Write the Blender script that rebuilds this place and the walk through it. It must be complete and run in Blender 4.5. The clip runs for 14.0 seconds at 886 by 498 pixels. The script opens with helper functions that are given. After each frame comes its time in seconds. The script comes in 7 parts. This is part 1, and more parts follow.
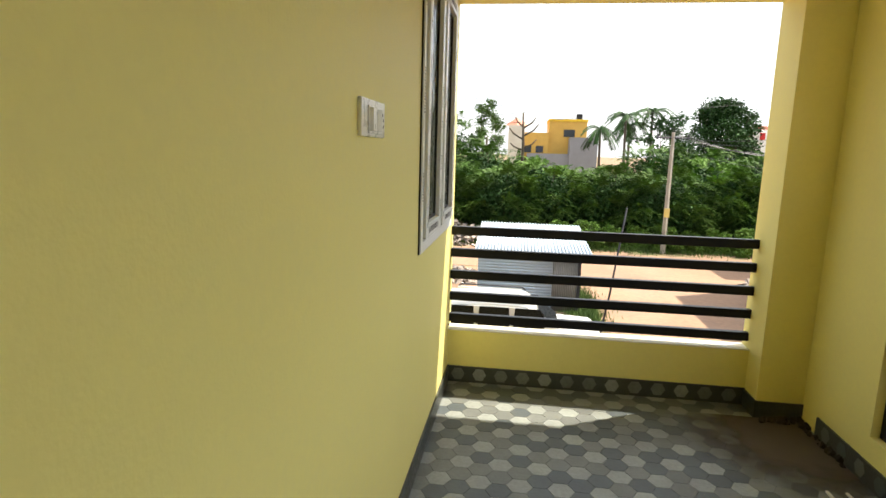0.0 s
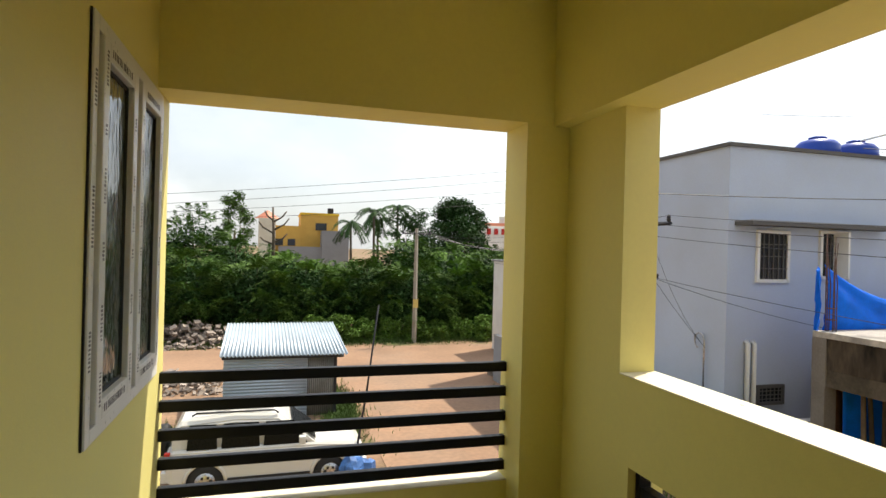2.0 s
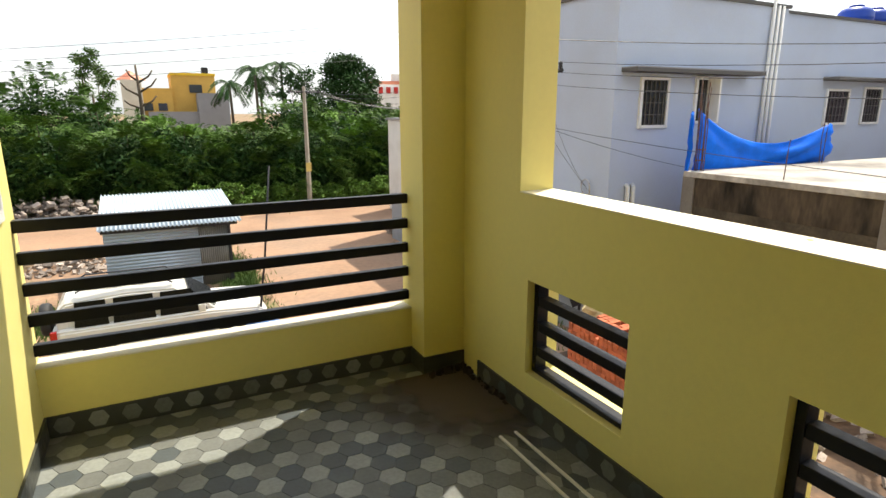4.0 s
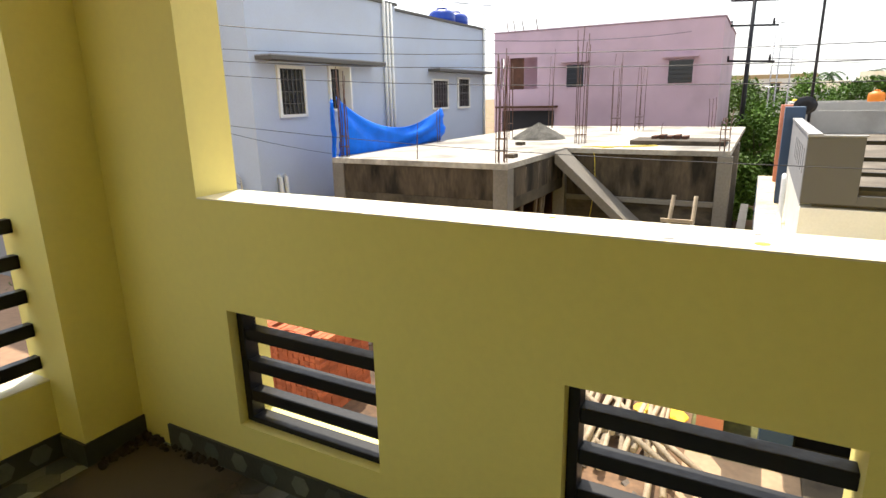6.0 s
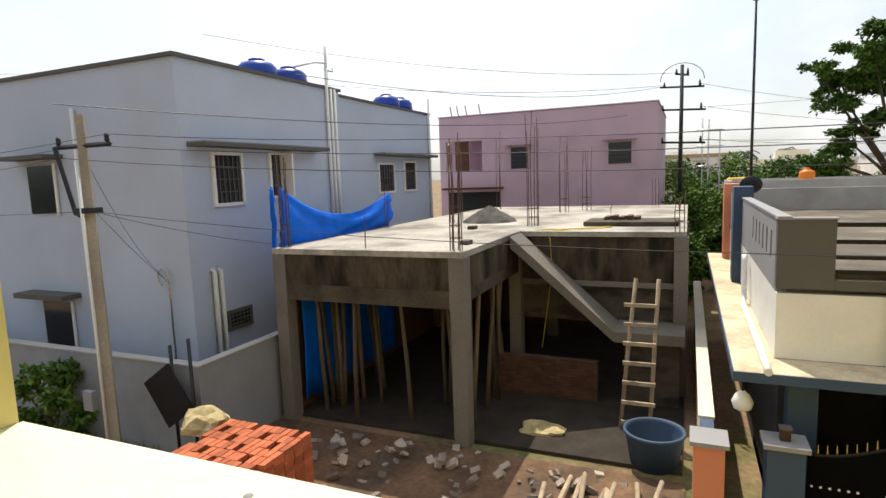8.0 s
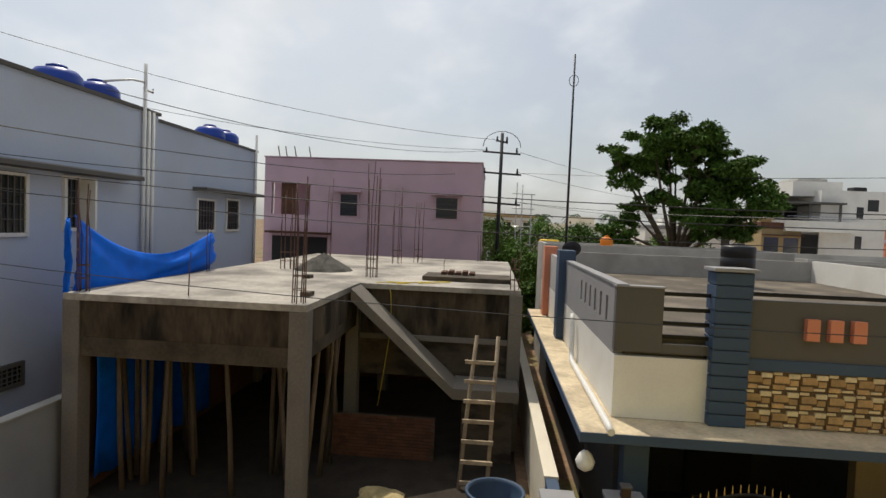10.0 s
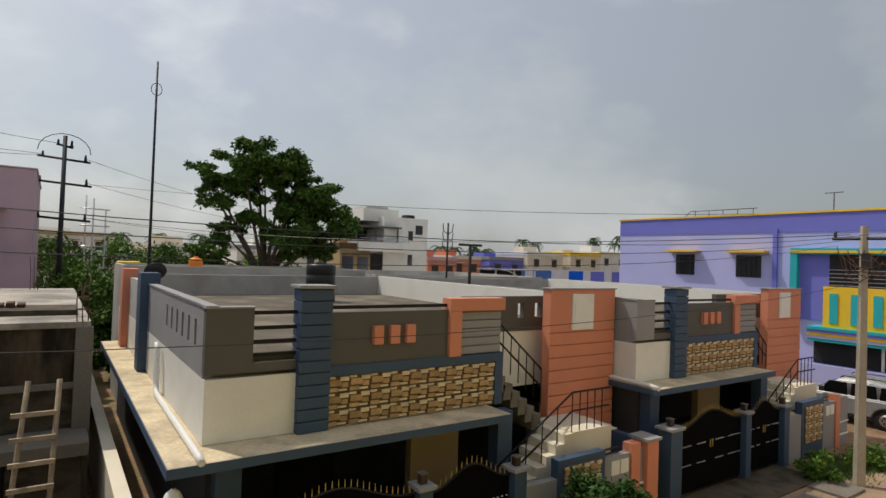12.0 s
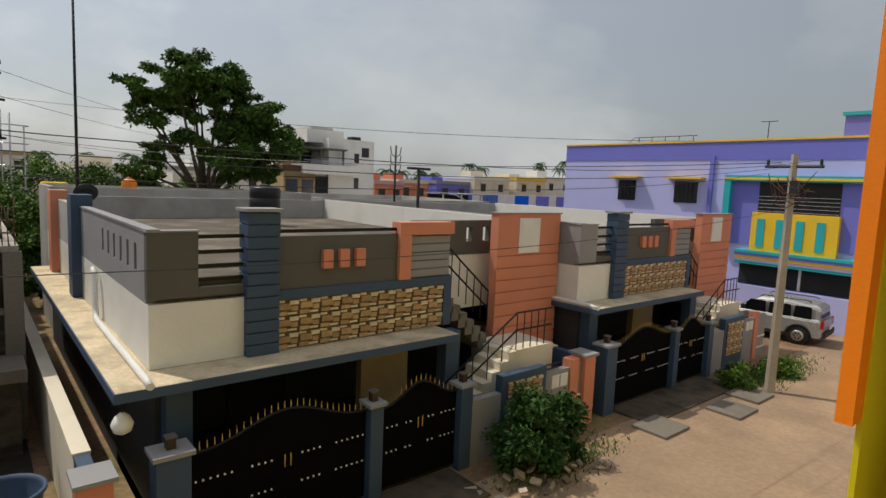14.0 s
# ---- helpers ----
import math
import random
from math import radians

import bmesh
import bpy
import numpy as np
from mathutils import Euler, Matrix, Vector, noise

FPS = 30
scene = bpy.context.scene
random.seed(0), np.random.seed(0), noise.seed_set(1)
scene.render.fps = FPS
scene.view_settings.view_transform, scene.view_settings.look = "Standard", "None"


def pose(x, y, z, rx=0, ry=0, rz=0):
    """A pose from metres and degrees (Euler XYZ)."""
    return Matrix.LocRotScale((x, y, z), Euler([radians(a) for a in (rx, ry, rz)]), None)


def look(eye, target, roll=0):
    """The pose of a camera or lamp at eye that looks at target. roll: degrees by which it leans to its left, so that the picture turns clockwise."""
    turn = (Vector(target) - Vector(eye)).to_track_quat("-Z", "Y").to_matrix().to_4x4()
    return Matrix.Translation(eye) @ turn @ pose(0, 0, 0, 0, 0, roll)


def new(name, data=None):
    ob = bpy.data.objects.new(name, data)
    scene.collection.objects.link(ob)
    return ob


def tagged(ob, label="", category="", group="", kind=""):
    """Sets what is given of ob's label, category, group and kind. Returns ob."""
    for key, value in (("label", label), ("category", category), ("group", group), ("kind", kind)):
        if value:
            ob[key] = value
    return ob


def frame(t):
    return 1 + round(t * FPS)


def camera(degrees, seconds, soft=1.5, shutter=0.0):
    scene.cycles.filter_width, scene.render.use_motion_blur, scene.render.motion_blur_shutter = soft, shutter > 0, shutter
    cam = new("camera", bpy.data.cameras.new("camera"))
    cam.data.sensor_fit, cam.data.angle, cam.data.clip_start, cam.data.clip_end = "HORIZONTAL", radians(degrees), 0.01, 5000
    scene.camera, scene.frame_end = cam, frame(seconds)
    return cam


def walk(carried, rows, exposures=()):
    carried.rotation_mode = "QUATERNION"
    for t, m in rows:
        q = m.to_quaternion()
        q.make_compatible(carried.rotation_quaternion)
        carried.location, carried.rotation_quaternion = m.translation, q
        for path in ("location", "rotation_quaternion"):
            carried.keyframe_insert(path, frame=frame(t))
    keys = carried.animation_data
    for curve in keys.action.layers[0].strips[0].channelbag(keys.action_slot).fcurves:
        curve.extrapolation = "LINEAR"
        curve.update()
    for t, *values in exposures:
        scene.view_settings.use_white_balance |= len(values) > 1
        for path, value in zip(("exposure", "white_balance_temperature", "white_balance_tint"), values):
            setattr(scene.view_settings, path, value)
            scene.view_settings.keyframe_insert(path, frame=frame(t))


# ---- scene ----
cam = camera(75.5, 14.0)
PATH = [
    (0, (0.657, 0.387, 1.405), (0.393, 2.341, 1.066), 1.6),
    (0.5, (0.723, 0.599, 1.404), (0.639, 2.582, 1.155), 2.1),
    (1, (0.766, 0.791, 1.49), (0.893, 2.781, 1.335), 2.2),
    (1.5, (0.766, 0.828, 1.563), (1.126, 2.794, 1.501), 2.1),
    (2, (0.758, 0.848, 1.572), (1.317, 2.768, 1.572), 1.5),
    (2.5, (0.752, 0.886, 1.512), (1.454, 2.758, 1.457), 0.6),
    (2.7, (0.761, 0.902, 1.48), (1.5, 2.757, 1.365), 0.1),
    (4.8, (0.826, 1.03, 1.346), (1.914, 2.605, 0.766), -0.6),
    (5, (0.87, 1.066, 1.329), (2.06, 2.57, 0.759), -1.0),
    (5.5, (0.924, 1.229, 1.318), (2.379, 2.481, 0.756), -1.0),
    (6, (0.962, 1.416, 1.35), (2.656, 2.351, 0.841), -1.2),
    (6.5, (1.124, 1.533, 1.357), (2.905, 2.33, 0.92), -1.8),
    (7, (1.359, 1.604, 1.399), (3.172, 2.364, 1.033), -2.0),
    (9.3, (2.170, 2.605, 1.496), (4.019, 3.362, 1.405), 0.2),
    (9.5, (2.182, 2.671, 1.513), (4.067, 3.332, 1.419), 1.0),
    (10, (2.193, 2.772, 1.540), (4.184, 2.939, 1.454), 2.3),
    (10.5, (2.185, 2.826, 1.551), (4.154, 2.480, 1.484), 2.9),
    (11, (2.182, 2.811, 1.549), (4.063, 2.133, 1.513), 2.4),
    (11.5, (2.178, 2.780, 1.543), (3.929, 1.814, 1.534), 2.2),
    (12, (2.166, 2.743, 1.548), (3.817, 1.615, 1.585), 2.0),
    (12.5, (2.153, 2.714, 1.549), (3.682, 1.425, 1.547), 2.2),
    (13, (2.216, 2.727, 1.557), (3.648, 1.331, 1.540), 2.2),
    (13.5, (2.220, 2.745, 1.561), (3.667, 1.366, 1.489), 2.1),
    (14, (2.225, 2.778, 1.542), (3.748, 1.501, 1.322), 2.5),
]
EXPOSURES = [(0.0, 1.35), (0.5, 1.22), (1.0, 1.0), (1.5, 0.72), (2.7, 0.47), (4.8, 1.1), (6.5, 1.1), (7.2, 0.75), (9.3, -0.2), (10.0, -0.38), (14.0, -0.5)]
walk(cam, [(t, look(eye, target, roll)) for t, eye, target, roll in PATH], EXPOSURES)

# ---- sky and sun ----
SUN_DIR = Vector((0.87 * math.cos(radians(59)), 0.493 * math.cos(radians(59)), math.sin(radians(59)))).normalized()
world = bpy.data.worlds.new("sky")
scene.world = world
world.use_nodes = True
wt = world.node_tree
wt.nodes.clear()
w_out = wt.nodes.new("ShaderNodeOutputWorld")
w_bg = wt.nodes.new("ShaderNodeBackground")
w_sky = wt.nodes.new("ShaderNodeTexSky")
w_sky.sky_type = "NISHITA"
w_sky.sun_disc = False
w_sky.sun_elevation = radians(59)
w_sky.sun_rotation = math.atan2(SUN_DIR.x, SUN_DIR.y)
w_sky.dust_density = 3.0
w_co = wt.nodes.new("ShaderNodeTexCoord")
w_map = wt.nodes.new("ShaderNodeMapping")
w_map.inputs["Scale"].default_value = (1.0, 1.0, 1.7)
w_map.inputs["Location"].default_value = (0.35, 0.9, 0.2)
w_n = wt.nodes.new("ShaderNodeTexNoise")
w_n.inputs["Scale"].default_value = 1.7
w_n.inputs["Detail"].default_value = 7
w_n.inputs["Roughness"].default_value = 0.55
w_ramp = wt.nodes.new("ShaderNodeValToRGB")
w_ramp.color_ramp.elements[0].position, w_ramp.color_ramp.elements[1].position = 0.47, 0.68
w_ramp.color_ramp.elements[0].color = (0.46, 0.46, 0.46, 1)
w_ramp.color_ramp.elements[1].color = (0.82, 0.82, 0.82, 1)
w_mix = wt.nodes.new("ShaderNodeMixRGB")
w_mix.inputs[2].default_value = (6.85, 7.1, 7.12, 1)
wt.links.new(w_co.outputs["Generated"], w_map.inputs["Vector"])
wt.links.new(w_map.outputs[0], w_n.inputs["Vector"])
wt.links.new(w_n.outputs["Fac"], w_ramp.inputs["Fac"])
wt.links.new(w_ramp.outputs["Color"], w_mix.inputs[0])
wt.links.new(w_sky.outputs[0], w_mix.inputs[1])
# heaped clouds over the thin veil, brighter towards the sun
w_dot = wt.nodes.new("ShaderNodeVectorMath")
w_dot.operation = "DOT_PRODUCT"
w_dot.inputs[1].default_value = SUN_DIR
wt.links.new(w_co.outputs["Generated"], w_dot.inputs[0])
w_side = wt.nodes.new("ShaderNodeMapRange")
w_side.inputs[1].default_value, w_side.inputs[2].default_value = -0.45, 0.75
w_side.inputs[3].default_value, w_side.inputs[4].default_value = 0.74, 1.42
wt.links.new(w_dot.outputs["Value"], w_side.inputs[0])
w_n2 = wt.nodes.new("ShaderNodeTexNoise")
w_n2.inputs["Scale"].default_value = 2.6
w_n2.inputs["Detail"].default_value = 9
w_n2.inputs["Roughness"].default_value = 0.5
wt.links.new(w_map.outputs[0], w_n2.inputs["Vector"])
w_heap = wt.nodes.new("ShaderNodeMapRange")
w_heap.interpolation_type = "SMOOTHSTEP"
w_heap.inputs[1].default_value, w_heap.inputs[2].default_value = 0.54, 0.72
w_heap.inputs[3].default_value, w_heap.inputs[4].default_value = 0.0, 0.5
wt.links.new(w_n2.outputs["Fac"], w_heap.inputs[0])
w_mix2 = wt.nodes.new("ShaderNodeMixRGB")
w_mix2.inputs[2].default_value = (9.4, 9.4, 9.3, 1)
wt.links.new(w_heap.outputs[0], w_mix2.inputs[0])
wt.links.new(w_mix.outputs[0], w_mix2.inputs[1])
w_gain = wt.nodes.new("ShaderNodeVectorMath")
w_gain.operation = "SCALE"
wt.links.new(w_mix2.outputs[0], w_gain.inputs[0])
wt.links.new(w_side.outputs[0], w_gain.inputs["Scale"])
wt.links.new(w_gain.outputs[0], w_bg.inputs["Color"])
w_bg.inputs["Strength"].default_value = 0.1
wt.links.new(w_bg.outputs[0], w_out.inputs["Surface"])
sun_data = bpy.data.lights.new("sun", "SUN")
sun_data.energy, sun_data.angle, sun_data.color = 4.0, radians(0.6), (1.0, 0.91, 0.76)
sun = new("sun", sun_data)
sun.matrix_world = look(SUN_DIR * 60, (0, 0, 0))


# ---- materials ----
def mat(name, col, rough=0.75, var=0.12, scale=1.2, fine=0.08, fscale=35.0, bump=0.15, bscale=90.0, metal=0.0, spec=0.4, piece=0.0, stain=None, stain_amt=0.0, stain_scale=0.8, stretch=(1, 1, 1)):
    m = bpy.data.materials.new(name)
    m.use_nodes = True
    nt = m.node_tree
    N, L = nt.nodes, nt.links
    b = N["Principled BSDF"]
    geo = N.new("ShaderNodeNewGeometry")
    mp = N.new("ShaderNodeMapping")
    mp.inputs["Scale"].default_value = stretch
    L.new(geo.outputs["Position"], mp.inputs["Vector"])

    def noise_node(sc, det=4):
        n = N.new("ShaderNodeTexNoise")
        n.inputs["Scale"].default_value = sc
        n.inputs["Detail"].default_value = det
        L.new(mp.outputs[0], n.inputs["Vector"])
        return n

    def scaled(src, lo, hi, a=0.3, c=0.7):
        r = N.new("ShaderNodeMapRange")
        r.inputs[1].default_value, r.inputs[2].default_value = a, c
        r.inputs[3].default_value, r.inputs[4].default_value = lo, hi
        L.new(src, r.inputs[0])
        return r.outputs[0]

    n1, n2 = noise_node(scale), noise_node(fscale, 3)
    v1, v2 = scaled(n1.outputs["Fac"], 1 - var, 1 + var), scaled(n2.outputs["Fac"], 1 - fine, 1 + fine)
    mul = N.new("ShaderNodeMath")
    mul.operation = "MULTIPLY"
    L.new(v1, mul.inputs[0])
    L.new(v2, mul.inputs[1])
    value = mul.outputs[0]
    if piece:
        oi = N.new("ShaderNodeObjectInfo")
        isl = N.new("ShaderNodeMath")
        isl.operation = "ADD"
        L.new(oi.outputs["Random"], isl.inputs[0])
        L.new(geo.outputs["Random Per Island"], isl.inputs[1])
        fr = N.new("ShaderNodeMath")
        fr.operation = "FRACT"
        L.new(isl.outputs[0], fr.inputs[0])
        v3 = scaled(fr.outputs[0], 1 - piece, 1 + piece, 0, 1)
        m2 = N.new("ShaderNodeMath")
        m2.operation = "MULTIPLY"
        L.new(value, m2.inputs[0])
        L.new(v3, m2.inputs[1])
        value = m2.outputs[0]
    mixc = N.new("ShaderNodeVectorMath")
    mixc.operation = "SCALE"
    L.new(value, mixc.inputs["Scale"])
    base = N.new("ShaderNodeRGB")
    base.outputs[0].default_value = (*col, 1)
    source = base.outputs[0]
    if stain:
        sn = noise_node(stain_scale, 6)
        sf = scaled(sn.outputs["Fac"], 0, stain_amt, 0.48, 0.64)
        mx = N.new("ShaderNodeMixRGB")
        L.new(sf, mx.inputs[0])
        L.new(source, mx.inputs[1])
        mx.inputs[2].default_value = (*stain, 1)
        source = mx.outputs[0]
    L.new(source, mixc.inputs[0])
    L.new(mixc.outputs[0], b.inputs["Base Color"])
    b.inputs["Metallic"].default_value = metal
    b.inputs["Specular IOR Level"].default_value = spec
    L.new(scaled(n2.outputs["Fac"], max(0.02, rough - 0.08), min(1, rough + 0.08)), b.inputs["Roughness"])
    if bump:
        bp = N.new("ShaderNodeBump")
        bp.inputs["Strength"].default_value = bump
        bp.inputs["Distance"].default_value = 0.01
        L.new(noise_node(bscale, 4).outputs["Fac"], bp.inputs["Height"])
        L.new(bp.outputs[0], b.inputs["Normal"])
    return m


YELLOW = mat("cream_yellow_paint", (0.83, 0.745, 0.275), 0.6, 0.03, 0.7, 0.015, 40, 0.08, 120, spec=0.3)
OUTER_YELLOW = mat("bright_yellow_paint", (0.68, 0.58, 0.012), 0.6, 0.04, 0.7, 0.02, 40, 0.1, 120)
ORANGE = mat("orange_paint", (0.95, 0.25, 0.005), 0.6, 0.04, 0.8, 0.02)
WHITE = mat("white_paint", (0.78, 0.77, 0.73), 0.6, 0.05, 0.8, 0.03, stain=(0.5, 0.48, 0.42), stain_amt=0.35)
# paler than the yellow wall: strong sun on the tops is in the colour
SILL_WHITE = mat("sunlit_sill_tint", (0.80, 0.74, 0.55), 0.55, 0.05, 2, 0.04)
BLACK = mat("black_enamel", (0.010, 0.010, 0.012), 0.45, 0.1, 5, 0.1, bump=0.05, spec=0.25)
GATE = mat("dull_black_sheet", (0.004, 0.004, 0.005), 0.75, 0.2, 3, 0.1, bump=0.05, spec=0.03)
UPVC = mat("white_plastic", (0.84, 0.84, 0.81), 0.35, 0.03, 4, 0.02, bump=0.02)
SWITCH = mat("switch_plastic", (0.80, 0.79, 0.74), 0.3, 0.02, 4, 0.01, bump=0.0)
RUBBER = mat("black_rubber", (0.02, 0.02, 0.02), 0.7)
PRINT = mat("film_print", (0.12, 0.11, 0.12), 0.6, bump=0)
TILE_L = mat("light_hex_tile", (0.255, 0.275, 0.26), 0.45, 0.12, 6, 0.12, 60, 0.1, 60, piece=0.12)
TILE_M = mat("mid_hex_tile", (0.15, 0.16, 0.152), 0.45, 0.12, 6, 0.12, 60, 0.1, 60, piece=0.12)
TILE_D = mat("dark_hex_tile", (0.078, 0.092, 0.098), 0.45, 0.12, 6, 0.12, 60, 0.1, 60, piece=0.12)
GROUT = mat("tile_joint", (0.105, 0.11, 0.11), 0.8, stain=(0.16, 0.12, 0.08), stain_amt=0.7, stain_scale=2)
SKIRT = mat("skirting_tile", (0.05, 0.055, 0.05), 0.4, 0.2, 5)
DIRT = mat("cement_dirt", (0.03, 0.022, 0.015), 0.95, 0.3, 9, 0.2, bump=0.6, bscale=40)
CONC = mat("grey_concrete", (0.185, 0.165, 0.14), 0.9, 0.2, 0.9, 0.12, 20, 0.5, 40, stain=(0.14, 0.13, 0.11), stain_amt=0.7, stain_scale=0.9)
# stains and drips are the plaster's own; the dark bases also carry shade
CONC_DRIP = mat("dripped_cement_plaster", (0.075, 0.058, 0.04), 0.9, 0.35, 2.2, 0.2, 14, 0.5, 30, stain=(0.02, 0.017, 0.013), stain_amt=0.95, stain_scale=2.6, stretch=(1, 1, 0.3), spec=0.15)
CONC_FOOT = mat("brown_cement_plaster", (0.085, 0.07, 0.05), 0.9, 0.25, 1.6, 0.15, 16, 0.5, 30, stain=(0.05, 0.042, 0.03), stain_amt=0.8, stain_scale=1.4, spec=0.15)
CONC_DARK = mat("dark_cement_plaster", (0.085, 0.067, 0.047), 0.9, 0.3, 1.3, 0.15, 18, 0.5, 30, stain=(0.03, 0.024, 0.018), stain_amt=0.9, stain_scale=1.6, stretch=(1, 1, 2.2))
SLAB_TOP = mat("pale_slab_screed", (0.38, 0.35, 0.305), 0.8, 0.28, 0.9, 0.18, 9, 0.4, 25, stain=(0.17, 0.155, 0.135), stain_amt=0.9, stain_scale=0.55)
BLUE_WALL = mat("pale_blue_wall", (0.46, 0.52, 0.635), 0.75, 0.05, 0.4, 0.03, 25, 0.1, 80, stain=(0.43, 0.46, 0.52), stain_amt=0.5, stain_scale=0.35)
PINK = mat("pink_wall", (0.56, 0.40, 0.47), 0.8, 0.07, 0.4, 0.03, stain=(0.42, 0.31, 0.36), stain_amt=0.5, stain_scale=0.5)
PARAPET = mat("dull_white_parapet", (0.42, 0.41, 0.39), 0.8, 0.1, 0.8, 0.06, stain=(0.25, 0.24, 0.22), stain_amt=0.6, stain_scale=0.7)
GREY_DARK = mat("dark_grey_paint", (0.10, 0.095, 0.088), 0.7, 0.06, 1, 0.04)
GREY_MID = mat("grey_paint", (0.27, 0.27, 0.28), 0.7, 0.06, 1, 0.04)
CREAM = mat("cream_paint", (0.72, 0.66, 0.54), 0.7, 0.05, 0.8, 0.03, stain=(0.5, 0.44, 0.33), stain_amt=0.4)
BLUE_PAINT = mat("slate_blue_paint", (0.042, 0.075, 0.135), 0.6, 0.08, 1, 0.05)
SALMON = mat("salmon_orange_paint", (0.62, 0.235, 0.14), 0.65, 0.05, 1, 0.03)
BEIGE = mat("beige_wall", (0.42, 0.31, 0.16), 0.75, 0.06)
VIOLET = mat("violet_blue_wall", (0.17, 0.18, 0.62), 0.7, 0.04, 0.5)
LILAC = mat("lilac_wall", (0.46, 0.48, 0.84), 0.7, 0.04, 0.5)
TEAL = mat("teal_paint", (0.02, 0.40, 0.46), 0.6, 0.05)
SUN_YELLOW = mat("sunny_yellow_paint", (0.80, 0.52, 0.03), 0.6, 0.05)
# near-black fill that paints the shade inside openings
DARK = mat("near_black_fill", (0.02, 0.02, 0.022), 0.8)
STONE1 = mat("tan_stone_tile", (0.42, 0.27, 0.13), 0.55, 0.2, 6, 0.15, piece=0.2)
STONE2 = mat("dark_stone_tile", (0.12, 0.075, 0.04), 0.55, 0.2, 6, 0.15, piece=0.2)
STONE3 = mat("pale_stone_tile", (0.62, 0.52, 0.34), 0.55, 0.15, 6, 0.12, piece=0.15)
WOOD = mat("weathered_pole_wood", (0.12, 0.088, 0.058), 0.85, 0.25, 5, 0.2, 40, 0.4, 50, piece=0.25, stretch=(1, 1, 0.3))
PALE_WOOD = mat("pale_peeled_wood", (0.36, 0.285, 0.20), 0.85, 0.2, 5, 0.2, piece=0.25)
BRICK = mat("red_brick", (0.42, 0.115, 0.05), 0.9, 0.15, 4, 0.15, 40, 0.5, 60, piece=0.25)
BRICK_DULL = mat("dark_brick", (0.10, 0.045, 0.028), 0.9, 0.2, 4, 0.15, 40, 0.5, 60, piece=0.2)
RUST = mat("rusty_rebar", (0.11, 0.06, 0.045), 0.8, 0.2, 8)
STEEL_DARK = mat("dark_steel", (0.03, 0.03, 0.035), 0.5, metal=0.3)
PVC = mat("white_pvc_pipe", (0.72, 0.72, 0.70), 0.4, 0.05)
TARP = mat("blue_tarpaulin", (0.004, 0.13, 0.68), 0.55, 0.15, 2.5, 0.08, 25, 0.3, 12, spec=0.12)
TARP_PALE = mat("pale_blue_plastic", (0.06, 0.16, 0.42), 0.4, 0.4, 5, 0.2, 25, 0.4, 12)
SIGN = mat("pale_yellow_sign", (0.65, 0.5, 0.15), 0.6)
TANK = mat("blue_tank_plastic", (0.01, 0.05, 0.33), 0.35, 0.08)
TANK_K = mat("black_tank_plastic", (0.015, 0.015, 0.017), 0.35, 0.08)
SAND = mat("sandy_earth", (0.29, 0.178, 0.11), 0.95, 0.14, 0.35, 0.12, 6, 0.4, 12, stain=(0.25, 0.17, 0.115), stain_amt=0.8, stain_scale=0.25)
ROAD = mat("dusty_concrete_road", (0.28, 0.20, 0.135), 0.92, 0.15, 0.6, 0.12, 9, 0.35, 20, stain=(0.38, 0.26, 0.165), stain_amt=0.8, stain_scale=0.35)
EARTH = mat("brown_earth", (0.24, 0.15, 0.09), 0.95, 0.3, 0.8, 0.25, 8, 0.6, 10, stain=(0.10, 0.13, 0.035), stain_amt=0.75, stain_scale=0.3)
GRASS = mat("green_grass", (0.075, 0.13, 0.025), 0.8, 0.35, 1.5, 0.2, bump=0)
LEAF_G = mat("garden_leaf", (0.05, 0.10, 0.02), 0.6, 0.3, 0.5, 0.2, 8, 0, piece=0.5, spec=0.12)
PLOT = mat("churned_plot_earth", (0.15, 0.088, 0.05), 0.95, 0.3, 1.5, 0.25, 9, 0.7, 14, stain=(0.07, 0.05, 0.035), stain_amt=0.8, stain_scale=0.9)
# porch shade painted into the wall colour
PORCH_SHADE = mat("porch_shade_paint", (0.035, 0.037, 0.042), 0.6, 0.2, 2, 0.1)
# near-black earth: the shade under the slab is put into it
EARTH_SHADE = mat("slab_shade_earth", (0.035, 0.027, 0.02), 0.95, 0.3, 2, 0.25, 12, 0.6, 20)
# floor colour set near black to stand in for the porch's shade
PORCH_FLOOR_SHADE = mat("porch_floor_shade", (0.035, 0.03, 0.027), 0.5, 0.2, 3, 0.15)
TEAK = mat("dark_door_wood", (0.05, 0.026, 0.014), 0.5, 0.2, 3, 0.15)
TANK_O = mat("orange_tank_plastic", (0.75, 0.22, 0.02), 0.45, 0.08)
LEAF = mat("green_leaf", (0.068, 0.13, 0.02), 0.6, 0.3, 0.7, 0.2, 8, 0, piece=0.45, spec=0.15)
LEAF_B = mat("bright_leaf", (0.10, 0.185, 0.028), 0.6, 0.3, 0.4, 0.2, 8, 0, piece=0.45, spec=0.15)
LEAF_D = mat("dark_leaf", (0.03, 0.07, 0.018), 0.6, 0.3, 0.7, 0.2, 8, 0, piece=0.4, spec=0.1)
BARK = mat("tree_bark", (0.10, 0.075, 0.05), 0.9, 0.3, 6, 0.2, bump=0.6)
TIN = mat("galvanised_sheet", (0.45, 0.52, 0.58), 0.45, 0.1, 1.2, 0.08, metal=0.35)
TIN_DULL = mat("dull_corrugated_sheet", (0.28, 0.27, 0.25), 0.6, 0.2, 2, 0.1, metal=0.3)
CAR_WHITE = mat("white_car_paint", (0.64, 0.63, 0.58), 0.18, 0.02, 3, 0.01, bump=0, spec=0.6)
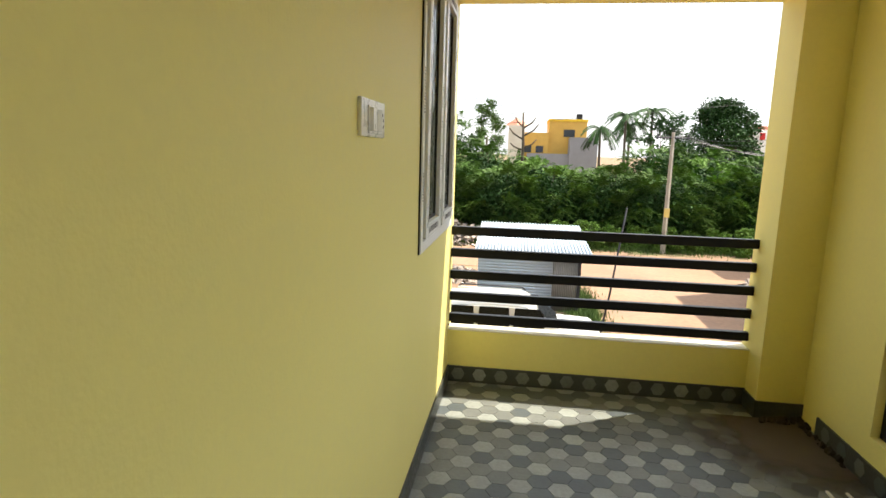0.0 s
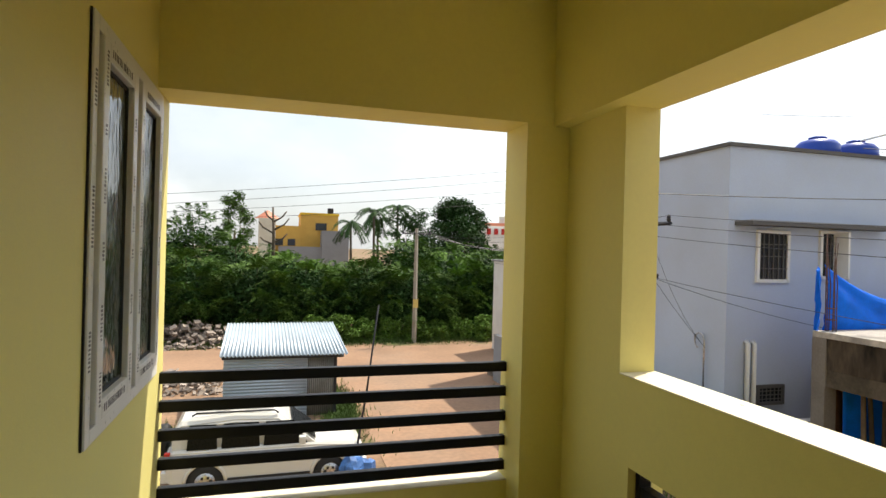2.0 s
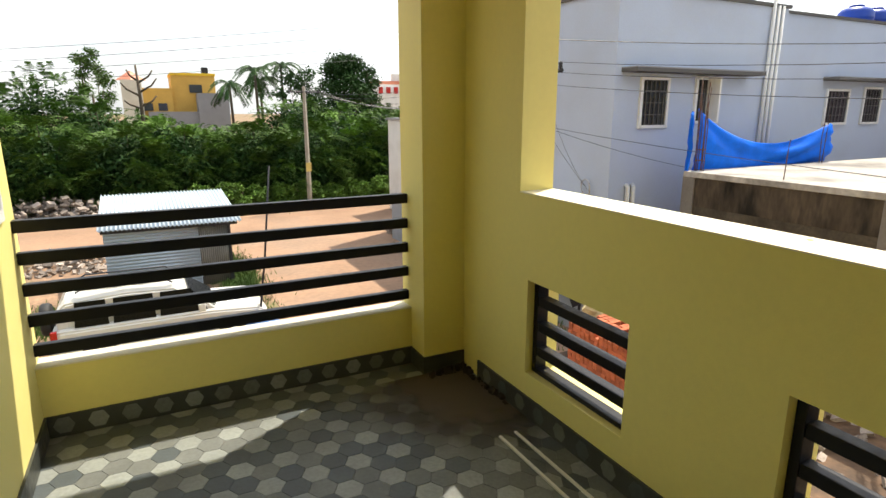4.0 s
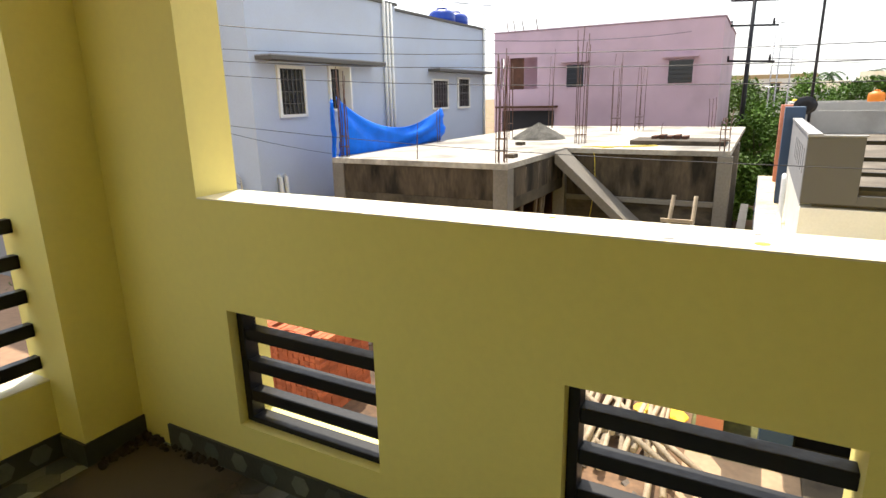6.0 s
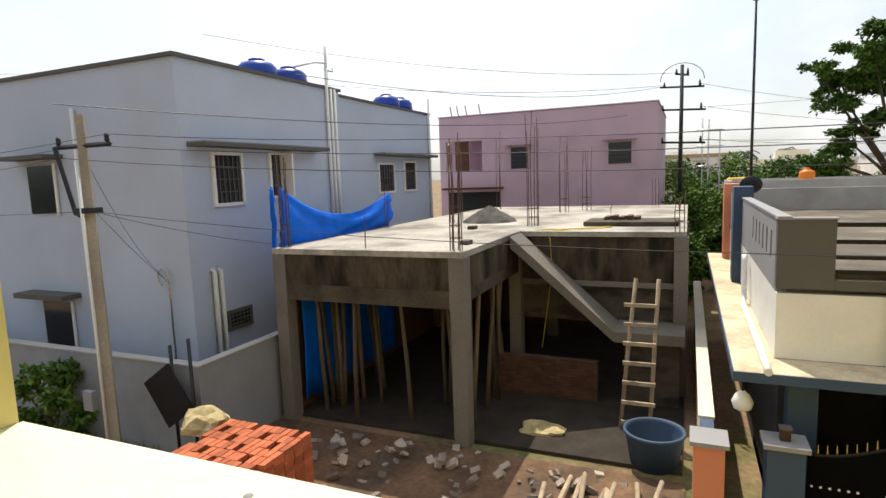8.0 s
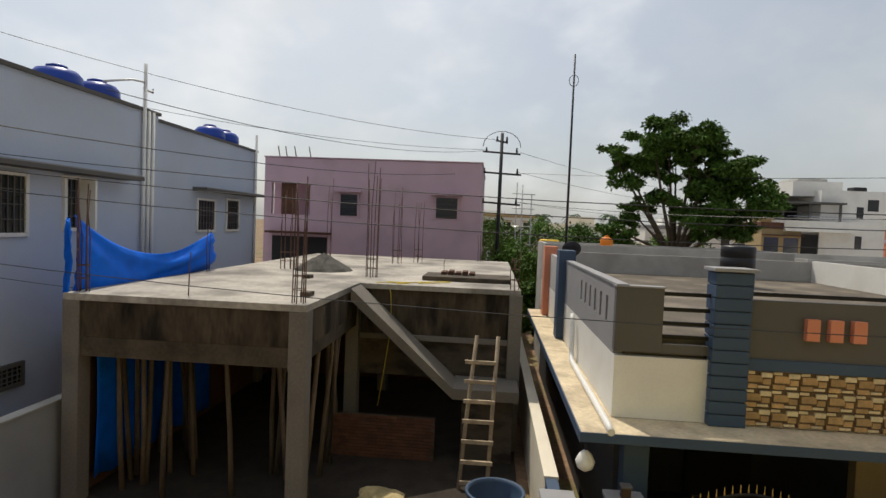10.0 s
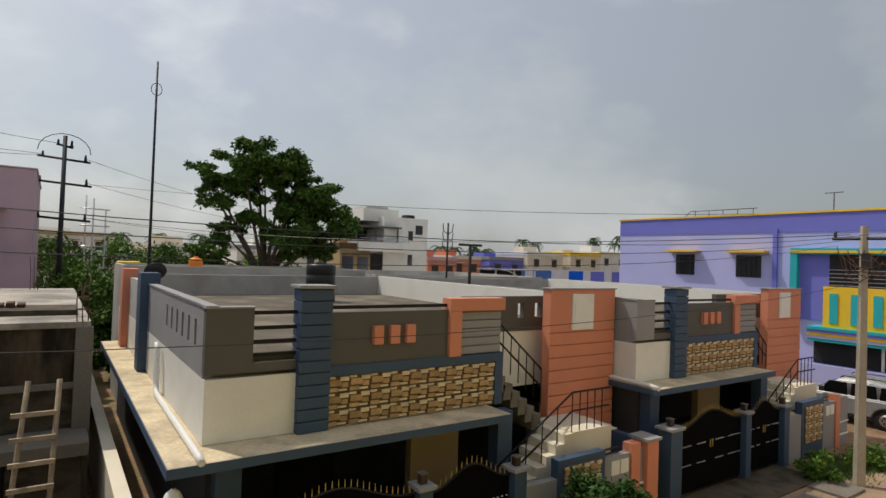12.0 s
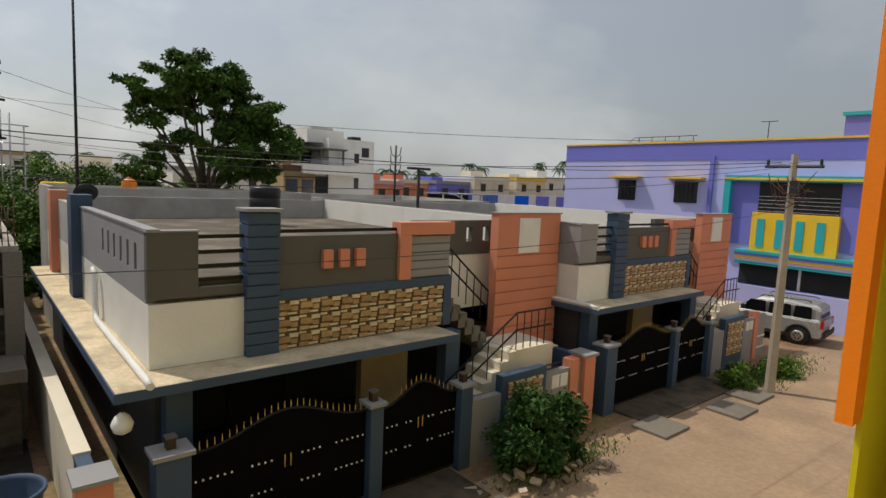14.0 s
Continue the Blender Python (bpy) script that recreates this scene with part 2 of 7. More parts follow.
CAR_GREY = mat("silver_body_paint", (0.42, 0.43, 0.44), 0.25, 0.03, 3, 0.01, bump=0, metal=0.4)
CAR_GLASS = mat("dark_car_glass", (0.005, 0.006, 0.007), 0.3, 0, bump=0, spec=0.12)
RED_LAMP = mat("red_lamp_lens", (0.45, 0.02, 0.015), 0.2, bump=0)
CHROME = mat("grey_metal", (0.5, 0.5, 0.5), 0.3, metal=0.9)
GOLD = mat("gold_paint", (0.55, 0.36, 0.08), 0.4, metal=0.3)
RUBBLE = mat("mixed_rubble", (0.30, 0.25, 0.21), 0.9, 0.3, 3, 0.2, piece=0.6)


# ---- building blocks ----
def box(bm, x0, x1, y0, y1, z0, z1, bevel=0.0):
    vs = [bm.verts.new(p) for p in ((x0, y0, z0), (x1, y0, z0), (x1, y1, z0), (x0, y1, z0), (x0, y0, z1), (x1, y0, z1), (x1, y1, z1), (x0, y1, z1))]
    fs = [bm.faces.new([vs[i] for i in q]) for q in ((3, 2, 1, 0), (4, 5, 6, 7), (0, 1, 5, 4), (1, 2, 6, 5), (2, 3, 7, 6), (3, 0, 4, 7))]
    if bevel:
        es = {e for f in fs for e in f.edges}
        bmesh.ops.bevel(bm, geom=list(es), offset=bevel, segments=2, affect="EDGES", profile=0.6)


def tube(bm, pts, r, seg=8, r1=None, cap=True):
    pts = [Vector(p) for p in pts]
    r1 = r if r1 is None else r1
    rings = []
    for i, p in enumerate(pts):
        d = (pts[min(i + 1, len(pts) - 1)] - pts[max(i - 1, 0)]).normalized()
        side = d.cross(Vector((0, 0, 1)))
        if side.length < 0.05:
            side = d.cross(Vector((1, 0, 0)))
        side.normalize()
        up = side.cross(d)
        rr = r + (r1 - r) * i / max(1, len(pts) - 1)
        rings.append([bm.verts.new(p + rr * (math.cos(2 * math.pi * k / seg) * side + math.sin(2 * math.pi * k / seg) * up)) for k in range(seg)])
    for a, b in zip(rings, rings[1:]):
        for k in range(seg):
            f = bm.faces.new((a[k], a[(k + 1) % seg], b[(k + 1) % seg], b[k]))
            f.smooth = seg > 4
    if cap:
        bm.faces.new(rings[0][::-1])
        bm.faces.new(rings[-1])


def lathe(bm, profile, seg=24, centre=(0, 0, 0)):
    rings = []
    for r, z in profile:
        rings.append([bm.verts.new((centre[0] + r * math.cos(2 * math.pi * k / seg), centre[1] + r * math.sin(2 * math.pi * k / seg), centre[2] + z)) for k in range(seg)])
    for a, b in zip(rings, rings[1:]):
        for k in range(seg):
            f = bm.faces.new((a[k], a[(k + 1) % seg], b[(k + 1) % seg], b[k]))
            f.smooth = True
    bm.faces.new(rings[0][::-1])
    bm.faces.new(rings[-1])


def mesh_of(name, bm, material):
    me = bpy.data.meshes.new(name)
    bm.normal_update()
    bm.to_mesh(me)
    bm.free()
    for m in material if isinstance(material, (list, tuple)) else [material]:
        me.materials.append(m)
    return me


def structure(name, bm, material, label="", category=""):
    return tagged(new(name, mesh_of(name, bm, material)), label, category or name.split("_")[0], kind="structure")


def thing(name, base, label, category, group="", kind=""):
    ob = new(name)
    ob.empty_display_size = 0.2
    ob.location = base
    return tagged(ob, label, category, group, kind)


def origin_of(ob):
    v = Vector(ob.location)
    while ob.parent:
        ob = ob.parent
        v += Vector(ob.location)
    return v


def part(name, bm, material, parent, label=""):
    """One mesh, built in world coordinates, under a thing or a part."""
    bmesh.ops.translate(bm, verts=bm.verts, vec=-origin_of(parent))
    ob = new(name, mesh_of(name, bm, material))
    ob.parent = parent
    return tagged(ob, label)


def solo(name, bm, material, base, label, category, group="", kind=""):
    bmesh.ops.translate(bm, verts=bm.verts, vec=-Vector(base))
    ob = new(name, mesh_of(name, bm, material))
    ob.location = base
    return tagged(ob, label, category, group, kind)


def ring(name, parent, material, x0, x1, y0, y1, z0, z1, t, label=""):
    """Four straight runs of a parapet, each a part of its own."""
    for a in ((x0, x1, y0, y0 + t), (x0, x1, y1 - t, y1), (x0, x0 + t, y0 + t, y1 - t), (x1 - t, x1, y0 + t, y1 - t)):
        part(name, bx(*a, z0, z1), material, parent, label)


def bx(*a, bevel=0.0):
    bm = bmesh.new()
    box(bm, *a, bevel=bevel)
    return bm


def tb(pts, r, seg=8, r1=None):
    bm = bmesh.new()
    tube(bm, pts, r, seg, r1)
    return bm


def wall_with_holes(axis, c0, c1, a0, a1, z0, z1, holes):
    """A wall slab between c0 and c1 on its thickness axis, from a0 to a1 along, with rectangular holes (a, a, z, z) cut through."""
    bm = bmesh.new()
    cuts_a = sorted({a0, a1, *[h[0] for h in holes], *[h[1] for h in holes]})
    cuts_z = sorted({z0, z1, *[h[2] for h in holes], *[h[3] for h in holes]})
    for i in range(len(cuts_a) - 1):
        start = None
        for k in range(len(cuts_z)):
            solid = False
            if k < len(cuts_z) - 1:
                am, zm = (cuts_a[i] + cuts_a[i + 1]) / 2, (cuts_z[k] + cuts_z[k + 1]) / 2
                solid = not any(h[0] < am < h[1] and h[2] < zm < h[3] for h in holes)
            if solid and start is None:
                start = cuts_z[k]
            if not solid and start is not None:
                if axis == "x":
                    box(bm, c0, c1, cuts_a[i], cuts_a[i + 1], start, cuts_z[k])
                else:
                    box(bm, cuts_a[i], cuts_a[i + 1], c0, c1, start, cuts_z[k])
                start = None
    bmesh.ops.remove_doubles(bm, verts=bm.verts, dist=0.0005)
    seen_faces = {}
    for f in bm.faces:
        seen_faces.setdefault(tuple(sorted(v.index for v in f.verts)), []).append(f)
    return bm


G = -4.05

# ---- ground ----
bm = bmesh.new()
box(bm, -1500, 1500, -1500, 1500, G - 0.4, G)
structure("ground", bm, EARTH, "brown earth with patches of weeds and litter", "ground")
bm = bmesh.new()
box(bm, 2.6, 9.6, -60, 4.5, G - 0.05, G + 0.02)
structure("road", bm, ROAD, "dusty concrete street with sand drifted over it", "road")
bm = bmesh.new()
box(bm, 3.6, 12.0, 4.5, 27.5, G - 0.05, G + 0.015)
box(bm, -60, 60, 27.5, 33.0, G - 0.05, G + 0.015)
structure("road_dirt", bm, SAND, "orange sandy dirt road and its crossing", "road")

# ---- balcony ----
CEIL = 2.9
FX, FY = 2.90, -0.13
bm = bmesh.new()
box(bm, 0.05, 2.41, -1.6, 3.85, -0.35, -0.006)
structure("floor", bm, GROUT, "grey cement bed under hexagonal floor tiles", "floor")
bm = wall_with_holes("x", 0.05, 0.25, -1.6, 3.85, 0.0, CEIL, [(2.66, 3.62, 1.0, 2.2)])
structure("wall_west", bm, YELLOW, "cream yellow painted balcony wall", "wall")
structure("wall_south", bx(0.05, 2.41, -1.75, -1.6, 0, CEIL), YELLOW, "cream yellow painted wall", "wall")
structure("wall_north", bx(0.25, 1.99, 3.735, 3.85, 0, 0.325), YELLOW, "low cream yellow parapet under the black rails", "wall")
structure("pillar", bx(1.99, 2.41, 3.57, 3.85, 0, 2.238), YELLOW, "cream yellow corner pillar", "pillar")
structure("beam_north", bx(0.25, 2.41, 3.57, 3.85, 2.238, CEIL), YELLOW, "cream yellow beam over the balcony opening", "beam")
# the rear opening below y 0 is unseen, added to admit more light
bm = wall_with_holes("x", 2.232, 2.41, -1.6, 3.57, 0, 2.23, [(0.12, 3.06, 1.04, 2.23), (-1.45, -0.22, 1.04, 2.23), (2.36, 2.98, 0.21, 0.655), (1.16, 1.78, 0.21, 0.655), (-0.04, 0.58, 0.21, 0.655)])
structure("wall_east", bm, YELLOW, "cream yellow balcony parapet wall with barred slots", "wall")
structure("beam_east", bx(2.14, 2.41, -1.6, 3.57, 2.23, CEIL), YELLOW, "cream yellow beam over the open side", "beam")
structure("canopy", bx(2.6, FX + 0.06, -3.2, FY, CEIL + 0.02, CEIL + 0.14), OUTER_YELLOW, "yellow canopy joining the screen panel", "canopy")
structure("ceiling", bx(-5, 2.6, -8, 4.1, CEIL, CEIL + 0.15), YELLOW, "cream yellow balcony ceiling slab", "ceiling")
structure("sill_east", bx(2.23, 2.415, 0.122, 3.058, 1.04, 1.045), SILL_WHITE, "parapet top coloured pale for the strong sun on it", "sill")
structure("sill_north", bx(0.25, 1.99, 3.732, 3.855, 0.325, 0.331), SILL_WHITE, "parapet top coloured pale for the strong sun on it", "sill")
structure("wall_lower", bx(-5, 2.41, -8, 3.87, G - 0.1, -0.35), OUTER_YELLOW, "plain lower wall of the yellow building", "wall")
structure("wall_outer", bx(-5, -3, -8, 3.87, -0.35, CEIL), YELLOW, "plain wall closing the room behind", "wall")
structure("wall_outer_south", bx(-3, 2.41, -8, -7.8, -0.35, CEIL), YELLOW, "plain wall closing the room behind", "wall")
# unseen cream walls added to bounce sunlight onto the houses across
structure("facade_south", bx(2.2, 2.41, -26, -4.5, -0.35, 6.2), CREAM, "unseen cream wall added to bounce sun onto the houses", "wall")
structure("facade_south_base", bx(2.2, 2.41, -26, -8, G - 0.1, -0.35), CREAM, "unseen cream wall added to bounce sun onto the houses", "wall")
structure("facade_upper", bx(2.2, 2.41, -1.75, 3.85, CEIL + 0.15, 6.2), CREAM, "unseen cream upper wall added to bounce sun", "wall")
structure("fin", bx(FX - 0.015, FX + 0.01, -3.2, FY - 0.13, -3.0, 3.6), OUTER_YELLOW, "olive yellow screen panel of the facade", "fin")
structure("fin_trim", bx(FX - 0.008, FX + 0.06, FY - 0.15, FY + 0.005, 0.585, 3.6), ORANGE, "bright orange edge strip of the facade fin", "trim")


def rails(name, bars, label, category, base, posts=()):
    t = thing(name, base, label, category)
    for b in bars:
        part("bar", bx(*b, bevel=0.004), BLACK, t)
    for b in posts:
        part("post", bx(*b, bevel=0.004), BLACK, t)
    return t


rails("balcony_railing", [(0.25, 1.99, 3.765, 3.805, z - 0.026, z + 0.026) for z in (0.395, 0.53, 0.665, 0.80, 0.935)], "black enamelled steel railing of five flat bars", "railing", (1.1, 3.785, 0.331))
for y0, y1 in ((2.36, 2.98), (1.16, 1.78), (-0.04, 0.58)):
    rails("slot_grille", [(2.275, 2.325, y0, y1 - 0.03, z - 0.022, z + 0.022) for z in (0.315, 0.435, 0.555)], "black steel bars in a low wall slot", "grille", (2.3, (y0 + y1) / 2, 0.21), [(2.27, 2.33, y1 - 0.03, y1, 0.21, 0.655), (2.268, 2.332, y0, y1 - 0.03, 0.21, 0.232)])

# ---- the two single-storey houses across the street ----
def stone_tile_mesh():
    bm = bmesh.new()
    box(bm, -0.02, 0.0, -0.2, 0.2, -0.14, 0.14)
    for f in bm.faces:
        f.material_index = 1
    n = len(bm.faces)
    for x, y0, y1, z0, z1, k in ((-0.045, -0.05, 0.17, -0.03, 0.075, 0), (-0.055, -0.19, -0.03, 0.05, 0.12, 2), (-0.04, -0.18, -0.06, -0.06, 0.02, 0), (-0.05, 0.02, 0.19, -0.125, -0.06, 0), (-0.035, 0.06, 0.19, 0.09, 0.13, 2), (-0.04, -0.16, 0.0, -0.12, -0.085, 2)):
        box(bm, x, -0.018, y0, y1, z0, z1)
        for f in list(bm.faces)[n:]:
            f.material_index = k
        n = len(bm.faces)
    return mesh_of("stone_tile", bm, [STONE1, STONE2, STONE3])


TILE_MESH = stone_tile_mesh()


def stone_band(parent, x, y0, y1, z0, z1):
    """Three rows of relief tiles as parts on a face that looks along -x."""
    n = max(1, round(abs(y1 - y0) / 0.4))
    rows = max(1, round((z1 - z0) / 0.29))
    o = origin_of(parent)
    for r in range(rows):
        for c in range(n):
            t = new("stone_tile", TILE_MESH)
            t.parent = parent
            w, h = (y1 - y0) / n, (z1 - z0) / rows
            t.location = Vector((x, y0 + w * (c + 0.5), z0 + h * (r + 0.5))) - o
            t.scale = (1, abs(w) / 0.405, h / 0.285)


def spear_gate(dy, y0, y1, x, low, peak, group):
    """A dark sheet-steel gate leaf with a curved top, gold spear points and rows of studs."""
    g = thing("entrance_gate", (x, (y0 + y1) / 2 + dy, G + 0.02), "black sheet steel gate with gold spear points and studs", "gate", group)
    n = 26
    top = lambda u: low + (peak - low) * (0.5 - 0.5 * math.cos(2 * math.pi * u)) ** 1.2
    bm = bmesh.new()
    front, back = [], []
    for i in range(n + 1):
        u = i / n
        y = y0 + (y1 - y0) * u + dy
        front.append((bm.verts.new((x, y, G + 0.12)), bm.verts.new((x, y, top(u)))))
        back.append((bm.verts.new((x + 0.03, y, G + 0.12)), bm.verts.new((x + 0.03, y, top(u)))))
    for i in range(n):
        bm.faces.new((front[i][0], front[i][1], front[i + 1][1], front[i + 1][0]))
        bm.faces.new((back[i][0], back[i + 1][0], back[i + 1][1], back[i][1]))
        bm.faces.new((front[i][1], back[i][1], back[i + 1][1], front[i + 1][1]))
    part("sheet", bm, GATE, g)
    part("top_rail", tb([(x - 0.01, y0 + (y1 - y0) * i / n + dy, top(i / n)) for i in range(n + 1)], 0.022, 6), BLACK, g)
    m = max(6, int(abs(y1 - y0) / 0.105))
    for i in range(m + 1):
        u = i / m
        y, z = y0 + (y1 - y0) * u + dy, top(u)
        part("spear", tb([(x, y, z), (x, y, z + 0.07), (x, y, z + 0.075), (x, y, z + 0.14)], 0.012, 5, 0.004), GOLD, g, "gold painted spear point")
    stud = mesh_of("stud", bx(-0.014, 0.0, -0.013, 0.013, -0.013, 0.013), UPVC)
    for zz in (0.78, 1.25):
        for i in range(int(abs(y1 - y0) / 0.1)):
            u = (i + 0.5) / int(abs(y1 - y0) / 0.1)
            if abs(u - 0.5) < 0.06 or abs(u - 0.25) < 0.04 or abs(u - 0.75) < 0.04:
                continue
            y = y0 + (y1 - y0) * u + dy
            s = new("stud", stud)
            s.parent = g
            s.location = Vector((x, y, G + zz)) - origin_of(g)
    for s in (-0.05, 0.05):
        ym = (y0 + y1) / 2 + dy + s
        part("handle", tb([(x - 0.03, ym, G + 1.1), (x - 0.03, ym, G + 1.3)], 0.012, 6), GOLD, g, "brass pull handle")
    return g


def capped_post(dy, y0, y1, x0, x1, top, body, group="compound wall", cap=True, z0=G - 0.05):
    p = thing("gate_post", ((x0 + x1) / 2, (y0 + y1) / 2 + dy, G), "painted masonry gate post with a pale cap", "post", group)
    part("shaft", bx(x0, x1, min(y0, y1) + dy, max(y0, y1) + dy, z0, top, bevel=0.008), body, p)
    if cap:
        part("cap", bx(x0 - 0.05, x1 + 0.05, min(y0, y1) + dy - 0.05, max(y0, y1) + dy + 0.05, top, top + 0.07, bevel=0.012), GREY_MID, p, "pale grey cap slab")
        xm, ym, zt = (x0 + x1) / 2, (y0 + y1) / 2 + dy, top + 0.07
        lamp = part("post_lamp", bx(xm - 0.065, xm + 0.065, ym - 0.065, ym + 0.065, zt, zt + 0.16, bevel=0.015), TEAK, p, "small brown lamp box on the cap")
        part("lamp_lid", bx(xm - 0.08, xm + 0.08, ym - 0.08, ym + 0.08, zt + 0.16, zt + 0.185, bevel=0.006), GREY_DARK, lamp)
    return p


def street_house(dy, number):
    X = 11.3
    LY = 1.44 if number == 1 else 1.08
    h = thing("street_house", (16, -4 + dy, G), "single-storey house in white, grey, slate blue and salmon", "house", "houses across the street")

    def B(name, m, *a, bevel=0.0, label="", parent=None):
        x0, x1, y0, y1, z0, z1 = a
        return part(name, bx(x0, x1, min(y0, y1) + dy, max(y0, y1) + dy, z0, z1, bevel=bevel), m, parent or h, label)

    # porch walls coloured as shade; side and end added to shut out light
    B("ground_wall", PORCH_SHADE, 14.2, 24.5, -9.1, 0.8, G - 0.1, -1.46, label="ground floor wall painted dark for the porch shade")
    B("porch_side", PORCH_SHADE, 11.25, 14.2, 0.62, 0.8, G - 0.1, -1.46)
    B("porch_end", PORCH_SHADE, 12.2, 14.2, -9.1, -8.95, G - 0.1, -1.46)
    front = B("front_wall", WHITE, X, 24.5, -4.95, 0.86, -1.38, -0.40, label="white painted upper wall")
    B("recess_wall", WHITE, 12.62, 24.5, -9.1, -4.95, -1.46, -0.40)
    B("recess_upstand", WHITE, 12.62, 12.75, -8.95, -4.95, -0.40, -0.12)
    B("roof", ROOF, 11.45, 24.35, -4.95, 0.70, -0.40, -0.05, label="weathered grey roof screed")
    B("roof_rear", ROOF, 12.9, 24.35, -8.95, -4.95, -0.40, -0.05)
    side = part("side_parapet", wall_with_holes("y", 0.71 + dy, 0.86 + dy, X + 0.15, 17.5, -0.40, 0.69, [(12.0 + 0.55 * i, 12.17 + 0.55 * i, 0.02, 0.45) for i in range(6)]), GREY_MID, h, "grey side parapet with narrow slots")
    # near-black panel painted in for the shade within the slots
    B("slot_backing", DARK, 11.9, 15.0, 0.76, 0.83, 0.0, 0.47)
    B("parapet_cap", GREY_MID, X - 0.02, 17.5, 0.69, 0.88, 0.69, 0.725)
    B("side_wall_back", PARAPET, 18.1, 24.5, 0.71, 0.86, -0.40, 0.69)
    B("party_parapet", WHITE, 12.75, 24.35, -9.1, -8.95, -0.05, 0.73, label="white party parapet between the roofs")
    B("back_parapet", PARAPET, 24.35, 24.5, -9.1, 0.71, -0.40, 0.69)
    if number == 1:
        B("side_pillar", BLUE_PAINT, 17.5, 18.1, 0.62, 1.05, -1.38, 0.98, label="slate blue side pillar", bevel=0.01)
        B("side_pillar", SALMON, 21.6, 22.2, 0.62, 1.05, -1.38, 0.95, label="salmon side pillar", bevel=0.01)
    B("corner_parapet", GREY_DARK if number == 1 else GREY_MID, X - 0.015, X + 0.15, 0.15, 0.875, -0.33, 0.68, label="grey corner parapet", bevel=0.01)
    B("corner_cap", GREY_MID, X - 0.03, X + 0.17, 0.13, 0.89, 0.68, 0.705)
    B("low_parapet", GREY_DARK, X - 0.015, X + 0.15, -0.56, 0.15, -0.33, -0.19)
    for z in (0.60, 0.36, 0.14, -0.07):
        B("roof_rail", BLACK, X + 0.03, X + 0.08, -0.56, 0.15, z - 0.03, z + 0.03, label="black steel rail")
    post = B("groove_post", BLUE_PAINT, X - 0.11, X + 0.2, -1.08, -0.59, -1.38, 0.98, label="slate blue post with shadow grooves")
    for i in range(12):
        B("groove_block", BLUE_PAINT, X - 0.15, X + 0.22, -1.11, -0.56, -1.375 + 0.1975 * i, -1.375 + 0.1975 * i + 0.178, bevel=0.008, parent=post)
    B("post_cap", GREY_MID, X - 0.2, X + 0.27, -1.16, -0.51, 0.995, 1.05, bevel=0.01)
    B("front_parapet", GREY_DARK, X - 0.015, X + 0.15, -3.58, -1.11, -0.33, 0.575, label="dark grey front parapet")
    B("top_rail", BLACK, X + 0.04, X + 0.09, -3.58, -1.11, 0.63, 0.69)
    for i in range(3):
        B("relief_block", SALMON, X - 0.12, X - 0.015, -1.93 - 0.335 * i - 0.19, -1.93 - 0.335 * i, 0.0, 0.33, bevel=0.008, label="salmon relief block")
    B("portal_upright", SALMON, X - 0.10, X + 0.2, -3.86, -3.58, -0.33, 0.55, label="salmon portal frame", bevel=0.008)
    B("portal_lintel", SALMON, X - 0.10, X + 0.2, -4.96, -3.58, 0.55, 0.80, label="salmon portal frame", bevel=0.008)
    B("louvre_back", GREY_MID, X + 0.05, X + 0.15, -4.93, -3.86, -0.33, 0.55)
    for i in range(5):
        B("louvre", GREY_MID, X - 0.0, X + 0.06, -4.93, -3.86, -0.31 + 0.17 * i, -0.31 + 0.17 * i + 0.145, bevel=0.006, label="blue grey louvre board")
    B("band_top", BLUE_PAINT, X - 0.06, X, -4.97, -1.11, -0.50, -0.33, label="slate blue band")
    B("band_side", BLUE_PAINT, X - 0.06, X, -4.97, -4.77, -1.375, -0.50)
    B("band_corner", BLUE_PAINT, X, X + 1.45, -5.0, -4.95, -1.375, -0.33)
    stone_band(front, X, -4.77 + dy, -1.11 + dy, -1.37, -0.505)
    # projecting sunshade
    led = B("sunshade", LEDGE, 10.54, X, -4.62, LY, -1.46, -1.385, label="stained cream concrete sunshade")
    B("sunshade_side", LEDGE, X, 23.0, 0.86, LY, -1.46, -1.385, label="stained cream concrete sunshade")
    B("fascia", BLUE_PAINT, 10.52, 10.54, -4.62, LY, -1.53, -1.39)
    B("fascia_side", BLUE_PAINT, 10.52, 23.0, LY, LY + 0.02, -1.53, -1.39)
    part("drain_pipe", tb([(15.3, 0.95 + dy, -0.45), (15.25, 0.97 + dy, -0.40), (15.15, 0.97 + dy, -0.48), (15.1, 0.97 + dy, -1.15), (15.0, 0.98 + dy, -1.3), (14.8, 1.0 + dy, -1.33), (10.75, 1.02 + dy, -1.33), (10.5, 1.02 + dy, -1.36)], 0.055, 10), PVC, h, "white plastic drain pipe")
    for y in (0.62, -4.75):
        B("porch_pillar", BLUE_PAINT, 10.95, 11.25, y - 0.28, y + 0.1, G - 0.05, -1.46, bevel=0.01, label="slate blue porch pillar")
    B("porch_floor", PORCH_FLOOR_SHADE, 10.4, 14.2, -9.1, 0.8, G - 0.05, G + 0.25)
    B("house_door", DARK, 14.14, 14.2, -2.6, -1.3, G + 0.25, -1.9, label="dark house door")
    B("inner_wall", BEIGE, 12.2, 12.4, -4.6, -3.4, G + 0.25, -1.47)
    # stair tower face with grooved boards
    tower = B("tower_wall", SALMON, 11.98, 12.2, -9.33, -7.0, -3.2, 0.93, label="salmon stair wall with grooves")
    for i in range(10):
        z = -3.1 + 0.30 * i
        B("groove_board", SALMON, 11.94, 11.98, -9.33, -7.0, z, z + 0.275, bevel=0.006, parent=tower)
